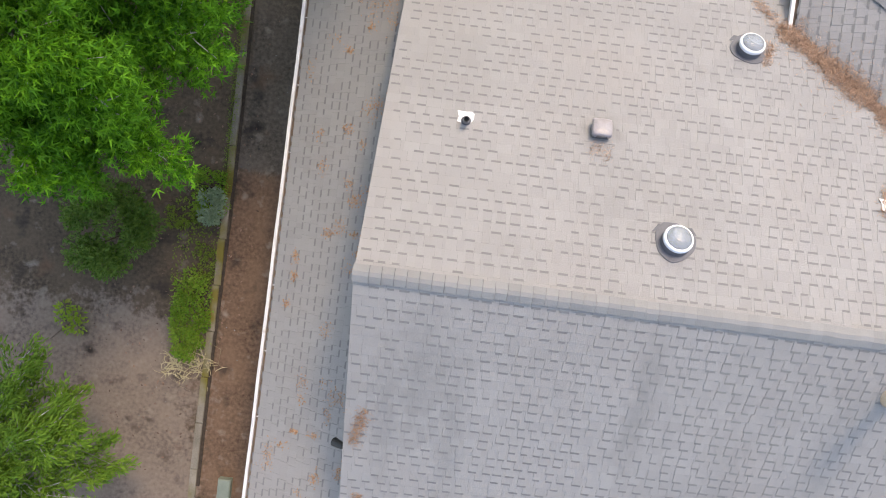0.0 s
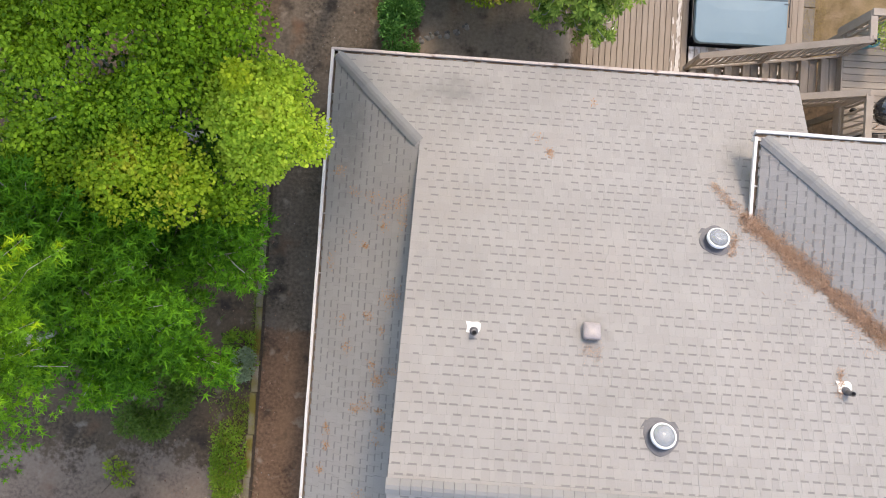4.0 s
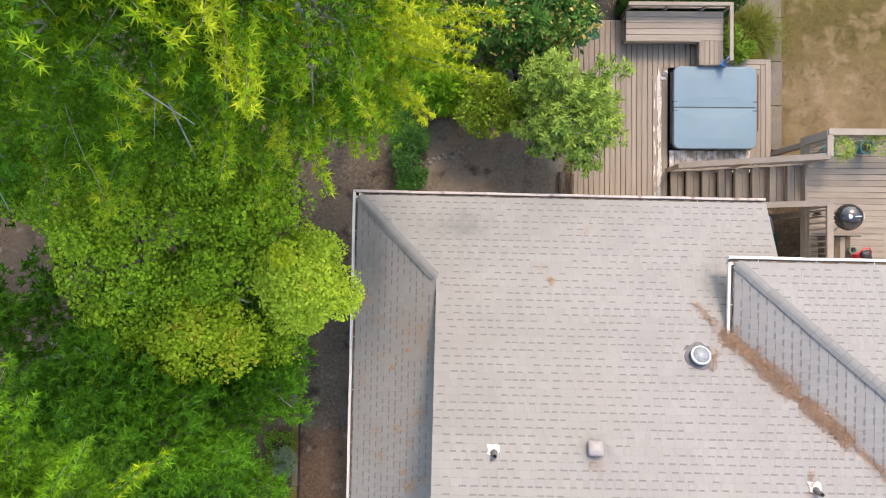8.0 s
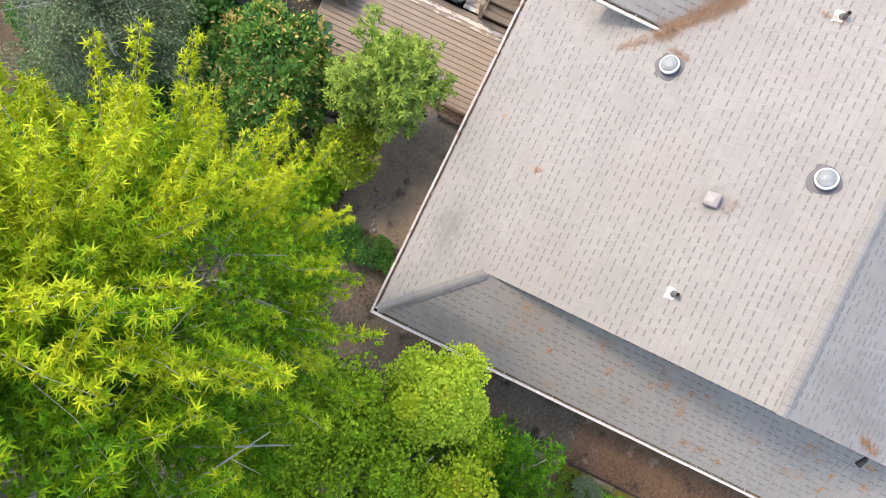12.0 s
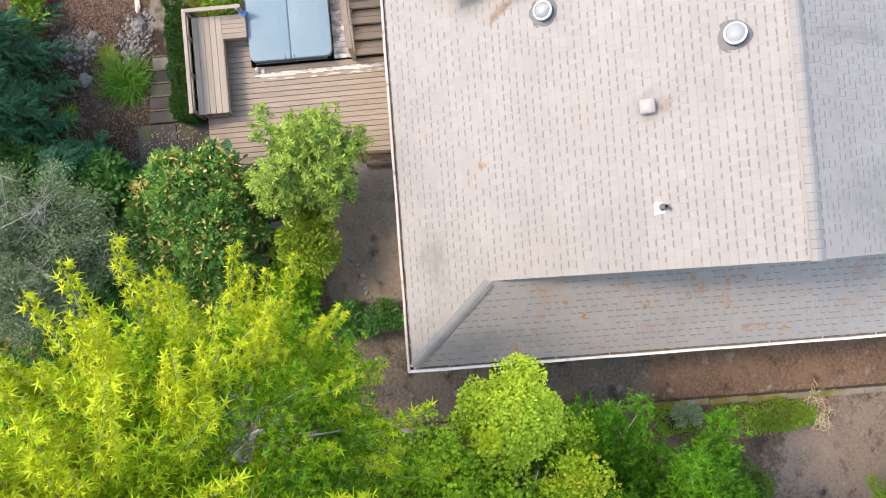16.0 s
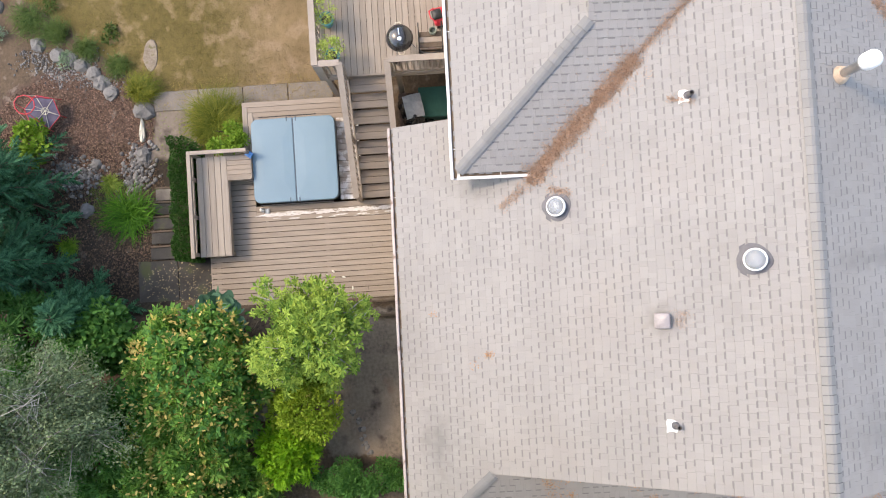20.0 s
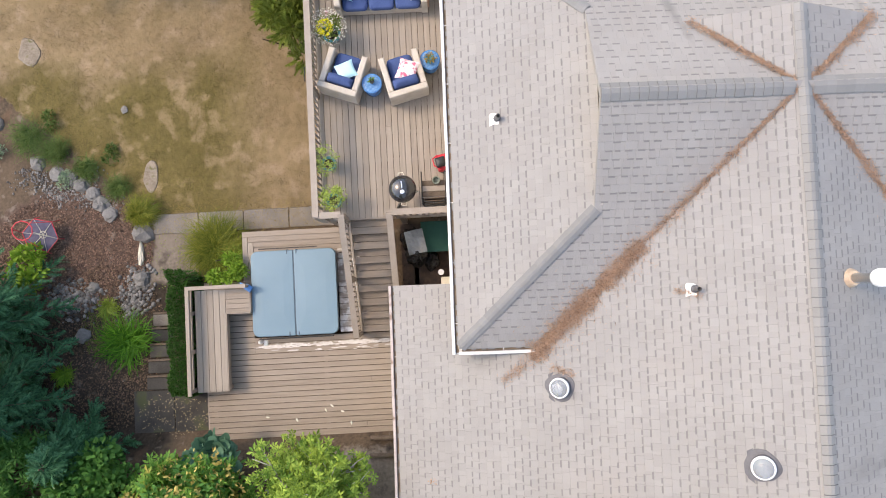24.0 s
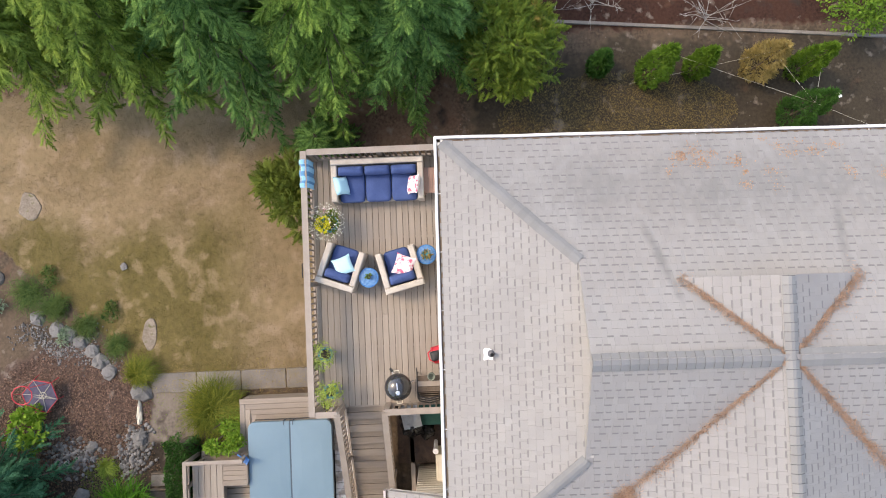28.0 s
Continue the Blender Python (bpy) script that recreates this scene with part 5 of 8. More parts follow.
MB().tube([(4.74, 8.2, LZ + 0.2), (4.74, 8.2, LZ + 0.29), (4.735, 9.95, LZ + 0.29), (4.74, 9.95, LZ + 0.15)], 0.014, 8).obj("cover_lifter", M_BLACK, tub)
MB().tube([(6.88, 8.5, LZ + 0.3), (6.88, 9.9, LZ + 0.3)], 0.012, 8).obj("cover_lifter", M_BLACK, tub)

sc = thing("dustpan", "bright blue plastic scoop lying on the bench end", "dustpan", pose(5.97, 10.12, -0.21, 0, 12, 55))
MB().box(-0.10, -0.07, 0.0, 0.10, 0.07, 0.012).box(-0.10, -0.07, 0.012, -0.088, 0.07, 0.05).obj("pan", M_BLUEPL, sc)
MB().beam((0.09, 0, 0.02), (0.24, 0, 0.04), 0.03, 0.02).obj("handle", M_BLUEPL, sc)
cl = thing("cleaning_bottle", "small white plastic bottle on the deck beside the tub", "bottle", pose(4.66, 9.98, LZ))
MB().lathe([(0.05, 0), (0.055, 0.02), (0.055, 0.13), (0.025, 0.17), (0.022, 0.2)], 16, (0, 0, 0)).obj("body", M_WHITE, cl, smooth=True)
MB().box(-0.09, -0.16, 0.0, 0.03, -0.06, 0.05, b=0.02).obj("cap", M_WHITE, cl)

# bench with its back rail
bench = thing("corner_bench", "L-shaped grey-brown slatted wooden bench with a back rail", "bench")
SZ = -0.21
for i in range(5):
    y = 10.68 + i * 0.146
    MB().box(3.58, y, SZ - 0.035, 5.96, y + 0.138, SZ, b=0.004).obj("slat", M_DECK, bench)
for i in range(5):
    x = 5.40 + i * 0.113
    MB().box(x, 10.10, SZ - 0.035, x + 0.106, 10.675, SZ + 0.001, b=0.004).obj("slat", M_DECKX, bench)
MB().box(3.58, 10.66, SZ - 0.2, 5.40, 10.678, SZ - 0.004).box(5.38, 10.10, SZ - 0.2, 5.398, 10.66, SZ - 0.004).box(5.40, 10.085, SZ - 0.2, 5.97, 10.099, SZ - 0.004).obj("apron", M_RAIL, bench)
for x, y in ((3.64, 10.74), (5.44, 10.74), (5.44, 10.16), (5.90, 10.16), (5.90, 11.3), (3.64, 11.3)):
    MB().box(x - 0.045, y - 0.045, LZ, x + 0.045, y + 0.045, SZ - 0.036).obj("leg", M_RAIL, bench)
MB().box(3.55, 11.42, SZ + 0.30, 6.07, 11.51, SZ + 0.34, b=0.006).box(5.98, 10.10, SZ + 0.30, 6.07, 11.42, SZ + 0.34, b=0.006).obj("back_rail", M_RAIL, bench)
for x in (3.6, 4.5, 5.4, 5.985):
    MB().box(x, 11.43, LZ - 0.2, x + 0.08, 11.50, SZ + 0.30).obj("back_post", M_RAIL, bench)
MB().box(5.99, 10.12, LZ - 0.2, 6.06, 10.2, SZ + 0.30).obj("back_post", M_RAIL, bench)
for k in range(2):
    MB().box(3.6, 11.455, SZ + 0.02 + k * 0.13, 6.03, 11.475, SZ + 0.10 + k * 0.13).obj("back_slat", M_RAIL, bench)

# stairs
st = thing("deck_stairs", "wooden stairs with double-board treads between the decks", "stairs")
NR = 9
for i in range(NR - 1):
    z = LZ + (DZ - LZ) * (i + 1) / NR
    x = 4.78 + i * (7.34 - 4.78) / (NR - 1)
    for k in range(2):
        MB().box(x + k * 0.165, 6.60, z - 0.036, x + k * 0.165 + 0.157, 7.50, z, b=0.005).obj("tread", M_DECKX, st)
    MB().box(x + 0.03, 6.62, z - (DZ - LZ) / NR, x + 0.05, 7.48, z - 0.036).obj("riser", M_RAIL, st)
for y in (6.57, 7.50):
    MB().beam((4.85, y + 0.02, LZ - 0.02), (7.36, y + 0.02, DZ - 0.16), 0.04, 0.26).obj("stringer", M_RAIL, st)


def railing(name, label, p, q, top, low, posts, gap=0.13, cap=0.13):
    """A railing from p to q (x, y, floor height); top, low: heights of the cap and the bottom rail over the floor."""
    p, q = Vector(p), Vector(q)
    t = thing(name, label, "railing", None, "deck railings")
    U = Vector((0, 0, 1))
    MB().beam(p + U * top, q + U * top, cap, 0.04).obj("top_rail", M_RAIL, t)
    MB().beam(p + U * (top - 0.085), q + U * (top - 0.085), 0.04, 0.09).obj("sub_rail", M_RAIL, t)
    MB().beam(p + U * low, q + U * low, 0.04, 0.09).obj("bottom_rail", M_RAIL, t)
    for i in range(posts):
        c = p.lerp(q, (i + 0.02) / max(1, posts - 1) * 0.98 if posts > 1 else 0.5)
        MB().box(c.x - 0.045, c.y - 0.045, c.z - 0.15, c.x + 0.045, c.y + 0.045, c.z + top - 0.02).obj("post", M_RAIL, t)
    L = (q - p).length
    n = int(L / gap)
    for i in range(1, n):
        c = p.lerp(q, i / n)
        MB().box(c.x - 0.018, c.y - 0.018, c.z + low, c.x + 0.018, c.y + 0.018, c.z + top - 0.06).obj("baluster", M_RAIL, t)
    return t


RT = 0.93
railing("railing", "weathered wooden deck railing facing the lawn", (7.33, 8.08, DZ), (12.93, 8.08, DZ), RT, 0.1, 5)
railing("railing", "wooden deck railing behind the sofa", (12.90, 8.0, DZ), (12.90, 4.95, DZ), RT, 0.1, 3)
railing("railing", "short wooden railing at the deck corner", (7.36, 8.0, DZ), (7.36, 7.56, DZ), RT, 0.1, 2)
railing("railing", "wooden railing over the sunken patio", (7.36, 6.55, DZ), (7.36, 4.95, DZ), RT, 0.1, 2)
railing("railing", "sloping wooden handrail beside the stairs", (4.72, 7.56, LZ + 0.02), (7.36, 7.56, DZ + 0.02), RT, 0.15, 3)
railing("railing", "sloping wooden handrail on the house side of the stairs", (5.5, 6.56, LZ + 0.5), (7.36, 6.56, DZ + 0.02), RT, 0.15, 2)

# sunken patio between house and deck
tagged(MB().box(5.6, 4.9, -0.95, 7.33, 6.5, -0.70).obj("patio_floor", M_PATIO), "dark brown patio floor below the deck", "patio", kind="structure")
gb = thing("storage_bench", "dark green felt-covered storage box in the sunken patio", "storage box", pose(6.98, 5.55, -0.70))
MB().box(-0.36, -0.55, 0, 0.34, 0.42, 0.40, b=0.02).obj("body", M_GREENC, gb)
MB().box(-0.38, -0.57, 0.401, 0.35, 0.44, 0.46, b=0.02).obj("lid", M_GREENC, gb)


def bag(x, y, z, r, label, material, seed, h=0.7):
    rng = random.Random(seed)
    b = MB()
    prof = [(0.6, 0), (0.98, 0.12), (1.0, 0.4), (0.75, 0.75), (0.3, 0.95), (0.12, 1.02), (0.2, 1.12)]
    b.lathe([(a * r, c * h) for a, c in prof], 20)
    b.v = [(p[0] * (1 + 0.5 * noise.noise((p[0] * 9, p[1] * 9, p[2] * 9 + seed))), p[1] * (1 + 0.5 * noise.noise((p[0] * 8, p[1] * 8, p[2] * 8 - seed))), p[2] * (1 + 0.2 * noise.noise((p[0] * 12, p[1] * 12, seed)))) for p in b.v]
    tagged(b.obj("bin_bag", material, m=pose(x, y, z, 0, 0, rng.uniform(0, 360))), label, "bin bag", "bin bags")


bag(6.95, 6.22, -0.70, 0.27, "shiny black plastic bin bag, knotted", M_BAG, 1, 0.55)
bag(6.58, 6.1, -0.70, 0.28, "shiny black plastic bin bag leaning on others", M_BAG, 2, 0.6)
bag(6.4, 5.75, -0.70, 0.2, "small black plastic bin bag", M_BAG, 3, 0.4)
sh = MB()
vs, fs = [], []
for i in range(9):
    for j in range(9):
        x, y = (i - 4) * 0.07, (j - 4) * 0.055
        vs.append((x, y, 0.72 - 0.9 * (x * x + y * y) + 0.04 * noise.noise((x * 11, y * 11, 3))))
fs = [(i * 9 + j, i * 9 + 9 + j, i * 9 + 10 + j, i * 9 + j + 1) for i in range(8) for j in range(8)]
sheet = sh.add(vs, fs).obj("plastic_sheet", M_BAGGREY, m=pose(6.85, 6.12, -0.72, 0, 0, 10))
sheet.modifiers.new("thick", "SOLIDIFY").thickness = 0.012
tagged(sheet, "grey translucent plastic sheet over the bags", "plastic sheet")
cb = thing("cream_cabinet", "cream painted cupboard against the house wall", "cabinet", pose(5.70, 5.28, -0.70))
MB().box(-0.34, -0.40, 0, 0.29, 0.27, 0.85, b=0.012).obj("body", M_CREAM, cb)
MB().box(-0.33, 0.271, 0.03, 0.28, 0.29, 0.82).obj("door", M_CREAM, cb)
wp = thing("white_pipe_stand", "white plastic pipe standing beside the cupboard", "pipe", pose(6.10, 5.56, -0.70))
wpp = MB().tube([(0, 0, 0), (0, 0, 0.95)], 0.05, 14).obj("pipe", M_WHITE, wp)
MB().tube([(0, 0, 0.88), (0, 0, 0.99)], 0.068, 14).obj("collar", M_WHITE, wpp)

# ---- deck furniture ----
def throw_pillow(x, y, z, rz, label, material, tilt=25, s=0.42):
    b = MB()
    n = 10
    vs, fs = [], []
    for side in (1, -1):
        for i in range(n + 1):
            for j in range(n + 1):
                a, c = i / n * 2 - 1, j / n * 2 - 1
                k = 1 - 0.10 * (1 - a * a) * abs(c) ** 2 - 0.0
                k2 = 1 - 0.10 * (1 - c * c) * abs(a) ** 2
                vs.append((a * s / 2 * k2, c * s / 2 * k, side * 0.085 * max(0.0, (1 - a ** 4) * (1 - c ** 4)) ** 0.6))
    q = (n + 1) ** 2
    for i in range(n):
        for j in range(n):
            a = i * (n + 1) + j
            fs.append((a, a + n + 1, a + n + 2, a + 1))
            fs.append((q + a, q + a + 1, q + a + n + 2, q + a + n + 1))
    ob = b.add(vs, fs).obj("throw_pillow", material, smooth=True, m=pose(x, y, z, 0, tilt, rz))
    return tagged(ob, label, "pillow", "throw pillows")


def seat_piece(name, label, m, width, depth, cushions, group=""):
    """A wicker sofa or armchair; its back lies along +y, its width along x."""
    t = thing(name, label, "sofa" if cushions > 1 else "armchair", m, group)
    w, d = width / 2, depth / 2
    arm = 0.13
    base = MB().box(-w + 0.02, -d + 0.02, 0.06, w - 0.02, d - 0.02, 0.26).obj("seat_frame", M_WICKER, t)
    MB().box(-w, d - arm, 0.04, w, d, 0.68, b=0.02).obj("backrest", M_WICKER, t)
    for s in (-1, 1):
        MB().box(min(s * w, s * (w - arm)), -d, 0.04, max(s * w, s * (w - arm)), d - arm - 0.002, 0.64, b=0.02).obj("armrest", M_WICKER, t)
        for y in (-d + 0.06, d - 0.06):
            MB().box(s * (w - 0.06) - 0.03, y - 0.03, 0, s * (w - 0.06) + 0.03, y + 0.03, 0.05).obj("foot", M_BLACK, base)
    iw = (width - 2 * arm - 0.02) / cushions
    for i in range(cushions):
        x = -w + arm + 0.01 + i * iw
        MB().cushion(x + 0.004, -d - 0.01, 0.262, x + iw - 0.004, d - arm - 0.01, 0.43, 0.05).obj("seat_cushion", M_NAVY, t, "navy blue seat cushion", smooth=True)
        MB().cushion(x + 0.006, d - arm - 0.24, 0.44, x + iw - 0.006, d - arm - 0.03, 0.74, 0.07, puff=0.02).obj("back_cushion", M_NAVY, t, "navy blue back cushion", smooth=True)
    return t


seat_piece("outdoor_sofa", "three-seat cream wicker sofa with navy cushions", pose(12.32, 6.55, DZ, 0, 0, -90), 2.0, 0.92, 3)
throw_pillow(12.20, 7.33, DZ + 0.62, -78, "plain pale aqua square throw pillow", M_AQUA, 55)
throw_pillow(12.17, 5.77, DZ + 0.63, 82, "white throw pillow with a red and pink floral print", M_FLORAL, 60)
seat_piece("armchair", "cream wicker armchair with navy cushions, turned inwards", pose(10.44, 7.43, DZ, 0, 0, 70), 0.86, 0.90, 1, "wicker armchairs")
seat_piece("armchair", "cream wicker armchair with navy cushions facing the sofa", pose(10.34, 6.14, DZ, 0, 0, 104), 0.86, 0.90, 1, "wicker armchairs")
throw_pillow(10.47, 7.36, DZ + 0.60, 20, "pale aqua throw pillow lying on the armchair", M_AQUA, 12)
throw_pillow(10.42, 6.05, DZ + 0.60, 70, "floral pink throw pillow lying on the armchair", M_FLORAL, 12, 0.46)


def stool(x, y, label):
    t = thing("ceramic_stool", label, "garden stool", pose(x, y, DZ), "ceramic stools")
    MB().lathe([(0.15, 0), (0.16, 0.02), (0.185, 0.14), (0.195, 0.25), (0.185, 0.37), (0.165, 0.47)], 28).obj("body", M_CERAMIC, t, smooth=True)
    MB().lathe([(0.165, 0.47), (0.212, 0.475), (0.218, 0.50), (0.205, 0.515)], 28).obj("rim", M_CERAMIC, t)
    disc = MB().lathe([(0.20, 0.512), (0.15, 0.523), (0.004, 0.523)], 28).obj("top", M_CERLIGHT, t, "pale blue patterned glazed top")
    for k in range(16):
        a = 2 * math.pi * k / 16
        MB().beam((0.15 * math.cos(a), 0.15 * math.sin(a), 0.524), (0.19 * math.cos(a), 0.19 * math.sin(a), 0.518), 0.012, 0.006).obj("inlay", M_CERAMIC, disc)
    return t


stool(10.19, 6.83, "blue glazed ceramic garden stool with a small plant on it")
stool(10.64, 5.56, "blue glazed ceramic garden stool under a dry plant bowl")


def bowl_plant(x, y, z, r, label, material, leafy, seed, n=60, size=0.07):
    rng = np.random.default_rng(seed)
    t = thing("potted_plant", label, "plant pot", pose(x, y, z), "small potted plants")
    MB().lathe([(r * 0.6, 0), (r * 0.75, 0.01), (r, 0.09), (r * 0.9, 0.09), (r * 0.85, 0.07), (0.002, 0.07)], 18).obj("pot", material, t)
    P, D = shell(rng, n, (0, 0, 0.10), (r * 0.9, r * 0.9, 0.07), -0.1, 0.3)
    leaves("leaves", P, D, size, "oval", leafy, t, rng, 0.5)


bowl_plant(10.21, 6.82, DZ + 0.523, 0.055, "tiny green plant in a dark pot on the stool", M_BLACK, L_BOX, 4, 30, 0.05)
bowl_plant(10.63, 5.56, DZ + 0.523, 0.10, "bowl of dry succulents on the stool", M_TEAL, L_TAN, 5, 70, 0.06)

tb = thing("side_table", "faded red-brown slatted wooden side table", "side table", pose(12.27, 5.36, DZ))
for i in range(4):
    MB().box(-0.28, -0.20 + i * 0.10, 0.42, 0.28, -0.108 + i * 0.10, 0.445, b=0.004).obj("slat", M_BRICK, tb)
for x in (-0.25, 0.25):
    for y in (-0.17, 0.17):
        MB().box(x - 0.02, y - 0.02, 0, x + 0.02, y + 0.02, 0.42).obj("leg", M_BRICK, tb)

tw = MB()
vs, fs, mi = [], [], []
for i in range(13):
    for j in range(9):
        x = 12.15 + i * 0.05
        s = j / 8
        y, z = (8.08 - 0.10 + 0.2 * s, DZ + RT + 0.032) if 0.3 < s < 0.7 else (8.16, DZ + RT + 0.03 - (s - 0.7) * 0.5) if s >= 0.7 else (7.99 - 0.18 * (0.3 - s), DZ + RT + 0.03 - (0.3 - s) * 1.5)
        vs.append((x, y + 0.012 * math.sin(i * 1.3), z))
for i in range(12):
    for j in range(8):
        fs.append((i * 9 + j, i * 9 + 9 + j, i * 9 + 10 + j, i * 9 + j + 1))
        mi.append(1 if i in (2, 5, 6, 9) else 0)
tw.v, tw.f, tw.m = vs, fs, mi
towel = tw.obj("beach_towel", [M_TOWEL, M_TOWELD])
towel.modifiers.new("thick", "SOLIDIFY").thickness = 0.008
tagged(towel, "blue striped beach towel hung over the railing", "towel")

# kettle grill
kg = thing("kettle_grill", "black enamel kettle grill with its lid closed", "grill", pose(7.85, 6.27, DZ, 0, 0, 4))
bowl = MB().lathe([(0.05, 0.50), (0.17, 0.54), (0.255, 0.64), (0.282, 0.74), (0.285, 0.76)], 32).obj("bowl", M_BLACKEN, kg, smooth=True)
lid = MB().lathe([(0.29, 0.762), (0.287, 0.79), (0.262, 0.88), (0.19, 0.96), (0.09, 1.0), (0.003, 1.006)], 32).obj("lid", M_BLACKEN, kg, "glossy black lid", smooth=True)
MB().beam((-0.02, 0.0, 1.045), (0.12, 0.0, 1.03), 0.022, 0.018).beam((-0.01, 0, 1.0), (-0.01, 0, 1.045), 0.014, 0.014).beam((0.11, 0, 0.97), (0.11, 0, 1.03), 0.014, 0.014).obj("lid_handle", M_CHROME, lid, "pale metal handle")
MB().lathe([(0.045, 0.0), (0.045, 0.012), (0.04, 0.014)], 20, (-0.09, 0, 0.993)).obj("air_vent", M_CHROME, lid, "round bright vent disc")
for s in (-1, 1):
    MB().tube([(s * 0.28, -0.06, 0.74), (s * 0.345, -0.05, 0.75), (s * 0.345, 0.05, 0.75), (s * 0.28, 0.06, 0.74)], 0.013, 8).obj("side_handle", M_CREAM, bowl)
for a in (30, 150, 270):
    c, s = math.cos(radians(a)), math.sin(radians(a))
    MB().tube([(0.16 * c, 0.16 * s, 0.56), (0.30 * c, 0.30 * s, 0.06)], 0.013, 8).obj("leg", M_STEEL, kg)
for a in (30, 150):
    c, s = math.cos(radians(a)), math.sin(radians(a))
    MB().tube([(0.30 * c - 0.02 * s, 0.30 * s + 0.02 * c, 0.075), (0.30 * c + 0.02 * s, 0.30 * s - 0.02 * c, 0.075)], 0.075, 16).obj("wheel", M_BLACK, kg)

rk = thing("folding_chair", "black metal folding chairs leaning in a stack", "folding chair", pose(7.60, 5.62, DZ))
for i in range(3):
    x = -0.01 - i * 0.05
    MB().tube([(x + 0.10, -0.25, 0.02), (x + 0.07, -0.25, 0.5 - 0.02 * i), (x, -0.21, 0.56 - 0.03 * i), (x - 0.045, 0.0, 0.58 - 0.03 * i), (x, 0.21, 0.56 - 0.03 * i), (x + 0.07, 0.25, 0.5 - 0.02 * i), (x + 0.10, 0.25, 0.02)], 0.016, 8).obj("frame", M_BLACK, rk)
    MB().box(x + 0.06, -0.22, 0.12, x + 0.08, 0.22, 0.50 - 0.02 * i).obj("seat_panel", M_BARKD, rk)
cart = thing("grill_cart", "brown shelf cart on dark metal legs beside the grill", "cart", pose(7.88, 5.62, DZ))
for i in range(3):
    MB().box(-0.19 + i * 0.115, -0.24, 0.52, -0.08 + i * 0.115, 0.24, 0.54, b=0.004).obj("shelf_board", M_RAIL if i == 1 else M_BARKD, cart)
for x in (-0.19, 0.16):
    for y in (-0.25, 0.25):
        MB().tube([(x, y, 0), (x, y, 0.58)], 0.013, 8).obj("leg", M_BLACK, cart)
for y in (-0.25, 0.25):
    MB().tube([(-0.19, y, 0.58), (0.34, y, 0.60)], 0.012, 8).obj("handle", M_BLACK, cart)
ch = thing("metal_canister", "round grey metal canister on the cart", "canister", pose(8.02, 5.56, DZ + 0.52))
MB().lathe([(0.075, 0), (0.085, 0.12), (0.078, 0.14), (0.06, 0.13), (0.055, 0.03), (0.002, 0.03)], 20).obj("body", M_UTIL, ch)
rd = thing("garden_vacuum", "red plastic leaf blower on the deck by the wall", "leaf blower", pose(8.45, 5.38, DZ, 0, 0, 12))
MB().cushion(-0.19, -0.14, 0.10, 0.19, 0.16, 0.42, 0.10).obj("body", M_RED, rd, smooth=True)
MB().cushion(-0.11, -0.04, 0.38, 0.11, 0.18, 0.48, 0.03).obj("panel", M_BLACK, rd, smooth=True)
MB().tube([(-0.15, 0.1, 0.4), (-0.05, 0.22, 0.45), (0.1, 0.22, 0.45), (0.16, 0.1, 0.4)], 0.015, 8).obj("handle", M_RED, rd)
MB().box(-0.16, -0.1, 0.0, 0.16, 0.1, 0.11).obj("base", M_BLACK, rd)


def hoop_pot(x, y, label, seed, n, flower=False, r=0.15):
    rng = np.random.default_rng(seed)
    t = thing("patio_pot", label, "plant pot", pose(x, y, DZ), "deck pots")
    pot = MB().lathe([(r * 0.7, 0), (r * 0.75, 0.02), (r, 0.26), (r * 1.08, 0.27), (r * 1.08, 0.30), (r * 0.92, 0.30), (r * 0.9, 0.26), (0.002, 0.26)], 22).obj("pot", M_TEAL, t)
    MB().lathe([(r * 0.9, 0.25), (r * 0.5, 0.275), (0.002, 0.28)], 18).obj("soil", M_SOIL, pot)
    if flower:
        P, D = clumps(rng, n, (0, 0, 0.55), (0.30, 0.30, 0.25), 22, 0.10)
        leaves("leaves", P, D, 0.07, "lance", L_OGRASS, t, rng, 0.5)
        P, D = shell(rng, 420, (0, 0, 0.6), (0.41, 0.41, 0.28), 0.0, 0.16)
        leaves("white_flowers", P, D, 0.035, "tiny", L_FLOWER, t, rng, 0.8)
        P, D = shell(rng, 220, (-0.05, 0.06, 0.74), (0.16, 0.16, 0.14), 0.0, 0.16)
        leaves("yellow_flowers", P, D, 0.05, "tiny", L_YFLOWER, t, rng, 0.8)
        P, D = shell(rng, 10, (0.26, -0.02, 0.72), (0.05, 0.05, 0.05), 0.0, 0.12)
        leaves("pink_flowers", P, D, 0.05, "tiny", M_FLORAL, t, rng, 0.8)
    else:
        P, D = clumps(rng, n, (0.02, 0.0, 0.62), (0.34, 0.30, 0.36), 26, 0.10, lump=0.5)
        leaves("leaves", P, D, 0.052, "spray", L_TOMATO, t, rng, 0.5, 0.8)
        for z, q in ((0.42, 0.17), (0.68, 0.20), (0.92, 0.22)):
            MB().tube([(q * math.cos(k * math.pi / 10), q * math.sin(k * math.pi / 10), z) for k in range(21)], 0.002, 5).obj("cage_ring", M_UTIL, t)
        for k in range(3):
            a = 2.1 * k
            MB().tube([(0.12 * math.cos(a), 0.12 * math.sin(a), 0.26), (0.22 * math.cos(a), 0.22 * math.sin(a), 0.95)], 0.002, 5).obj("cage_rod", M_UTIL, t)
    return t


hoop_pot(8.55, 7.86, "tomato plant in a glazed pot by the railing", 31, 760)
hoop_pot(7.74, 7.78, "full green tomato plant in a wire cage at the deck corner", 33, 1100)
hoop_pot(11.42, 7.68, "pot of white and yellow flowers on the deck", 34, 700, True, 0.19)
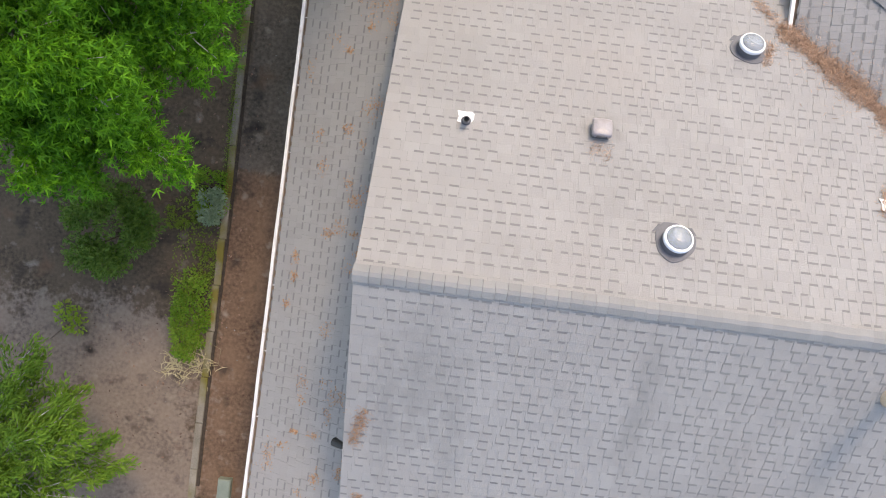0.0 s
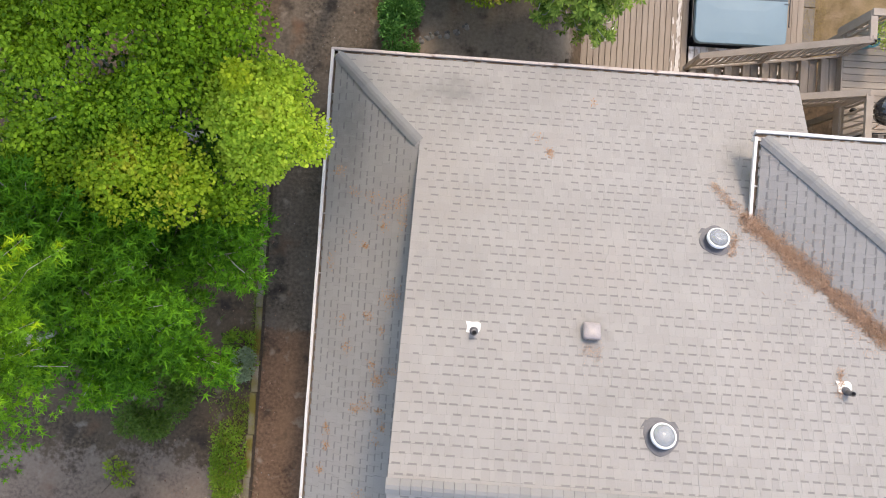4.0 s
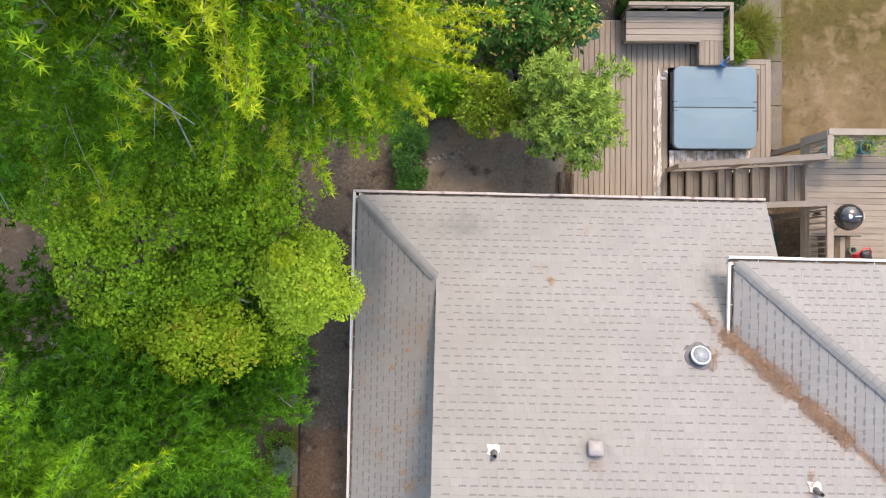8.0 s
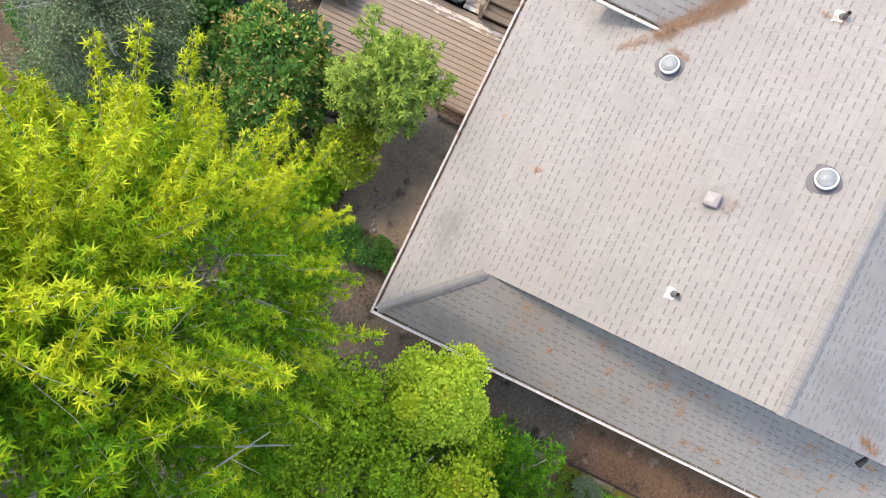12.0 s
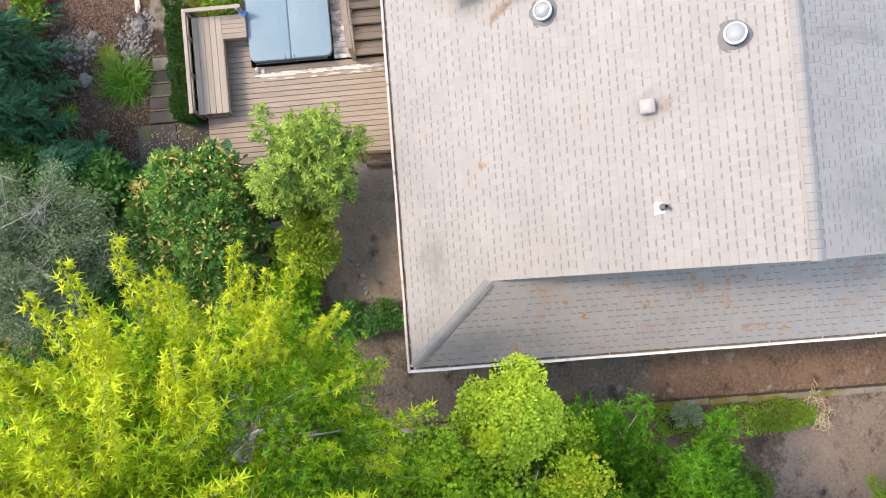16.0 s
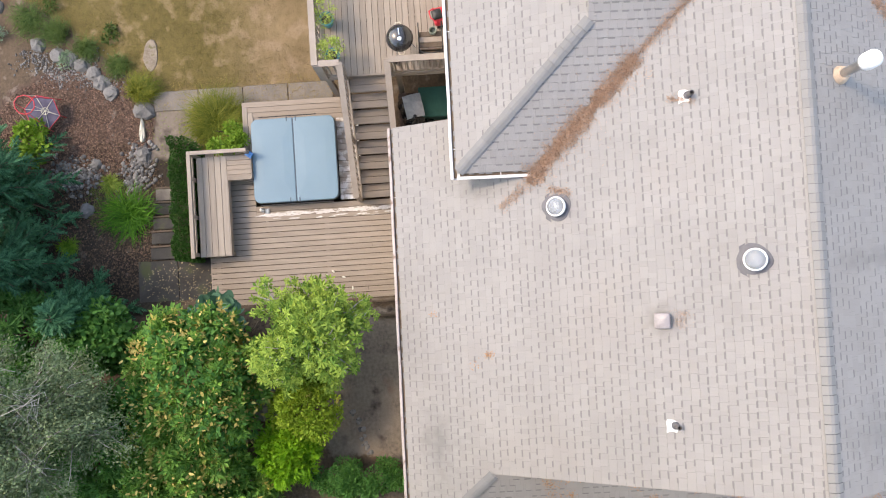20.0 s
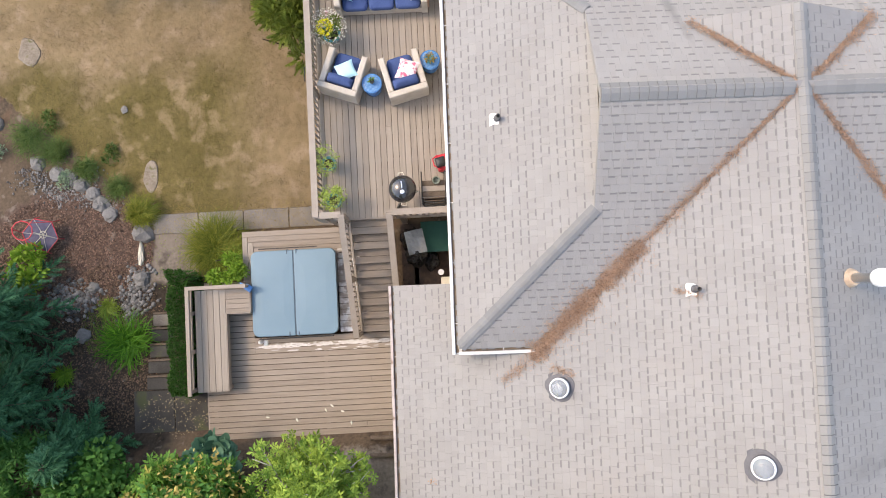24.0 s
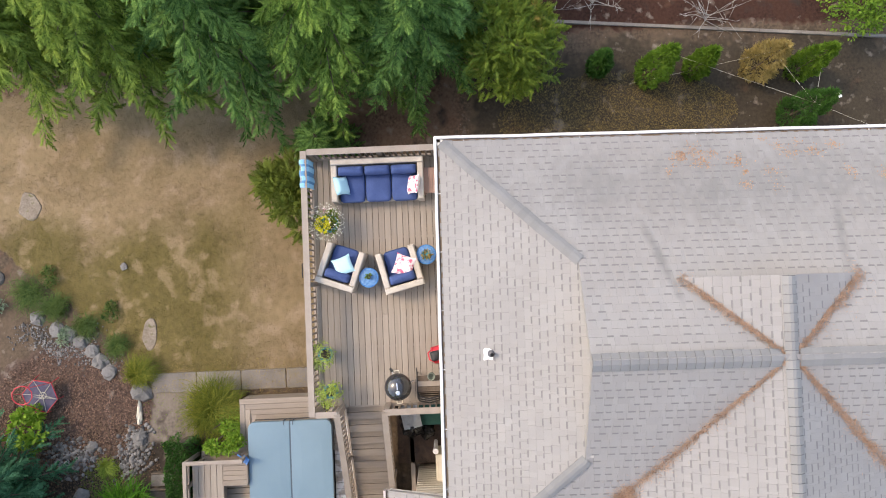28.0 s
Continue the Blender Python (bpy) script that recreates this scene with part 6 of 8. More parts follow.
hk = thing("hose_hook", "thin black metal hook fixed outside the railing", "hook")
MB().tube([(10.55, 8.12, DZ + 0.7), (10.55, 8.22, DZ + 0.72), (10.25, 8.22, DZ + 0.72), (10.25, 8.12, DZ + 0.7)], 0.012, 8).obj("hook", M_BLACK, hk)


# ---- garden ----


def rock(x, y, r, label, seed, flat=0.6, material=M_ROCK, name="boulder", sx=1.0, rz=0.0):
    rg = random.Random(seed)
    b = MB()
    prof = [(0.7, -0.5), (0.95, -0.2), (1.0, 0.15), (0.86, 0.55), (0.5, 0.85), (0.02, 0.95)]
    b.lathe([(a * r, c * r * flat) for a, c in prof], 9)
    b.v = [tuple(Vector(p) * (1 + 0.5 * noise.noise((p[0] * 2.2 / r + seed, p[1] * 2.2 / r, p[2] * 2.2 / r))) * 1.0) for p in b.v]
    b.v = [(p[0] * sx, p[1], p[2]) for p in b.v]
    tagged(b.obj(name, material, m=pose(x, y, ground_z(x, y) + 0.02, 0, 0, rz or rg.uniform(0, 360))), label, "boulder", "garden boulders")


for i, (x, y, r) in enumerate([(7.50, 13.12, 0.26), (8.05, 13.95, 0.20), (8.32, 14.22, 0.22), (8.60, 14.42, 0.19), (8.86, 14.72, 0.21), (9.05, 15.02, 0.17), (9.2, 15.4, 0.2), (9.5, 15.9, 0.2), (6.35, 13.12, 0.2), (5.0, 14.6, 0.2), (6.2, 14.35, 0.14)]):
    rock(x, y, r, "rounded grey garden boulder edging the chips", 40 + i)
rock(6.95, 13.15, 0.30, "pale weathered log edging the path", 60, 0.35, M_CREAM, "edging_stone", 0.25, 90)

# strewn pebbles, chips and dry leaves
def scatter(name, label, cat, n, cx, cy, rx, ry, size, shape, material, seed, lift=0.012, ring=0.0, skip=None):
    rng = np.random.default_rng(seed)
    a, q = rng.uniform(0, 2 * np.pi, n), np.sqrt(rng.uniform(ring, 1, n))
    x, y = cx + rx * q * np.cos(a), cy + ry * q * np.sin(a)
    if skip:
        k = np.array([not skip(u, v) for u, v in zip(x, y)])
        x, y = x[k], y[k]
    P = np.column_stack([x, y, [ground_z(u, v) + lift for u, v in zip(x, y)]])
    D = rng.normal(0, 1, P.shape) * np.array([1, 1, 0.2])
    ob = leaves(name, P, D, size, shape, material, None, rng, 0.85, 0.1)
    return tagged(ob, label, cat, kind="stuff")


def pebbles(name, label, n, pts, size, seed, spread):
    """Small stones strewn round a line of places."""
    rng = np.random.default_rng(seed)
    ico = np.array([(0, 0, 1), (0.9, 0, 0.4), (0.28, 0.85, 0.4), (-0.72, 0.53, 0.4), (-0.72, -0.53, 0.4), (0.28, -0.85, 0.4), (0.8, 0.4, -0.4), (-0.3, 0.8, -0.4), (-0.9, 0, -0.4), (-0.3, -0.8, -0.4), (0.8, -0.5, -0.4)])
    F = np.array([(0, 1, 2), (0, 2, 3), (0, 3, 4), (0, 4, 5), (0, 5, 1), (1, 6, 2), (2, 7, 3), (3, 8, 4), (4, 9, 5), (5, 10, 1), (1, 10, 6), (2, 6, 7), (3, 7, 8), (4, 8, 9), (5, 9, 10)])
    c = np.array(pts)[rng.integers(0, len(pts), n)] + rng.normal(0, spread, (n, 2))
    z = np.array([ground_z(u, v) for u, v in c])
    s = size * rng.uniform(0.4, 1.4, (n, 1)) * rng.uniform(0.7, 1.2, (n, 3)) * np.array([1, 1, 0.6])
    V = np.column_stack([c, z + 0.01])[:, None] + ico[None] * s[:, None]
    FF = (F[None] + (np.arange(n) * len(ico))[:, None, None]).reshape(-1, 3)
    tagged(np_mesh(name, V.reshape(-1, 3), FF, M_PEBBLE), label, "pebbles", kind="stuff")


pebbles("river_pebbles", "grey and white river pebbles edging the rock garden", 700, [(6.1, 14.9), (5.9, 14.5), (6.15, 13.35), (5.85, 13.2), (6.4, 13.2), (5.7, 13.5), (6.0, 15.2), (5.7, 14.9)], 0.05, 3, 0.2)
pebbles("white_pebbles", "pale pebbles along the lawn's edge", 800, [(8.7, 14.9), (8.9, 15.2), (8.5, 14.6), (8.8, 15.6), (9.0, 14.5), (8.3, 13.9), (9.05, 15.9), (9.15, 16.3), (8.6, 15.3)], 0.027, 4, 0.16)
pebbles("pebble_line", "short curved line of white pebbles on bare soil", 26, [(-0.25, 8.0), (-0.45, 7.88), (-0.65, 7.8), (-0.85, 7.8), (-1.05, 7.72), (-1.2, 7.66)], 0.05, 5, 0.035)
pebbles("rockery_stones", "loose grey stones among the shrubs", 160, [(0.9, 9.9), (0.6, 9.9), (0.3, 10.1), (1.1, 9.6), (0.0, 10.0)], 0.07, 6, 0.16)
pebbles("gravel_specks", "small pale stones strewn on the soil", 700, [(-5, 0), (-5.4, 2), (-5, -3), (-3.4, 3), (-3.4, 6), (-2, 7.2), (-3, 8), (0.5, 7.6), (4.3, 14.2), (3.2, 14), (14, 1), (14.5, -2), (13.5, 3), (5.2, 14.2)], 0.010, 7, 0.9)
scatter("bark_chips", "reddish brown bark chips strewn over the bed", "bark chips", 12000, 7.15, 14.95, 1.55, 2.1, 0.05, "tiny", L_CHIP, 8)
scatter("fallen_leaves", "dry fallen leaves on the garden soil", "fallen leaves", 900, 4.4, 14.0, 1.2, 1.2, 0.05, "tiny", L_CHIP, 9)
scatter("fallen_leaves_west", "dry fallen leaves and twigs on the soil", "fallen leaves", 700, -5.6, 0.5, 1.8, 5.5, 0.05, "tiny", L_CHIP, 10)
scatter("fallen_leaves_path", "few dry leaves on the dark side path", "fallen leaves", 110, -3.0, 5.5, 1.2, 3.5, 0.045, "tiny", L_CHIP, 11)
scatter("dry_weeds_east", "sparse dry yellow weeds on the east strip", "weeds", 15000, 13.9, 0.8, 1.0, 2.9, 0.055, "blade", L_TAN, 12)


scatter("slab_debris", "dry grass clippings strewn over the path slabs", "dry grass", 4200, 7.8, 10.6, 0.5, 2.6, 0.05, "blade", L_TAN, 13, 0.04)
scatter("path_weeds", "small green weeds in the worn path", "weeds", 260, 6.9, 12.5, 0.9, 0.7, 0.03, "tiny", L_OGRASS, 14, 0.02)
scatter("garden_litter", "brown leaf litter on the dark garden soil", "leaf litter", 7000, 4.7, 14.0, 2.1, 1.5, 0.05, "tiny", L_LITTER, 15)
scatter("garden_weeds", "low dull weeds among the stones", "weeds", 1500, 5.2, 14.1, 0.7, 0.6, 0.08, "blade", L_OGRASS, 16)

scatter("landing_specks", "pale and brown leaf specks on the dark landing slabs", "leaf litter", 260, 3.0, 12.2, 0.55, 0.9, 0.035, "tiny", M_STRAW, 18, 0.08)

# lawn blades
def lawn():
    rng = np.random.default_rng(5)
    n = 130000
    x, y = rng.uniform(7.9, 15.6, n), rng.uniform(8.05, 18.5, n)
    q = np.array([noise.noise((a * 1.1, b * 1.1, 2)) for a, b in zip(x, y)])
    e = np.array([lawn_edge(b) for b in y])
    k = (x > e + 0.15 * q) & (rng.random(n) < 0.75 + q) & (x < 15.3 + q)
    k &= ~((np.abs(x - 12.5) < 0.3) & (np.abs(y - 16.1) < 0.33)) & ~((np.abs(x - 8.95) < 0.42) & (np.abs(y - 12.92) < 0.2))
    x, y = x[k], y[k]
    P = np.column_stack([x, y, [ground_z(a, b) for a, b in zip(x, y)]])
    D = rng.normal(0, 0.7, P.shape) + np.array([0, 0, 0.25])
    D[:, 2] = np.abs(D[:, 2])
    k = np.array([tan_weight(a, b) for a, b in zip(x, y)]) > rng.uniform(0.1, 0.9, len(x))
    for nm, sel, m, lb in (("lawn_grass", k, L_LAWN, "short dry straw-coloured lawn grass"), ("lawn_grass", ~k, L_LAWNG, "short olive green lawn grass")):
        tagged(leaves(nm, P[sel], D[sel], 0.055, "blade", m, None, rng, 0.95, 0.1), lb, "grass", kind="stuff")


lawn()


def slab(name, label, x0, y0, x1, y1, z, cat="paving slab", m=M_CONC, h=0.12):
    b = MB()
    k = 10
    ring = [(x0 + (x1 - x0) * i / k, y0) for i in range(k)] + [(x1, y0 + (y1 - y0) * i / k) for i in range(k)] + [(x1 - (x1 - x0) * i / k, y1) for i in range(k)] + [(x0, y1 - (y1 - y0) * i / k) for i in range(k)]
    ring = [(x - abs(noise.noise((x * 5, y * 5, 1))) * 0.035 * (1 if x > (x0 + x1) / 2 else -1), y - abs(noise.noise((x * 5, y * 5, 7))) * 0.02 * (1 if y > (y0 + y1) / 2 else -1)) for x, y in ring]
    q = len(ring)
    top = [(x + (0.012 if x < (x0 + x1) / 2 else -0.012), y + (0.008 if y < (y0 + y1) / 2 else -0.008), z) for x, y in ring]
    b.add([(x, y, z - h) for x, y in ring] + [(x, y, z - 0.012) for x, y in ring] + top, [tuple(range(q))[::-1], tuple(range(2 * q, 3 * q))] + [(s * q + i, s * q + (i + 1) % q, s * q + q + (i + 1) % q, s * q + q + i) for s in range(2) for i in range(q)])
    tagged(b.obj(name, m), label, cat, kind="structure")


for i in range(4):
    y = 8.2 + i * 1.16
    slab("pavement_slab", "worn concrete path slab beside the lawn", 7.46, y, 7.98, y + 1.145, ground_z(7.7, y + 0.5) + 0.03)
slab("pavement_slab", "mossy concrete landing slab beside the deck", 2.44, 11.36, 3.60, 12.20, -0.86, m=M_SLATE)
slab("pavement_slab", "mossy concrete landing slab beside the hedge", 2.44, 12.215, 3.60, 13.2, -0.87, m=M_SLATE)
for i in range(5):
    x = 3.62 + i * 0.38
    z = ground_z(x + 0.19, 12.4) + 0.10
    slab("garden_step", "rough concrete garden step beside the hedge", x, 12.12, x + 0.30, 12.85, z, "garden step", M_CONC if i > 3 else M_SLATE)
    tagged(MB().box(x + 0.305, 12.14, z - 0.12, x + 0.35, 12.84, z + 0.012, b=0.008).obj("step_edge", M_BARKD), "dark weathered timber edge of a garden step", "step edge", "timber step edges")
for x, y, rz in ((12.53, 16.08, 8), (8.95, 12.92, 3)):
    b = MB().lathe([(0.30, -0.04), (0.31, 0.0), (0.29, 0.014), (0.003, 0.016)], 18, sx=1.15 if x > 10 else 1.35, sy=0.95 if x > 10 else 0.62)
    b.v = [(p[0] * (1 + 0.55 * noise.noise((p[0] * 2.5 + x, p[1] * 2.5, 0))), p[1] * (1 + 0.55 * noise.noise((p[0] * 2.5, p[1] * 2.5 + x, 5))), p[2]) for p in b.v]
    tagged(b.obj("stepping_stone", M_SAND, m=pose(x, y, ground_z(x, y) + 0.02, 0, 0, rz)), "flat pale stepping stone sunk in the lawn", "stepping stone")
rock(10.78, 13.56, 0.10, "small pale stone lying in the lawn", 71, 0.4, M_PEBBLE, "stone")
rock(10.6, 17.0, 0.2, "pale stone at the lawn's edge", 72, 0.3, M_PEBBLE, "stone")
for x, y, r, k in ((0.25, 9.95, 0.26, 81), (0.62, 9.72, 0.2, 82), (-0.1, 10.2, 0.24, 83), (0.85, 10.1, 0.17, 84)):
    rock(x, y, r, "grey rock half buried in the soil between the shrubs", k, 0.6)
# log steps between the side yard and the deck
for i, x in enumerate((1.95, 2.28)):
    t = MB().tube([(x, 6.75 + 0.1 * i, -0.02 - 0.3 * i), (x + 0.02, 7.42, -0.02 - 0.3 * i)], 0.055, 10)
    tagged(t.obj("log_step", M_BARKD), "rotting dark timber step edge in the soil", "log", "timber step edges")
tagged(MB().box(1.5, 6.72, -0.32, 2.34, 6.80, 0.05).obj("timber_edging", M_BARKD), "dark timber edging by the house corner", "timber")

scatter("kerb_weeds", "sparse yellow-green weeds along the kerb", "weeds", 1100, -4.85, -0.8, 0.5, 1.9, 0.045, "tiny", L_OGRASS, 17)

# kerb along the side path
kerb = tagged(new("kerb_west"), "mossy concrete kerb edging the side path", "kerb", kind="structure")
yy, i = 7.2, 0
while yy > -9:
    L = 0.92
    x = -4.40 + 0.03 * math.sin(yy * 0.5) - 0.012 * max(0, -yy)
    MB().box(x - 0.07, yy - L + 0.012, -0.12, x + 0.07, yy, 0.055 + 0.008 * math.sin(i * 1.7), b=0.012, rz=0.6 * math.sin(i)).obj("kerb_stone", M_KERB, kerb)
    yy -= L
    i += 1
# a dark strip laid just above the ground along the kerb
gap = [(-4.40 + 0.03 * math.sin(y * 0.5) - 0.012 * max(0, -y) + 0.1, y) for y in np.arange(7.2, -5.2, -0.3)]
g = MB()
for (xa, ya), (xb, yb) in zip(gap, gap[1:]):
    g.box(min(xa, xb) - 0.032, yb, -0.05, max(xa, xb) + 0.03, ya, 0.028)
tagged(g.obj("gutter_channel", M_SOIL), "thin dark soil strip beside the kerb", "channel", kind="structure")
rng_k = np.random.default_rng(9)
P = np.column_stack([rng_k.normal(-4.44, 0.05, 2600), rng_k.uniform(0.9, 7, 2600), rng_k.uniform(0.03, 0.075, 2600)])
tagged(leaves("kerb_moss", P, rng_k.normal(0, 1, P.shape), 0.03, "tiny", L_OGRASS, None, rng_k, 0.8), "yellow-green moss on the kerb", "moss", kind="stuff")
tagged(MB().box(-3.95, -5.6, 0.0, -3.7, -4.86, 0.16, b=0.02).obj("utility_box", M_UTIL), "low green utility box on the path", "utility box")


# ---- plants ----
def tree(name, label, base, height, crown, limbs, seed, leafset, bark=M_BARK, trunk_r=0.14, first=0.35, twig=0.5, subs=6, per=26, offs=0.16, up=0.55, droop=0.0, lean=(0, 0), category="tree", leaders=0, lead_len=1.0, east=0.0):
    """A tree of trunk, limbs and twigs; crown: centre and radii that the limbs reach for; leafset: (name, share, shape, size, material, only the tips)."""
    rng = np.random.default_rng(seed)
    t = thing(name, label, category)
    wood, limbm = MB(), MB()
    b = np.array(base, float)
    c, r = np.array(crown[0], float), np.array(crown[1], float)
    top = np.array([c[0] + lean[0], c[1] + lean[1], b[2] + height])
    trunk = [b + (top - b) * k + rng.normal(0, 0.05 * (0 < k < 1), 3) * np.array([1, 1, 0]) for k in (0, 0.25, 0.5, 0.75, 1)]
    wood.tube([trunk[0] - np.array([0, 0, 0.1])] + trunk[1:], [trunk_r * 1.2, trunk_r, trunk_r * 0.8, trunk_r * 0.5, trunk_r * 0.15], 9)
    wood.obj("trunk", bark, t, smooth=True)
    P, D, TIP = [], [], []
    for i in range(limbs):
        k = first + (0.97 - first) * (i + 0.5) / limbs
        s = b + (top - b) * k
        a = 2.399 * i + rng.normal(0, 0.3)
        z = c[2] + r[2] * (2 * k - 1 - 0.2) + rng.normal(0, 0.15)
        h = (z - c[2]) / r[2]
        q = math.sqrt(max(0.1, 1 - min(0.95, h * h))) * rng.uniform(0.75, 1.02)
        e = np.array([c[0] + r[0] * q * math.cos(a), c[1] + r[1] * q * math.sin(a), z + 0.15])
        mid = s * 0.5 + e * 0.5 + np.array([0, 0, 0.22 * np.linalg.norm(e - s) * 0.5]) + rng.normal(0, 0.08, 3)
        rr = trunk_r * 0.2 * (1.25 - 0.95 * k)
        limbm.tube([s, mid, e], [rr, rr * 0.6, 0.012], 6)
        for j in range(subs):
            f = 0.25 + 0.75 * (j + rng.random()) / subs
            o = (s * (1 - f) ** 2 + 2 * f * (1 - f) * mid + f * f * e)
            d = (e - s) / np.linalg.norm(e - s) * 0.7 + rng.normal(0, 0.55, 3)
            d[2] = d[2] * 0.5 + 0.15 - droop
            d /= np.linalg.norm(d)
            L = twig * rng.uniform(0.6, 1.35)
            g = o + d * L
            limbm.tube([o, o * 0.5 + g * 0.5 + rng.normal(0, 0.03, 3), g], [0.016, 0.01, 0.004], 4)
            u = rng.random(per) ** 0.7
            p = o + d * L * u[:, None] * 1.15 + rng.normal(0, offs, (per, 3)) * (1.15 - 0.7 * u[:, None])
            P.append(p)
            D.append(np.tile(d, (per, 1)) + rng.normal(0, 0.3, (per, 3)) - np.array([0, 0, 0.2 + droop]))
            hi = (g[2] - c[2]) / r[2]
            TIP.append(np.clip(u * 0.55 + hi * 0.75 + rng.normal(0, 0.16, per), 0, 1))
    for i in range(7):
        q = per * 3
        o = top + rng.normal(0, 0.28, 3) * np.array([1, 1, 0.5]) - np.array([0, 0, 0.1])
        P.append(o + rng.normal(0, 0.17, (q, 3)))
        D.append(rng.normal(0, 0.6, (q, 3)) + np.array([0, 0, 0.1]))
        TIP.append(rng.uniform(0.3, 1.0, q))
    for i in range(leaders):
        a, q = rng.uniform(0, 6.283), math.sqrt(rng.random())
        o = c + r * np.array([q * 0.95 * math.cos(a), q * 0.95 * math.sin(a), 0.95 * math.sqrt(1 - 0.85 * q * q) - 0.1])
        d = np.array([math.cos(a) * q * 0.8, math.sin(a) * q * 0.8, 1.0]) + rng.normal(0, 0.22, 3)
        d /= np.linalg.norm(d)
        L = lead_len * rng.uniform(0.5, 1.3)
        s = o - d * 0.4
        limbm.tube([s, o + d * L * 0.5 + rng.normal(0, 0.04, 3), o + d * L], [0.012, 0.008, 0.003], 4)
        n = int(120 * L)
        u = rng.random(n) ** 0.85
        P.append(o + d * (L * u * 1.05)[:, None] + rng.normal(0, 0.085, (n, 3)) * (1.25 - 0.9 * u[:, None]))
        D.append(rng.normal(0, 0.7, (n, 3)) + d * 0.3 - np.array([0, 0, 0.25]))
        TIP.append(0.45 + 0.55 * u)
    limbm.obj("branchwork", bark, t, smooth=True)["kind"] = "stuff"
    P, D, TIP = np.concatenate(P), np.concatenate(D), np.concatenate(TIP)
    if east:
        thin = np.array([noise.noise((p[0] * 0.8, p[1] * 0.8, p[2] * 0.8)) for p in P]) * 0.7 + (P[:, 0] - c[0]) / r[0]
        k = (thin > -0.45) | (rng.random(len(P)) < 0.4)
        P, D, TIP = P[k], D[k], TIP[k]
    TIP = TIP + east * (P[:, 0] - c[0]) / r[0]
    for nm, lo, hi, shape, size, m in leafset:
        k = (TIP >= lo) & (TIP < hi)
        if k.sum():
            leaves(nm, P[k], D[k], size, shape, m, t, rng, 0.25 if nm == "young_leaves" else up, 0.35)
    return t


def profile(z, zs, rs):
    return float(np.interp(z, zs, rs))


def sweetgum(label, base, axis, zs, rs, seed, limbs=30, tufts=200, per=170, shoots=300, sunny=(0.72, 0.69), trunk_r=0.2, low_green=L_GUM, size=0.105, yellow=0.0, bare=0):
    """A sweetgum: trunk, grey limbs, leaf tufts on the crown's shell and long feathery leaders with yellow-green tips;
    zs, rs: the crown's outline; sunny: the side painted in lighter leaf tones.
    """
    rng = np.random.default_rng(seed)
    t = thing("sweetgum_tree", label, "tree")
    b, ax = np.array(base, float), np.array(axis, float)
    z0, z1 = zs[0], zs[-1]

    def on_axis(z):
        k = min(1.0, max(0.0, (z - b[2]) / (z1 - b[2])))
        q = min(1.0, k * 2.2)
        return np.array([b[0] + (ax[0] - b[0]) * q, b[1] + (ax[1] - b[1]) * q, z])

    hs = np.linspace(b[2] - 0.1, z1 - 0.3, 8)
    MB().tube([on_axis(z) + np.array([*rng.normal(0, 0.04, 2), 0]) for z in hs], [trunk_r * (1.15 - 1.05 * k) for k in np.linspace(0, 1, 8)], 10).obj("trunk", M_BARK, t, smooth=True)
    wood = MB()
    for i in range(limbs):
        z = z0 + (z1 - z0) * (0.05 + 0.85 * (i + 0.5) / limbs)
        a = 2.399 * i + rng.normal(0, 0.25)
        R = profile(z, zs, rs)
        s = on_axis(max(b[2] + 1, z - 0.55 * R))
        e = on_axis(z) + np.array([math.cos(a), math.sin(a), 0.12]) * R * rng.uniform(0.6, 0.86)
        mid = s * 0.45 + e * 0.55 + rng.normal(0, 0.10, 3)
        r0 = 0.045 * (1.2 - 0.8 * (z - z0) / (z1 - z0))
        wood.tube([s, s * 0.5 + mid * 0.5 + rng.normal(0, 0.04, 3), mid, mid * 0.5 + e * 0.5 + rng.normal(0, 0.05, 3), e], [r0, r0 * 0.85, r0 * 0.65, r0 * 0.42, 0.008], 7)
        for j in range(5):
            f = rng.uniform(0.45, 0.95)
            o = mid * (1 - f) + e * f
            d = (e - s) / np.linalg.norm(e - s) * 0.6 + rng.normal(0, 0.5, 3)
            wood.tube([o, o + d * rng.uniform(0.3, 0.6)], [0.011, 0.003], 4)
    P, D, U = [], [], []
    for i in range(tufts):
        z = z0 + (z1 - z0) * rng.random() ** 0.8
        a = rng.uniform(0, 2 * math.pi)
        c, s = math.cos(a), math.sin(a)
        o = on_axis(z) + np.array([c, s, 0]) * profile(z, zs, rs) * rng.uniform(0.62, 0.98)
        d = np.array([c, s, 0.25]) + rng.normal(0, 0.3, 3)
        d /= np.linalg.norm(d)
        L = rng.uniform(0.35, 0.75)
        u = rng.random(per)
        P.append(o + d * (L * (u - 0.35))[:, None] + rng.normal(0, 0.15, (per, 3)) * np.array([1, 1, 0.7]))
        D.append(np.tile(d, (per, 1)) + rng.normal(0, 0.5, (per, 3)) - np.array([0, 0, 0.3]))
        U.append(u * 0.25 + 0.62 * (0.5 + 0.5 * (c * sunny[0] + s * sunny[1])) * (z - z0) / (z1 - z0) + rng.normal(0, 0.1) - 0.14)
    for i in range(shoots):
        z = z0 + (z1 - z0) * (0.2 + 0.8 * rng.random() ** 0.75)
        a = rng.uniform(0, 2 * math.pi)
        c, s = math.cos(a), math.sin(a)
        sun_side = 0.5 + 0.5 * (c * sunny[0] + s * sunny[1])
        if rng.random() > 0.35 + 0.75 * sun_side:
            continue
        o = on_axis(z) + np.array([c, s, 0]) * profile(z, zs, rs) * rng.uniform(0.75, 0.95)
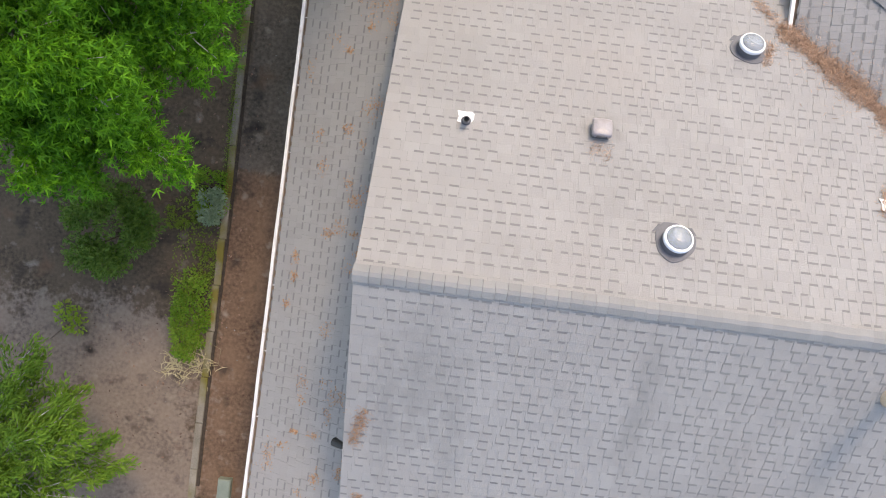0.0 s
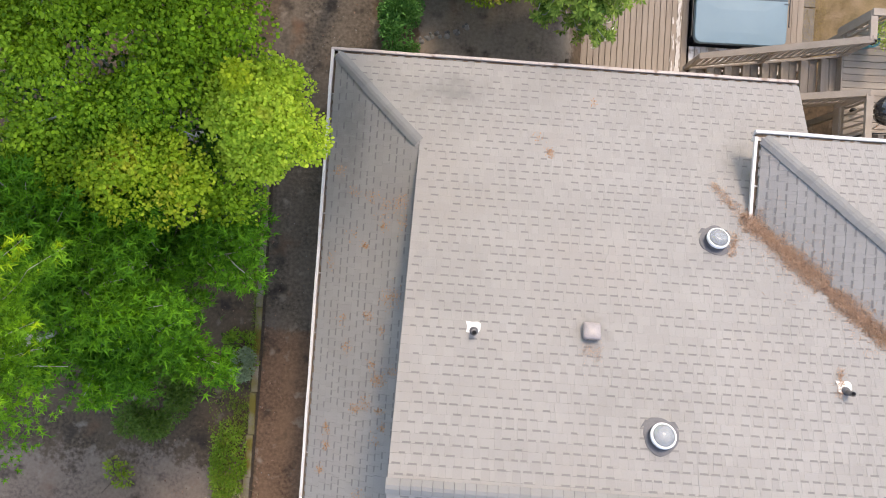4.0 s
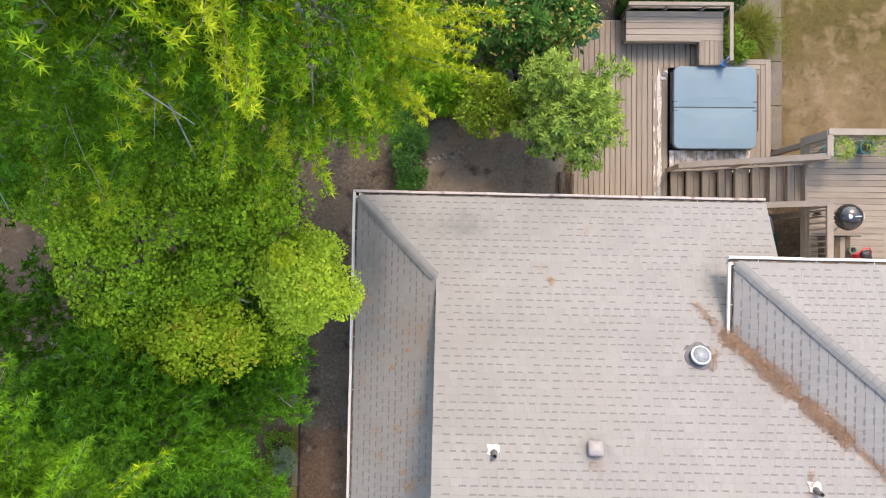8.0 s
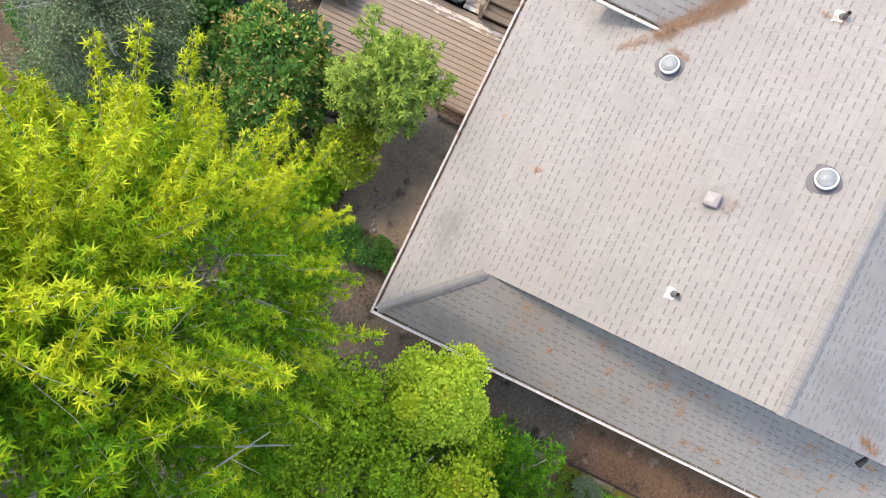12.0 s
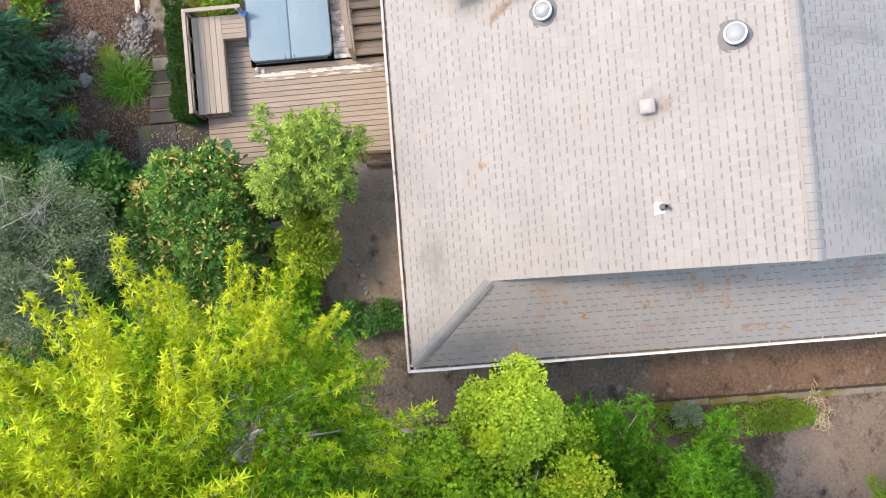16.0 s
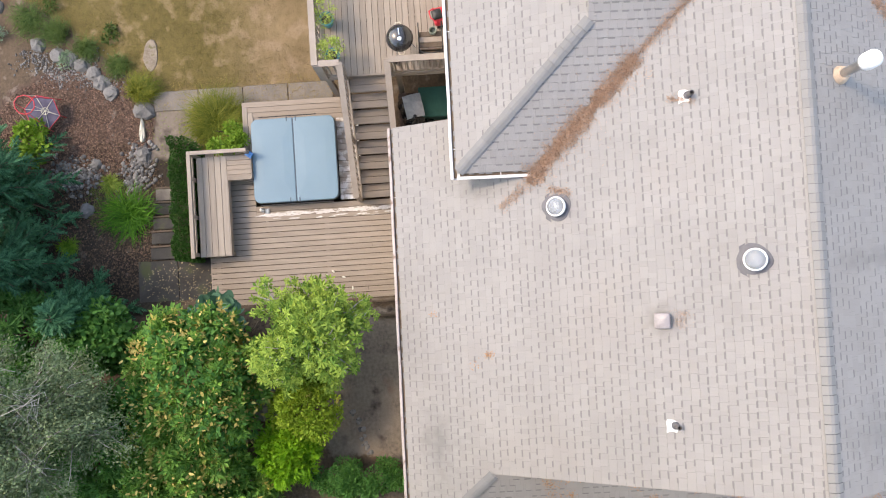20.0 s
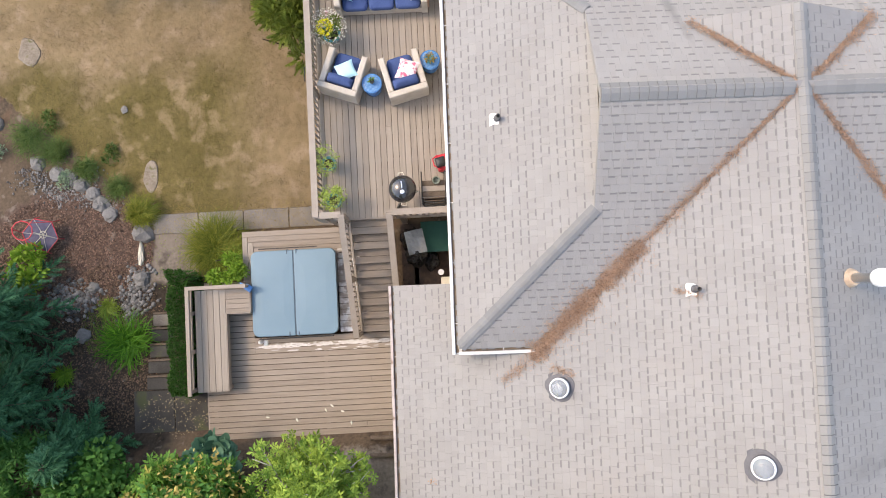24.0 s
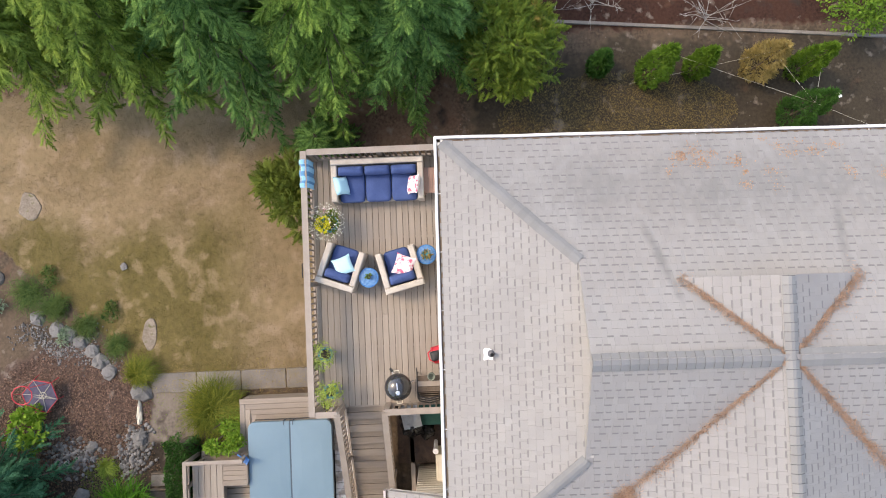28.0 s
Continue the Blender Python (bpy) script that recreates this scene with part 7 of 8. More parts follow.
        d = np.array([c * 0.75, s * 0.75, rng.uniform(0.35, 1.0)]) + rng.normal(0, 0.22, 3)
        d /= np.linalg.norm(d)
        L = rng.uniform(0.55, 1.35)
        bend = np.array([c, s, -0.2]) * 0.25 * L
        u = rng.random(int(150 * L)) ** 0.85
        core = o + d * (L * u)[:, None] + bend * (u ** 2)[:, None]
        wood.tube([o - d * 0.15] + [o + d * L * q + bend * q * q + rng.normal(0, 0.03, 3) for q in (0.25, 0.5, 0.75)] + [o + d * L + bend], [0.006, 0.005, 0.004, 0.003, 0.0015], 4)
        n = len(u)
        out = rng.normal(0, 1, (n, 3))
        out -= (out @ d)[:, None] * d
        out /= np.linalg.norm(out, axis=1)[:, None]
        P.append(core + out * (0.10 * (1.1 - 0.75 * u))[:, None] * rng.uniform(0.2, 1.0, (n, 1)))
        D.append(out * 0.75 + d * 0.2 - np.array([0, 0, 0.6]))
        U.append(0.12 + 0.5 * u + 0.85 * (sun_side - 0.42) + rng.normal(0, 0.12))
    for i in range(bare):
        z, a = z0 + (z1 - z0) * rng.uniform(0.3, 0.62), rng.uniform(-2.5, -0.2)
        R, c, s = profile(z, zs, rs), math.cos(a), math.sin(a)
        e = on_axis(z) + np.array([c, s, 0]) * R * 1.08
        o = on_axis(z + 0.3) + np.array([c, s, 0]) * R * 0.35
        side = np.array([-s, c, 0]) * rng.choice((-1, 1)) * 0.55 * R
        q = [o, o * 0.6 + e * 0.4 + side * 0.3 + np.array([0, 0, 0.25]), o * 0.25 + e * 0.75 + side * 0.7 + np.array([0, 0, 0.2]), e + side]
        wood.tube(q, [0.018, 0.016, 0.012, 0.003], 6)
        for j in range(3):
            p = q[1] + (q[3] - q[1]) * rng.uniform(0.2, 0.9)
            wood.tube([p, p + (e - o) * 0.12 + rng.normal(0, 0.16, 3)], [0.005, 0.002], 4)
    wood.obj("branchwork", M_BARK, t, smooth=True)["kind"] = "stuff"
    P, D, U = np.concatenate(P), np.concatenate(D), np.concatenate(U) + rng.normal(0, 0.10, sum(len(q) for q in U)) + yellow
    # lighter leaves go to the sun side, so light is put into their colour
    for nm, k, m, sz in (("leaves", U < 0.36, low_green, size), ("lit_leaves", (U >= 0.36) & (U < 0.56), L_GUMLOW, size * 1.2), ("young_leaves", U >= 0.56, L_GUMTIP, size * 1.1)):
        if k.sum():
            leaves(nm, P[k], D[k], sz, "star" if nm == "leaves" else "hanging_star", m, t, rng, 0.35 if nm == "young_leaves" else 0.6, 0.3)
    return t


def layered_crown(t, rng, centre, radii, count, per, r, size, shape, material, name="leaves", low=-0.1, flat=0.22, lump=0.14):
    """Flat leaf layers that overlap like roof tiles over a rounded crown."""
    C, CD = shell(rng, count, centre, radii, low, lump)
    P, D = [], []
    for c, cd in zip(C, CD):
        q = r * rng.uniform(0.65, 1.25)
        a, k = rng.uniform(0, 6.283, per), np.sqrt(rng.random(per))
        x, y = q * k * np.cos(a), q * k * np.sin(a)
        z = -(x * cd[0] + y * cd[1]) * 0.7 - 0.5 * (k * q) ** 2 + rng.normal(0, 0.03, per)
        P.append(c + np.column_stack([x, y, z + flat * q * rng.random(per) - 0.05]))
        D.append(np.column_stack([np.cos(a), np.sin(a), np.full(per, -0.25)]))
    leaves(name, np.concatenate(P), np.concatenate(D), size, shape, material, t, rng, 0.93, 0.45)


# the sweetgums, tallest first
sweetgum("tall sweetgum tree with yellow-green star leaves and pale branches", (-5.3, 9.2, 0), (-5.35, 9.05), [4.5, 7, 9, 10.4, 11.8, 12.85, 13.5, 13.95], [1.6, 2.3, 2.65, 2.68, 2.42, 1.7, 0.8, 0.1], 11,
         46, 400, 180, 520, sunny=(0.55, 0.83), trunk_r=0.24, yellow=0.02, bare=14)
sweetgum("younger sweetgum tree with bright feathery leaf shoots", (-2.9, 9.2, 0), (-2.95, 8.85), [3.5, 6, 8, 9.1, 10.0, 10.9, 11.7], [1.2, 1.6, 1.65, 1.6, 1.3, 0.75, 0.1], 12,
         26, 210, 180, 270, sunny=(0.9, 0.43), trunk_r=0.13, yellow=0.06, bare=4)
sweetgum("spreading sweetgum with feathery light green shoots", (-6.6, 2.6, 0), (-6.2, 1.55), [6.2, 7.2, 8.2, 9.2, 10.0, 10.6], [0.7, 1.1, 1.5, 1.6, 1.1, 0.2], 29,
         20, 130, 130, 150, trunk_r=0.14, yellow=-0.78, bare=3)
# round-leaved yellow-green tree
mt = thing("maple_tree", "broad yellow-green tree with flat layers of round leaves", "tree")
rng_m = np.random.default_rng(13)
MB().tube([(-5.0, 5.0, -0.1), (-5.1, 5.0, 2.0), (-5.3, 5.0, 3.8), (-5.4, 5.1, 5.2)], [0.16, 0.13, 0.09, 0.02], 9).obj("trunk", M_BARK, mt, smooth=True)
wood = MB()
for i in range(34):
    a, z = 2.399 * i, 3.2 + 2.0 * (i + 0.5) / 34
    e = np.array([-5.5 + 1.6 * math.cos(a), 5.2 + 1.4 * math.sin(a), min(z + 0.1, 4.9)]) + rng_m.normal(0, 0.1, 3)
    o = np.array([-5.25, 5.0, z - 0.5])
    wood.tube([o, o * 0.5 + e * 0.5 + np.array([0, 0, 0.2]), e], [0.035, 0.022, 0.006], 6)
wood.obj("branchwork", M_BARK, mt, smooth=True)["kind"] = "stuff"
for nm, c, r, n, m in (("leaves", (-5.75, 5.6, 4.9), (1.75, 1.35, 0.95), 120, L_MAPLE), ("side_leaves", (-4.0, 6.2, 4.8), (0.8, 0.75, 0.9), 46, L_MAPLE),
                       ("back_leaves", (-4.9, 6.9, 5.0), (1.5, 0.7, 0.9), 56, L_MAPLE), ("front_leaves", (-6.2, 4.3, 4.6), (0.95, 0.8, 0.7), 44, L_MAPLE),
                       ("inner_leaves", (-4.85, 5.1, 4.75), (0.75, 0.7, 0.7), 36, L_MAPLE), ("yellow_leaves", (-4.95, 4.0, 4.75), (0.85, 0.72, 0.75), 54, L_MAPLEY),
                       ("far_leaves", (-8.1, 6.9, 4.6), (0.9, 0.8, 0.7), 36, L_MAPLE), ("west_leaves", (-7.2, 6.5, 4.8), (1.0, 0.9, 0.8), 44, L_MAPLE), ("lower_leaves", (-4.05, 4.1, 4.0), (0.7, 0.55, 0.5), 30, L_MAPLE),
                       ("low_leaves", (-6.65, 3.2, 4.5), (0.36, 0.34, 0.4), 12, L_MAPLEY)):
    layered_crown(mt, rng_m, c, r, n, 125, 0.27, 0.05, "round", m, nm, flat=0.16, lump=0.3)
# darker inner leaves: the shade between clumps is put into their colour
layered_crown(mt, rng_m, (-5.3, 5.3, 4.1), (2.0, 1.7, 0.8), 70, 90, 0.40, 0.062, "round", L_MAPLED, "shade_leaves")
sp = thing("maple_sapling", "bright yellow-green sapling with a rounded crown", "tree")
rng_s = np.random.default_rng(14)
for i in range(3):
    MB().tube([(-3.2 + 0.06 * i, 4.9, -0.1), (-3.3, 4.9 + 0.1 * i, 2.4), (-3.4 - 0.2 * i, 4.75 + 0.2 * i, 4.8)], [0.045, 0.03, 0.008], 7).obj("stem", M_BARKD, sp)
for nm, c, r, n in (("leaves", (-3.3, 5.0, 4.7), (0.66, 0.66, 0.85), 66), ("west_leaves", (-3.78, 5.3, 4.6), (0.42, 0.42, 0.6), 26), ("east_leaves", (-2.92, 4.72, 4.5), (0.5, 0.46, 0.65), 32),
                    ("south_leaves", (-3.42, 4.42, 4.4), (0.46, 0.36, 0.55), 24), ("north_leaves", (-3.1, 5.5, 4.5), (0.42, 0.32, 0.55), 22)):
    layered_crown(sp, rng_s, c, r, n, 120, 0.2, 0.046, "round", L_SAP, nm, lump=0.26)
layered_crown(sp, rng_s, (-3.4, 5.4, 5.3), (0.15, 0.15, 0.4), 3, 110, 0.18, 0.05, "round", L_GUMTIP, "yellow_leaves", 0.3)
tree("star_leaf_tree", "deep green tree with star-shaped leaves over the path", (-6.6, 2.4, 0), 5.2, ((-6.0, 2.45, 3.6), (2.3, 1.85, 1.7)), 20, 15,
     [("leaves", -1, 0.36, "star", 0.17, L_STAR), ("hanging_leaves", 0.36, 2, "hanging_star", 0.18, L_STARH)], trunk_r=0.12, twig=0.55, subs=15, per=85, offs=0.2, up=0.7)
tree("star_leaf_tree", "dark green star-leaved tree behind the others", (-8.8, 3.6, 0), 5.8, ((-8.7, 3.3, 3.7), (2.3, 1.7, 1.6)), 16, 16,
     [("leaves", -1, 2, "star", 0.18, L_STAR)], trunk_r=0.12, twig=0.6, subs=11, per=60, offs=0.2, up=0.7)
tree("dark_tree", "dark green tree filling the corner of the yard", (-8.5, 7.4, 0), 6.0, ((-8.2, 7.9, 4.0), (2.6, 2.3, 2.0)), 16, 17,
     [("leaves", -1, 2, "star", 0.18, L_STAR)], trunk_r=0.13, twig=0.6, subs=9, per=44, offs=0.2, up=0.7)
tree("feathery_tree", "sparse feathery light green tree with pale twigs", (-7.6, -4.6, 0), 2.6, ((-7.1, -4.2, 1.6), (1.7, 1.6, 0.9)), 22, 18,
     [("leaves", -1, 2, "lance", 0.105, L_FEATHER)], trunk_r=0.07, twig=0.55, subs=10, per=130, offs=0.11, up=0.5)
shrub("box_shrub", "rounded small-leaved dull green shrub", (-6.4, -0.25, 0), (-6.3, -0.2, 0.7), (0.95, 0.9, 0.8), 11000, "oval", 0.06, L_BOX, 19, 40, 0.26)
shrub("ground_cover", "bright green creeping ground cover spilling to the kerb", (-4.85, -1.8, 0), (-4.85, -1.75, 0.06), (0.40, 0.95, 0.15), 3200, "tiny", 0.055, L_COVER, 20, 46, 0.13, 0.8, stems=1, extra=(("yellow_leaves", 0.35, L_OGRASS, 0.05, "tiny"),))
shrub("sage_plant", "grey-green woolly leaved plant beside the kerb", (-4.62, 0.4, 0), (-4.62, 0.45, 0.15), (0.26, 0.36, 0.22), 1500, "oval", 0.06, L_SAGE, 22, 14, 0.12, 0.8, stems=1)
shrub("weed_patch", "low green weeds growing against the kerb", (-4.8, 0.9, 0), (-4.7, 0.75, 0.06), (0.42, 0.55, 0.14), 1600, "tiny", 0.05, L_COVER, 23, 20, 0.12, 0.8, stems=1)
shrub("weed_patch", "sparse yellowish weeds on the soil", (-5.1, 0.2, 0), (-5.2, 0.25, 0.04), (0.4, 0.3, 0.10), 600, "tiny", 0.05, L_OGRASS, 24, 14, 0.1, 0.8, stems=1)
shrub("weed_patch", "thin yellow weeds by the kerb", (-4.8, -0.8, 0), (-4.75, -0.75, 0.03), (0.35, 0.5, 0.08), 700, "tiny", 0.04, L_OGRASS, 25, 14, 0.1, 0.8, stems=1)
shrub("seedling", "small yellow-green seedlings on bare soil", (-7.2, -2.1, 0), (-7.2, -2.0, 0.08), (0.35, 0.35, 0.12), 220, "oval", 0.08, L_YEL, 26, 8, 0.12, 0.8, stems=3)


def tuft(name, label, x, y, r, h, n, material, seed, w=1.0, group="grass tufts", mess=0.35, root=0.16):
    """A fountain of arching blades that sway and cross one another."""
    rng = np.random.default_rng(seed)
    t = thing(name, label, "ornamental grass", None, group)
    V, F = [], []
    z0 = ground_z(x, y)
    lean = rng.normal(0, 0.15, 2)
    for i in range(n):
        a = rng.uniform(0, 2 * math.pi)
        L = r * (0.35 + 0.85 * rng.random() ** 0.6)
        hh = h * rng.uniform(0.25, 1.1)
        sway = rng.normal(0, mess)
        ox, oy = rng.normal(0, root * r, 2)
        b = len(V)
        for q, wd in ((0, 0.7), (0.3, 1.0), (0.55, 0.95), (0.8, 0.7), (1.0, 0.05)):
            a2 = a + sway * q * q * 1.6
            c, s = math.cos(a2), math.sin(a2)
            d, z = L * q ** 1.15, hh * (1.9 * q - 1.25 * q * q)
            px, py = x + ox + c * d + lean[0] * d, y + oy + s * d + lean[1] * d
            ww = 0.008 * w * wd
            V += [(px - s * ww, py + c * ww, z0 + z), (px + s * ww, py - c * ww, z0 + z + 0.4 * ww)]
        for k in range(4):
            F += [(b + 2 * k, b + 2 * k + 1, b + 2 * k + 3), (b + 2 * k, b + 2 * k + 3, b + 2 * k + 2)]
    np_mesh("blade_mass", np.array(V), np.array(F), material, t)["kind"] = "stuff"
    return t


tuft("grass_tuft", "bright green fountain of long strappy leaves", 4.76, 13.36, 0.7, 0.5, 480, L_STRAP, 1, 1.2, mess=0.3, root=0.18)
tuft("grass_tuft", "olive green ornamental grass behind the bench", 7.02, 11.2, 0.80, 0.65, 1700, L_SEDGE, 2, 0.7, mess=0.5)
tuft("grass_tuft", "olive ornamental grass clump by the path", 7.98, 13.2, 0.44, 0.42, 800, L_SEDGE, 3, 0.7, mess=0.6)
tuft("grass_tuft", "green grass clump between the boulders", 8.75, 13.75, 0.32, 0.36, 420, L_TUFT, 4, 0.6, mess=0.8, root=0.3)
tuft("grass_tuft", "blue-green grass clump at the lawn's edge", 9.3, 14.6, 0.34, 0.36, 420, L_TUFT, 5, 0.6, mess=0.8, root=0.3)
tuft("grass_tuft", "green grass clump among pale pebbles", 9.75, 15.35, 0.40, 0.36, 480, L_TUFT, 6, 0.6, mess=0.8, root=0.3)
tuft("grass_tuft", "blue-green grass clump at the far lawn edge", 10.2, 16.1, 0.46, 0.36, 520, L_TUFT, 7, 0.6, mess=0.8, root=0.3)
tuft("grass_tuft", "small dull grass tuft among stones", 5.7, 14.0, 0.28, 0.25, 220, L_OGRASS, 8)
tuft("grass_tuft", "small green grass tuft in the bed", 4.1, 14.9, 0.3, 0.25, 200, L_GRASS, 9)
tuft("grass_tuft", "olive grass clump overhanging the deck corner", 6.75, 10.75, 0.38, 0.6, 380, L_GRASS, 10)
tuft("straw_tuft", "pale dead straw leaves lying on the soil", -5.1, -2.8, 0.36, 0.12, 46, M_STRAW, 11, 1.0, "straw tufts", 1.0, 0.35)
tuft("straw_tuft", "pale and green strappy leaves by the kerb", -4.62, -2.7, 0.38, 0.16, 44, M_STRAW, 12, 1.0, "straw tufts", 1.0, 0.35)
for i, (x, y) in enumerate([(9.6, 13.9), (9.0, 15.1), (10.6, 15.5), (9.9, 16.9)]):
    shrub("rockery_plant", "low green rockery plant at the lawn's edge", (x, y, ground_z(x, y)), (x, y, ground_z(x, y) + 0.05), (0.28, 0.3, 0.16), 420, "tiny", 0.05, L_SAGE if i % 2 else L_TUFT, 90 + i, 10, 0.12, 0.8, stems=1)
shrub("yellow_green_shrub", "yellow-green broad-leaved shrub by the bark chips", (6.75, 15.7, -1.35), (6.75, 15.75, -1.05), (0.6, 0.5, 0.3), 1000, "oval", 0.12, L_COVER, 95, 12, 0.15, 0.75, stems=2)
shrub("ivy_patch", "green creeper at the bench's corner", (6.5, 10.7, -1.3), (6.42, 10.75, -0.5), (0.38, 0.55, 0.3), 1300, "oval", 0.075, L_COVER, 96, 12, 0.15, 0.7)

# clipped hedge behind the bench
hd = thing("clipped_hedge", "dense dark green clipped hedge behind the bench", "hedge")
rngh = np.random.default_rng(41)
n = 15000
P = np.column_stack([rngh.uniform(3.55, 6.48, n), rngh.uniform(11.54, 12.02, n), rngh.uniform(-1.2, -0.15, n)])
side = rngh.integers(0, 5, n)
j = np.abs(rngh.normal(0, 0.035, n))
for k, (ax, v, s) in enumerate(((2, -0.12, 1), (2, -0.12, 1), (1, 11.54, -1), (1, 12.02, 1), (0, 3.55, -1))):
    P[side == k, ax] = v - s * j[side == k]
D = rngh.normal(0, 0.4, (n, 3))
for k, (ax, s) in enumerate(((2, 1), (2, 1), (1, -1), (1, 1), (0, -1))):
    D[side == k, ax] += s
P += 0.03 * np.sin(P[:, [1, 0, 0]] * 7.0 + 0.6 * np.sin(P[:, [0, 0, 1]] * 17.0))
leaves("leaves", P, D, 0.055, "oval", L_HEDGE, hd, rngh, 0.4)
MB().box(3.65, 11.64, -1.35, 6.36, 11.93, -0.28).obj("core", M_BARKD, hd)

shrub("dark_hedge_shrub", "low dark blue-green hedge by the house corner", (-1.7, 8.0, 0), (-1.65, 7.85, 0.42), (0.45, 1.15, 0.5), 11000, "oval", 0.055, L_DARK, 42, 40, 0.2, 0.65)
tree("magnolia", "young magnolia with whorls of long pale green leaves", (1.5, 8.7, -0.1), 3.3, ((1.75, 8.5, 2.0), (0.92, 1.1, 1.2)), 24, 43,
     [("leaves", -1, 2, "broad_whorl", 0.125, L_MAG)], trunk_r=0.05, first=0.2, twig=0.38, subs=9, per=9, offs=0.14, up=0.97)
shrub("yellow_bush", "yellow-green fine-leaved bush with a dry tan side", (0.3, 8.9, -0.1), (0.2, 8.8, 1.0), (0.9, 0.82, 0.8), 7500, "tiny", 0.075, L_YEL, 44, 34, 0.24, 0.6)
shrub("cypress_bush", "bright green feathery cypress bush", (-0.9, 9.35, 0), (-0.9, 9.3, 0.7), (0.72, 0.75, 0.65), 3000, "spray", 0.17, L_FERN, 45, 30, 0.24, 0.55)
shrub("rhododendron", "large rhododendron with dark leaves, some yellow and brown", (0.9, 11.2, -0.4), (0.85, 11.15, 1.15), (1.75, 1.5, 1.3), 2300, "broad_whorl", 0.16, L_RHODO, 46, 80, 0.32, 0.85, stems=9, extra=(("green_leaves", 1.4, L_DARK, 0.12, "oval"), ("yellow_leaves", 1.1, L_ORANGE, 0.095, "oval")))
shrub("rhododendron", "dark glossy rhododendron under the trees", (-0.9, 11.6, -0.2), (-0.9, 11.6, 1.0), (1.35, 1.35, 1.15), 1900, "broad_whorl", 0.16, L_RHODO, 47, 80, 0.28, 0.85, stems=9, extra=(("yellow_leaves", 0.6, L_ORANGE, 0.095, "oval"),))
shrub("rhododendron", "deep green leafy shrub in the shade", (-0.6, 13.4, -0.2), (-0.6, 13.4, 0.9), (1.4, 1.3, 1.0), 1500, "whorl", 0.18, L_DARK, 48, 60, 0.32, 0.85, stems=9)
shrub("broad_leaf_plant", "glaucous blue-green plant with broad rounded leaves", (2.05, 10.95, -0.5), (2.05, 10.95, 0.35), (0.6, 0.6, 0.45), 420, "round", 0.24, L_GLAUC, 51, 16, 0.22, 0.85, stems=5)
shrub("bramble_shrub", "dark leafy undergrowth below the conifers", (1.9, 13.5, -0.6), (1.85, 13.55, 0.5), (0.85, 0.95, 0.7), 3000, "round", 0.11, L_DARK, 49, 40, 0.28, 0.65)
for i, (x, y, r) in enumerate([(-2.3, 12.2, 1.2), (-2.9, 13.9, 1.4), (-1.7, 10.3, 0.8), (-4.3, 12.8, 1.5), (2.2, 15.6, 1.2), (0.5, 16, 1.5), (-1.6, 15.2, 1.5), (-3.6, 15.6, 1.6), (-0.4, 12.6, 0.9), (-1.9, 11.2, 0.9)]):
    shrub("leafy_shrub", "dark green leafy shrub in the shady thicket", (x, y, -0.2), (x, y, 0.55), (r, r, 0.8), int(850 * r), "whorl", 0.17, L_DARK if i % 2 or x > 0 else L_RHODO, 110 + i, 40, 0.3, 0.85, stems=5)
tree("grey_leaved_tree", "soft grey-green fine-leaved tree with bare pale twigs", (0.4, 14.4, -0.3), 4.3, ((0.35, 14.0, 2.5), (1.5, 1.6, 1.4)), 18, 50,
     [("leaves", -1, 2, "tiny", 0.05, L_GREY)], trunk_r=0.06, twig=0.6, subs=12, per=250, offs=0.2, up=0.4, bark=M_BARK, leaders=26, lead_len=0.5)


gt = thing("dead_branch", "bleached bare branch caught over the grey-leaved tree", "branch")
rg = np.random.default_rng(8)
for i in range(9):
    a = 0.7 * i + rg.normal(0, 0.2)
    s = np.array([0.45, 14.0, 3.2])
    q = s + np.array([math.cos(a) * 1.4, math.sin(a) * 1.3, rg.uniform(0.5, 0.95)])
    b = MB().tube([s, s * 0.5 + q * 0.5 + rg.normal(0, 0.1, 3) + np.array([0, 0, 0.25]), q], [0.013, 0.009, 0.003], 6)
    for k in range(12):
        f = rg.uniform(0.3, 1)
        o = s * (1 - f) ** 2 + (s + q + np.array([0, 0, 0.5])) * f * (1 - f) + q * f * f
        b.tube([o, o + rg.normal(0, 0.16, 3), o + rg.normal(0, 0.26, 3)], [0.006, 0.004, 0.0015], 4)
    b.obj("twig", M_BARK, gt)["kind"] = "stuff"


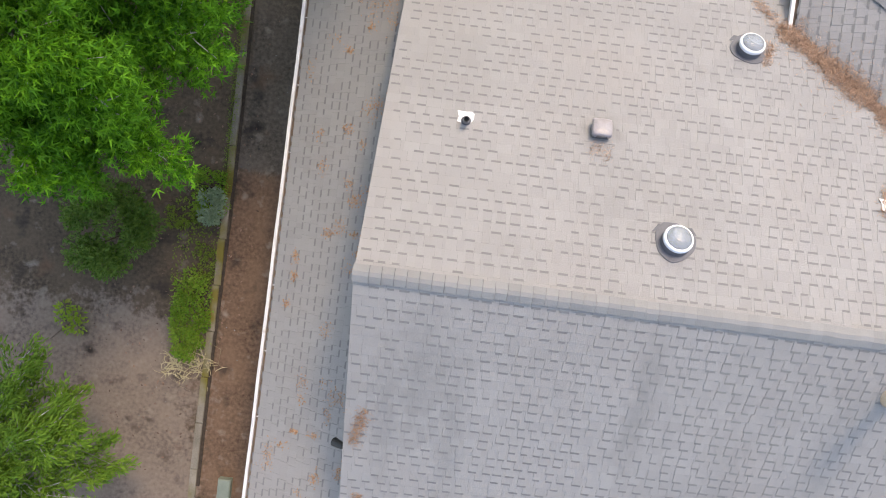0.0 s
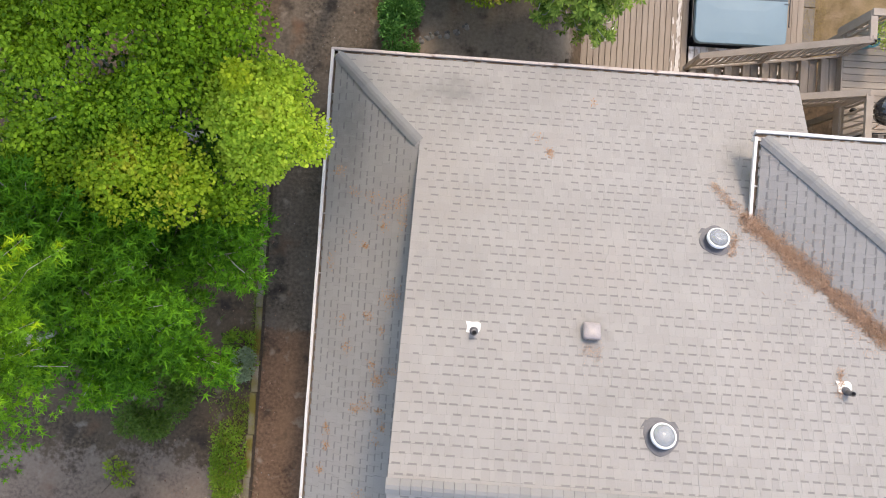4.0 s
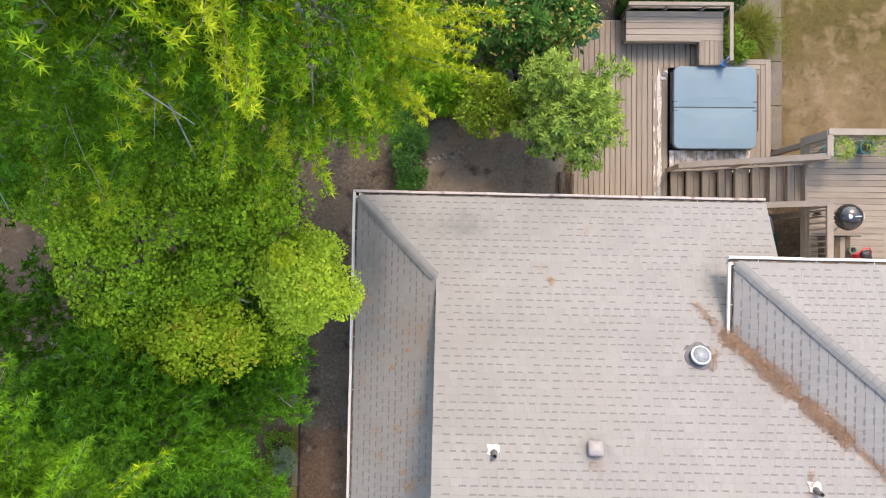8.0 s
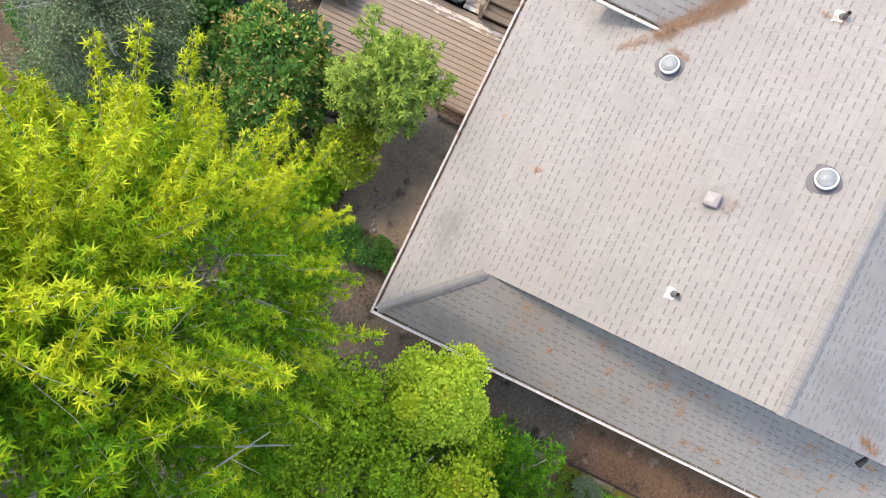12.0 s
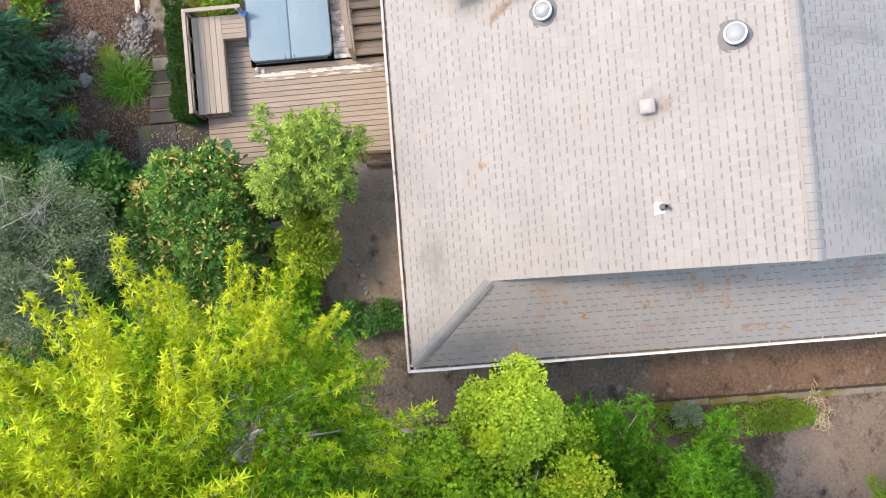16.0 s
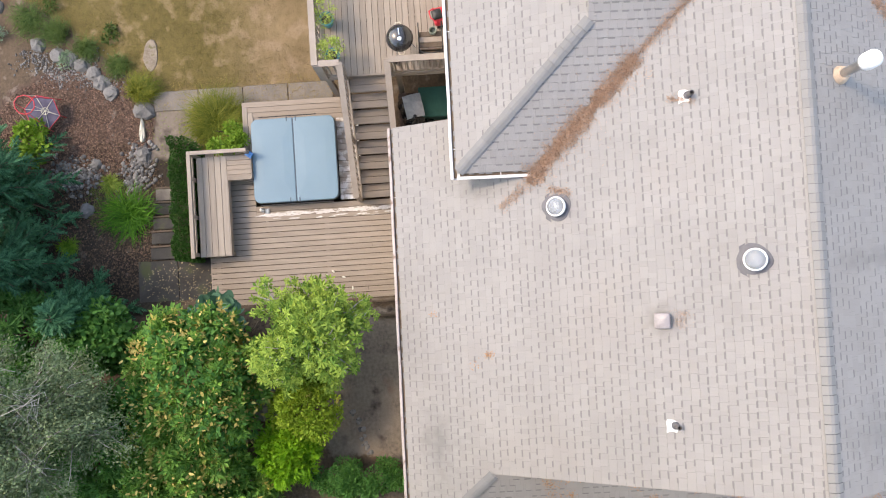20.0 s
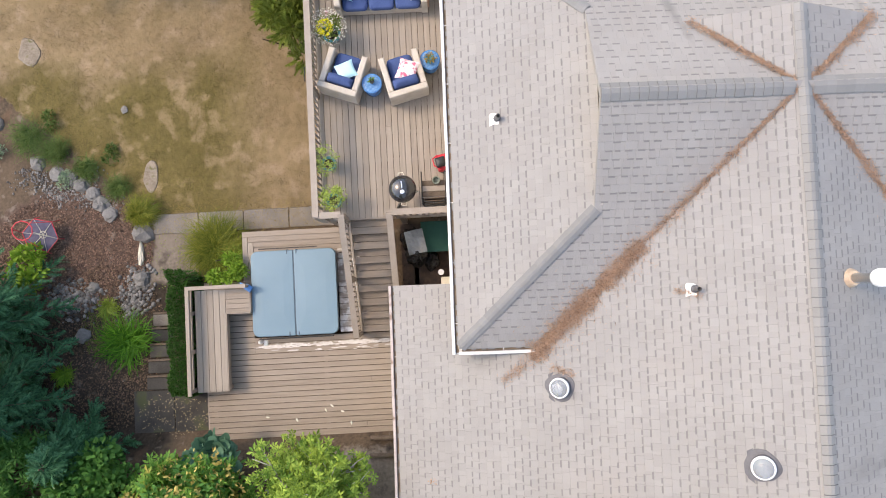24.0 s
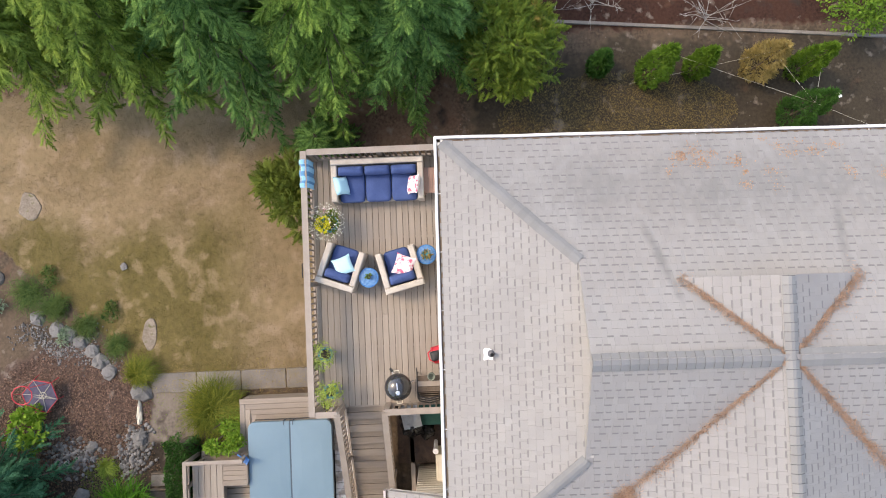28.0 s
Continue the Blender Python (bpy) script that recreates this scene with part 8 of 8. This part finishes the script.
def conifer(name, label, x, y, height, radius, seed, material, n_whorl=11, arms=9, size=0.34, droop=0.35, per=15, bark=M_BARKD, group="conifers", spread=0.12):
    """A conifer: trunk, whorls of drooping arms and flat sprays along them."""
    rng = np.random.default_rng(seed)
    t = thing(name, label, "conifer", None, group)
    z0 = ground_z(x, y)
    MB().tube([(x, y, z0 - 0.1), (x, y, z0 + height * 0.5), (x, y, z0 + height)], [0.16 * height / 6, 0.09 * height / 6, 0.015], 8).obj("trunk", bark, t)
    wood = MB()
    P, D = [], []
    for w in range(n_whorl):
        f = (w + 0.5) / n_whorl
        z = z0 + height * (0.10 + 0.88 * f)
        R = radius * (1.03 - f) ** 0.75
        for k in range(arms):
            a = 2 * math.pi * k / arms + w * 0.9 + rng.normal(0, 0.2)
            L = R * rng.uniform(0.6, 1.2)
            c, s = math.cos(a), math.sin(a)
            u = np.linspace(0.12, 1, per)
            pts = np.column_stack([x + c * L * u, y + s * L * u, z + 0.12 * L * u - droop * L * u ** 2])
            wood.tube([pts[0], pts[per // 2], pts[-1]], [0.022, 0.014, 0.005], 4)
            side = np.array([-s, c, 0])
            out = np.array([c, s, -0.35])
            for q in range(per):
                for sg in (-1, 1, 0):
                    wd = (1 - u[q]) * 0.45 * L * spread * 3
                    for m2 in range(2 if wd > 0.12 and sg else 1):
                        P.append(pts[q] + side * sg * wd * (0.5 + m2 * 0.6) * rng.uniform(0.3, 1.0) + rng.normal(0, 0.035, 3))
                        D.append(out * 0.8 + side * sg * 0.8 - np.array([0, 0, 0.15]))
    wood.obj("branchwork", bark, t)["kind"] = "stuff"
    leaves("sprays", np.array(P), np.array(D), size, "frond", material, t, rng, 0.75, 0.25)
    return t


conifer("blue_conifer", "dense blue-green conifer with layered sprays", 3.7, 15.75, 4.8, 1.4, 61, L_BLUE, 9, 10, 0.30, 0.25, 18)
conifer("blue_conifer", "small blue-green conifer beside the rockery", 2.4, 14.15, 2.2, 0.9, 62, L_BLUE, 7, 9, 0.28, 0.25, 15)
conifer("blue_conifer", "blue-green conifer at the garden's edge", 5.5, 16.35, 4.2, 1.5, 63, L_BLUE, 8, 9, 0.30, 0.25, 16)
for i, (x, y, h, r, m) in enumerate([(16.3, 14.6, 6.0, 2.3, L_WILLOW), (16.0, 12.2, 6.0, 2.3, L_WILLOW), (15.9, 9.9, 6.5, 2.45, L_CON), (15.9, 7.6, 6.2, 2.6, L_CONLIGHT), (15.7, 5.6, 5.0, 2.1, L_CON), (17.8, 11.0, 6.5, 2.6, L_CON), (17.8, 8.0, 6.5, 2.6, L_CON), (18.0, 14.0, 6.5, 2.6, L_CON), (17.6, 5.4, 6, 2.2, L_CON)]):
    conifer("drooping_conifer", "tall green conifer with drooping feathery branches over the lawn", x, y, h, r, 64 + i, m, 9, 8, 0.27, 0.36, 30, spread=0.15)
shrub("olive_cypress", "olive green cypress with rusty dry sprays", (15.3, 3.5, -0.3), (15.2, 3.5, 1.2), (1.1, 1.25, 1.4), 3600, "frond", 0.20, L_CYP, 75, 44, 0.36, 0.6, "tree")
shrub("juniper", "sprawling olive juniper beside the deck railing", (12.2, 8.75, -1.5), (12.1, 8.9, -0.35), (1.1, 0.75, 1.0), 2400, "frond", 0.24, L_JUN, 76, 22, 0.30, 0.5)
conifer("young_conifer", "small drooping conifer behind the deck", 13.6, 8.1, 1.9, 0.9, 77, L_CON, 7, 8, 0.28, 0.4, 9)

# the east strip
def column(label, x, y, z, r, h, m, seed):
    """A young conifer clipped by nature to a tapered column of upright sprays."""
    rng = np.random.default_rng(seed)
    t = thing("young_arborvitae", label, "conifer", None, "young conifers")
    MB().tube([(x, y, z - 0.05), (x, y, z + h * 0.8)], [0.025, 0.006], 6).obj("stem", M_BARKD, t)
    n = 3000
    k = rng.random(n) ** 1.2
    a = rng.uniform(0, 6.283, n)
    lump = 1 + 0.16 * np.sin(a * 3 + seed) * np.sin(k * 14 + seed) + 0.1 * np.sin(a * 7 + k * 20)
    q = r * np.interp(k, [0, 0.12, 0.35, 0.7, 0.92, 1], [0.7, 0.95, 1.0, 0.62, 0.22, 0.03]) * lump * (1 - np.abs(rng.normal(0, 0.14, n)))
    P = np.column_stack([x + q * np.cos(a), y + q * np.sin(a), z + h * k])
    D = np.column_stack([np.cos(a) * 0.8, np.sin(a) * 0.8, np.full(n, 0.7)])
    leaves("sprays", P, D, 0.10, "spray", m, t, rng, 0.3, 0.3)


for i, (x, y, r, h, m, lb) in enumerate([(15.0, 1.3, 0.22, 1.1, L_HEDGE, "small dark green young conifer"), (14.75, 0.1, 0.32, 1.9, L_OLIVE, "olive green columnar young conifer"), (14.85, -1.0, 0.25, 1.4, L_OLIVE, "green columnar young conifer by the wall"), (14.85, -2.5, 0.38, 1.5, L_TAN, "yellow-brown dying young conifer"), (14.75, -3.5, 0.28, 1.6, L_OLIVE, "green young conifer tied with rope"), (13.65, -3.25, 0.34, 1.85, L_HEDGE, "dark green columnar conifer tied with rope")]):
    z = ground_z(x, y)
    column(lb, x, y, z, r * 1.05, h * 1.15, m, 80 + i)
for p, q in (((13.65, -3.25, 1.3), (15.0, -2.6, 0.9)), ((13.65, -3.25, 1.3), (15.2, 0.05, 0.8)), ((13.65, -3.25, 1.3), (13.2, -5.6, 0.05)), ((15.2, 0.05, 1.1), (14.6, 0.5, 0.02)), ((14.6, 0.5, 0.05), (15.0, -2.6, 0.8)), ((13.65, -3.25, 1.3), (15.0, -3.75, 1.0))):
    tagged(MB().tube([p, ((p[0] + q[0]) / 2, (p[1] + q[1]) / 2, (p[2] + q[2]) / 2 - 0.04), q], 0.0028, 5).obj("guy_rope", M_ROPE), "thin pale guy rope staking a young conifer", "rope", "guy ropes")
tg = MB().box(-0.05, -0.04, 0, 0.05, 0.04, 0.012).obj("plant_tag", M_WHITE, m=pose(13.6, -3.3, 2.12, 10, 5, 20))
tagged(tg, "small white plastic tag on the conifer's top", "tag")
wl = tagged(new("kerb_east"), "low pale concrete edging along the east strip", "kerb", kind="structure")
for i in range(12):
    y0, y1 = 3.4 - i * 1.02, 3.4 - (i + 1) * 1.02 + 0.008
    fx0, fx1 = 16.13 - 0.0875 * (1.29 - y0), 16.13 - 0.0875 * (1.29 - y1)
    MB().beam((fx0, y0, 0.0), (fx1, y1, 0.0), 0.075, 0.12).obj("kerb_stone", M_CONC, wl)


def bare_bush(x, y, h, seed, label):
    rng = np.random.default_rng(seed)
    t = thing("bare_shrub", label, "shrub")
    b = MB()
    for i in range(13):
        a, e = rng.uniform(0, 6.28), rng.uniform(0.3, 1.2)
        s = np.array([x, y, 0.25 * h * rng.random()])
        q = s + np.array([math.cos(a) * math.cos(e), math.sin(a) * math.cos(e), math.sin(e)]) * h * rng.uniform(0.5, 1)
        b.tube([s, s * 0.5 + q * 0.5 + rng.normal(0, 0.05, 3), q], [0.009, 0.006, 0.002], 4)
        for k in range(5):
            f = rng.uniform(0.4, 1)
            o = s * (1 - f) + q * f
            b.tube([o, o + rng.normal(0, 0.14, 3)], [0.006, 0.002], 4)
    b.obj("branchwork", M_BARK, t)["kind"] = "stuff"


bare_bush(16.1, -1.4, 1.4, 1, "leafless pale-twigged shrub behind the wall")
bare_bush(16.6, 1.3, 1.2, 2, "leafless grey shrub on reddish soil")
shrub("yellow_green_tree", "yellow-green leafy tree beyond the garden wall", (16.3, -4.6, 0), (16.1, -4.7, 1.0), (0.8, 0.9, 1.0), 3800, "oval", 0.075, L_FEATHER, 99, 30, 0.3, 0.6)

# the red wire stand on the bark chips
rw = thing("wire_plant_stand", "red wire stand with dark netting and pale wire spokes", "plant stand", pose(7.6, 15.6, ground_z(7.6, 15.6)) @ pose(0, 0, 0, 8, -6, 0) @ Matrix.Scale(1.25, 4))
HEX = [(0.36 * math.cos(k * math.pi / 3 + 0.3), 0.34 * math.sin(k * math.pi / 3 + 0.3)) for k in range(6)]
MB().tube([(x, y, 0.32) for x, y in HEX + HEX[:1]], 0.010, 6).obj("lower_ring", M_RED, rw)
MB().tube([(0.12 + 0.19 * math.cos(k * math.pi / 5), 0.2 + 0.19 * math.sin(k * math.pi / 5), 0.62) for k in range(11)], 0.012, 6).obj("top_ring", M_RED, rw)
MB().add([(x, y, 0.318) for x, y in HEX] + [(x, y, 0.312) for x, y in HEX], [tuple(range(6)), tuple(range(6, 12))[::-1]] + [(k, 6 + k, 6 + (k + 1) % 6, (k + 1) % 6) for k in range(6)]).obj("netting", M_NET, rw, "dark purple-grey netting")
for k, (x, y) in enumerate(HEX):
    MB().tube([(x, y, 0.32), (x * 1.12, y * 1.12, 0.0)], 0.008, 6).obj("leg", M_RED, rw)
    MB().tube([(x, y, 0.325), (0.02, -0.06, 0.335)], 0.006, 5).obj("spoke", M_ROPE, rw)
    MB().tube([(x, y, 0.325), (0.12 + 0.19 * math.cos(k * 1.05 + 0.3), 0.2 + 0.19 * math.sin(k * 1.05 + 0.3), 0.62)], 0.007, 5).obj("brace", M_RED if k % 2 else M_ROPE, rw)
MB().tube([(0.02 + 0.07 * math.cos(k * math.pi / 5), -0.06 + 0.07 * math.sin(k * math.pi / 5), 0.336) for k in range(11)], 0.006, 5).obj("hub_ring", M_ROPE, rw)

# ---- ridge caps and single shingles ----
for t, L, half, drop, step, jt, tone in CAP_ROWS:
    me = bpy.data.meshes.new("cap_shingle")
    e = step + 0.045
    me.from_pydata([(0, -half, -drop), (0, -half * 0.25, -0.003), (0, half * 0.25, -0.003), (0, half, -drop), (e, -half, -drop - 0.02), (e, -half * 0.25, -0.023), (e, half * 0.25, -0.023), (e, half, -drop - 0.02),
                    (-jt, -half, -drop - 0.016), (-jt, -half * 0.25, -0.019), (-jt, half * 0.25, -0.019), (-jt, half, -drop - 0.016)], [],
                   [(0, 1, 5, 4), (1, 2, 6, 5), (2, 3, 7, 6), (8, 9, 1, 0), (9, 10, 2, 1), (10, 11, 3, 2), (0, 4, 8), (3, 11, 7)])
    me.materials.append(tone)
    me.materials.append(M_CAPJ)
    me.polygons.foreach_set("material_index", [0, 0, 0, 1, 1, 1, 0, 0])
    rg = random.Random(int(L * 100))
    for i in range(int(L / step)):
        ob = new("cap_shingle", me)
        ob.parent = t
        ob.matrix_basis = Matrix.Translation((i * step, rg.uniform(-0.004, 0.004), 0.030)) @ pose(0, 0, 0, 0, rg.uniform(-0.6, 0.6), rg.uniform(-1.2, 1.2))
for ob, parts in LATER:
    for w, x, v in parts:
        s = new("shingle", tab_mesh(w))
        s.parent = ob
        s.matrix_basis = Matrix.Translation((x, v, 0))
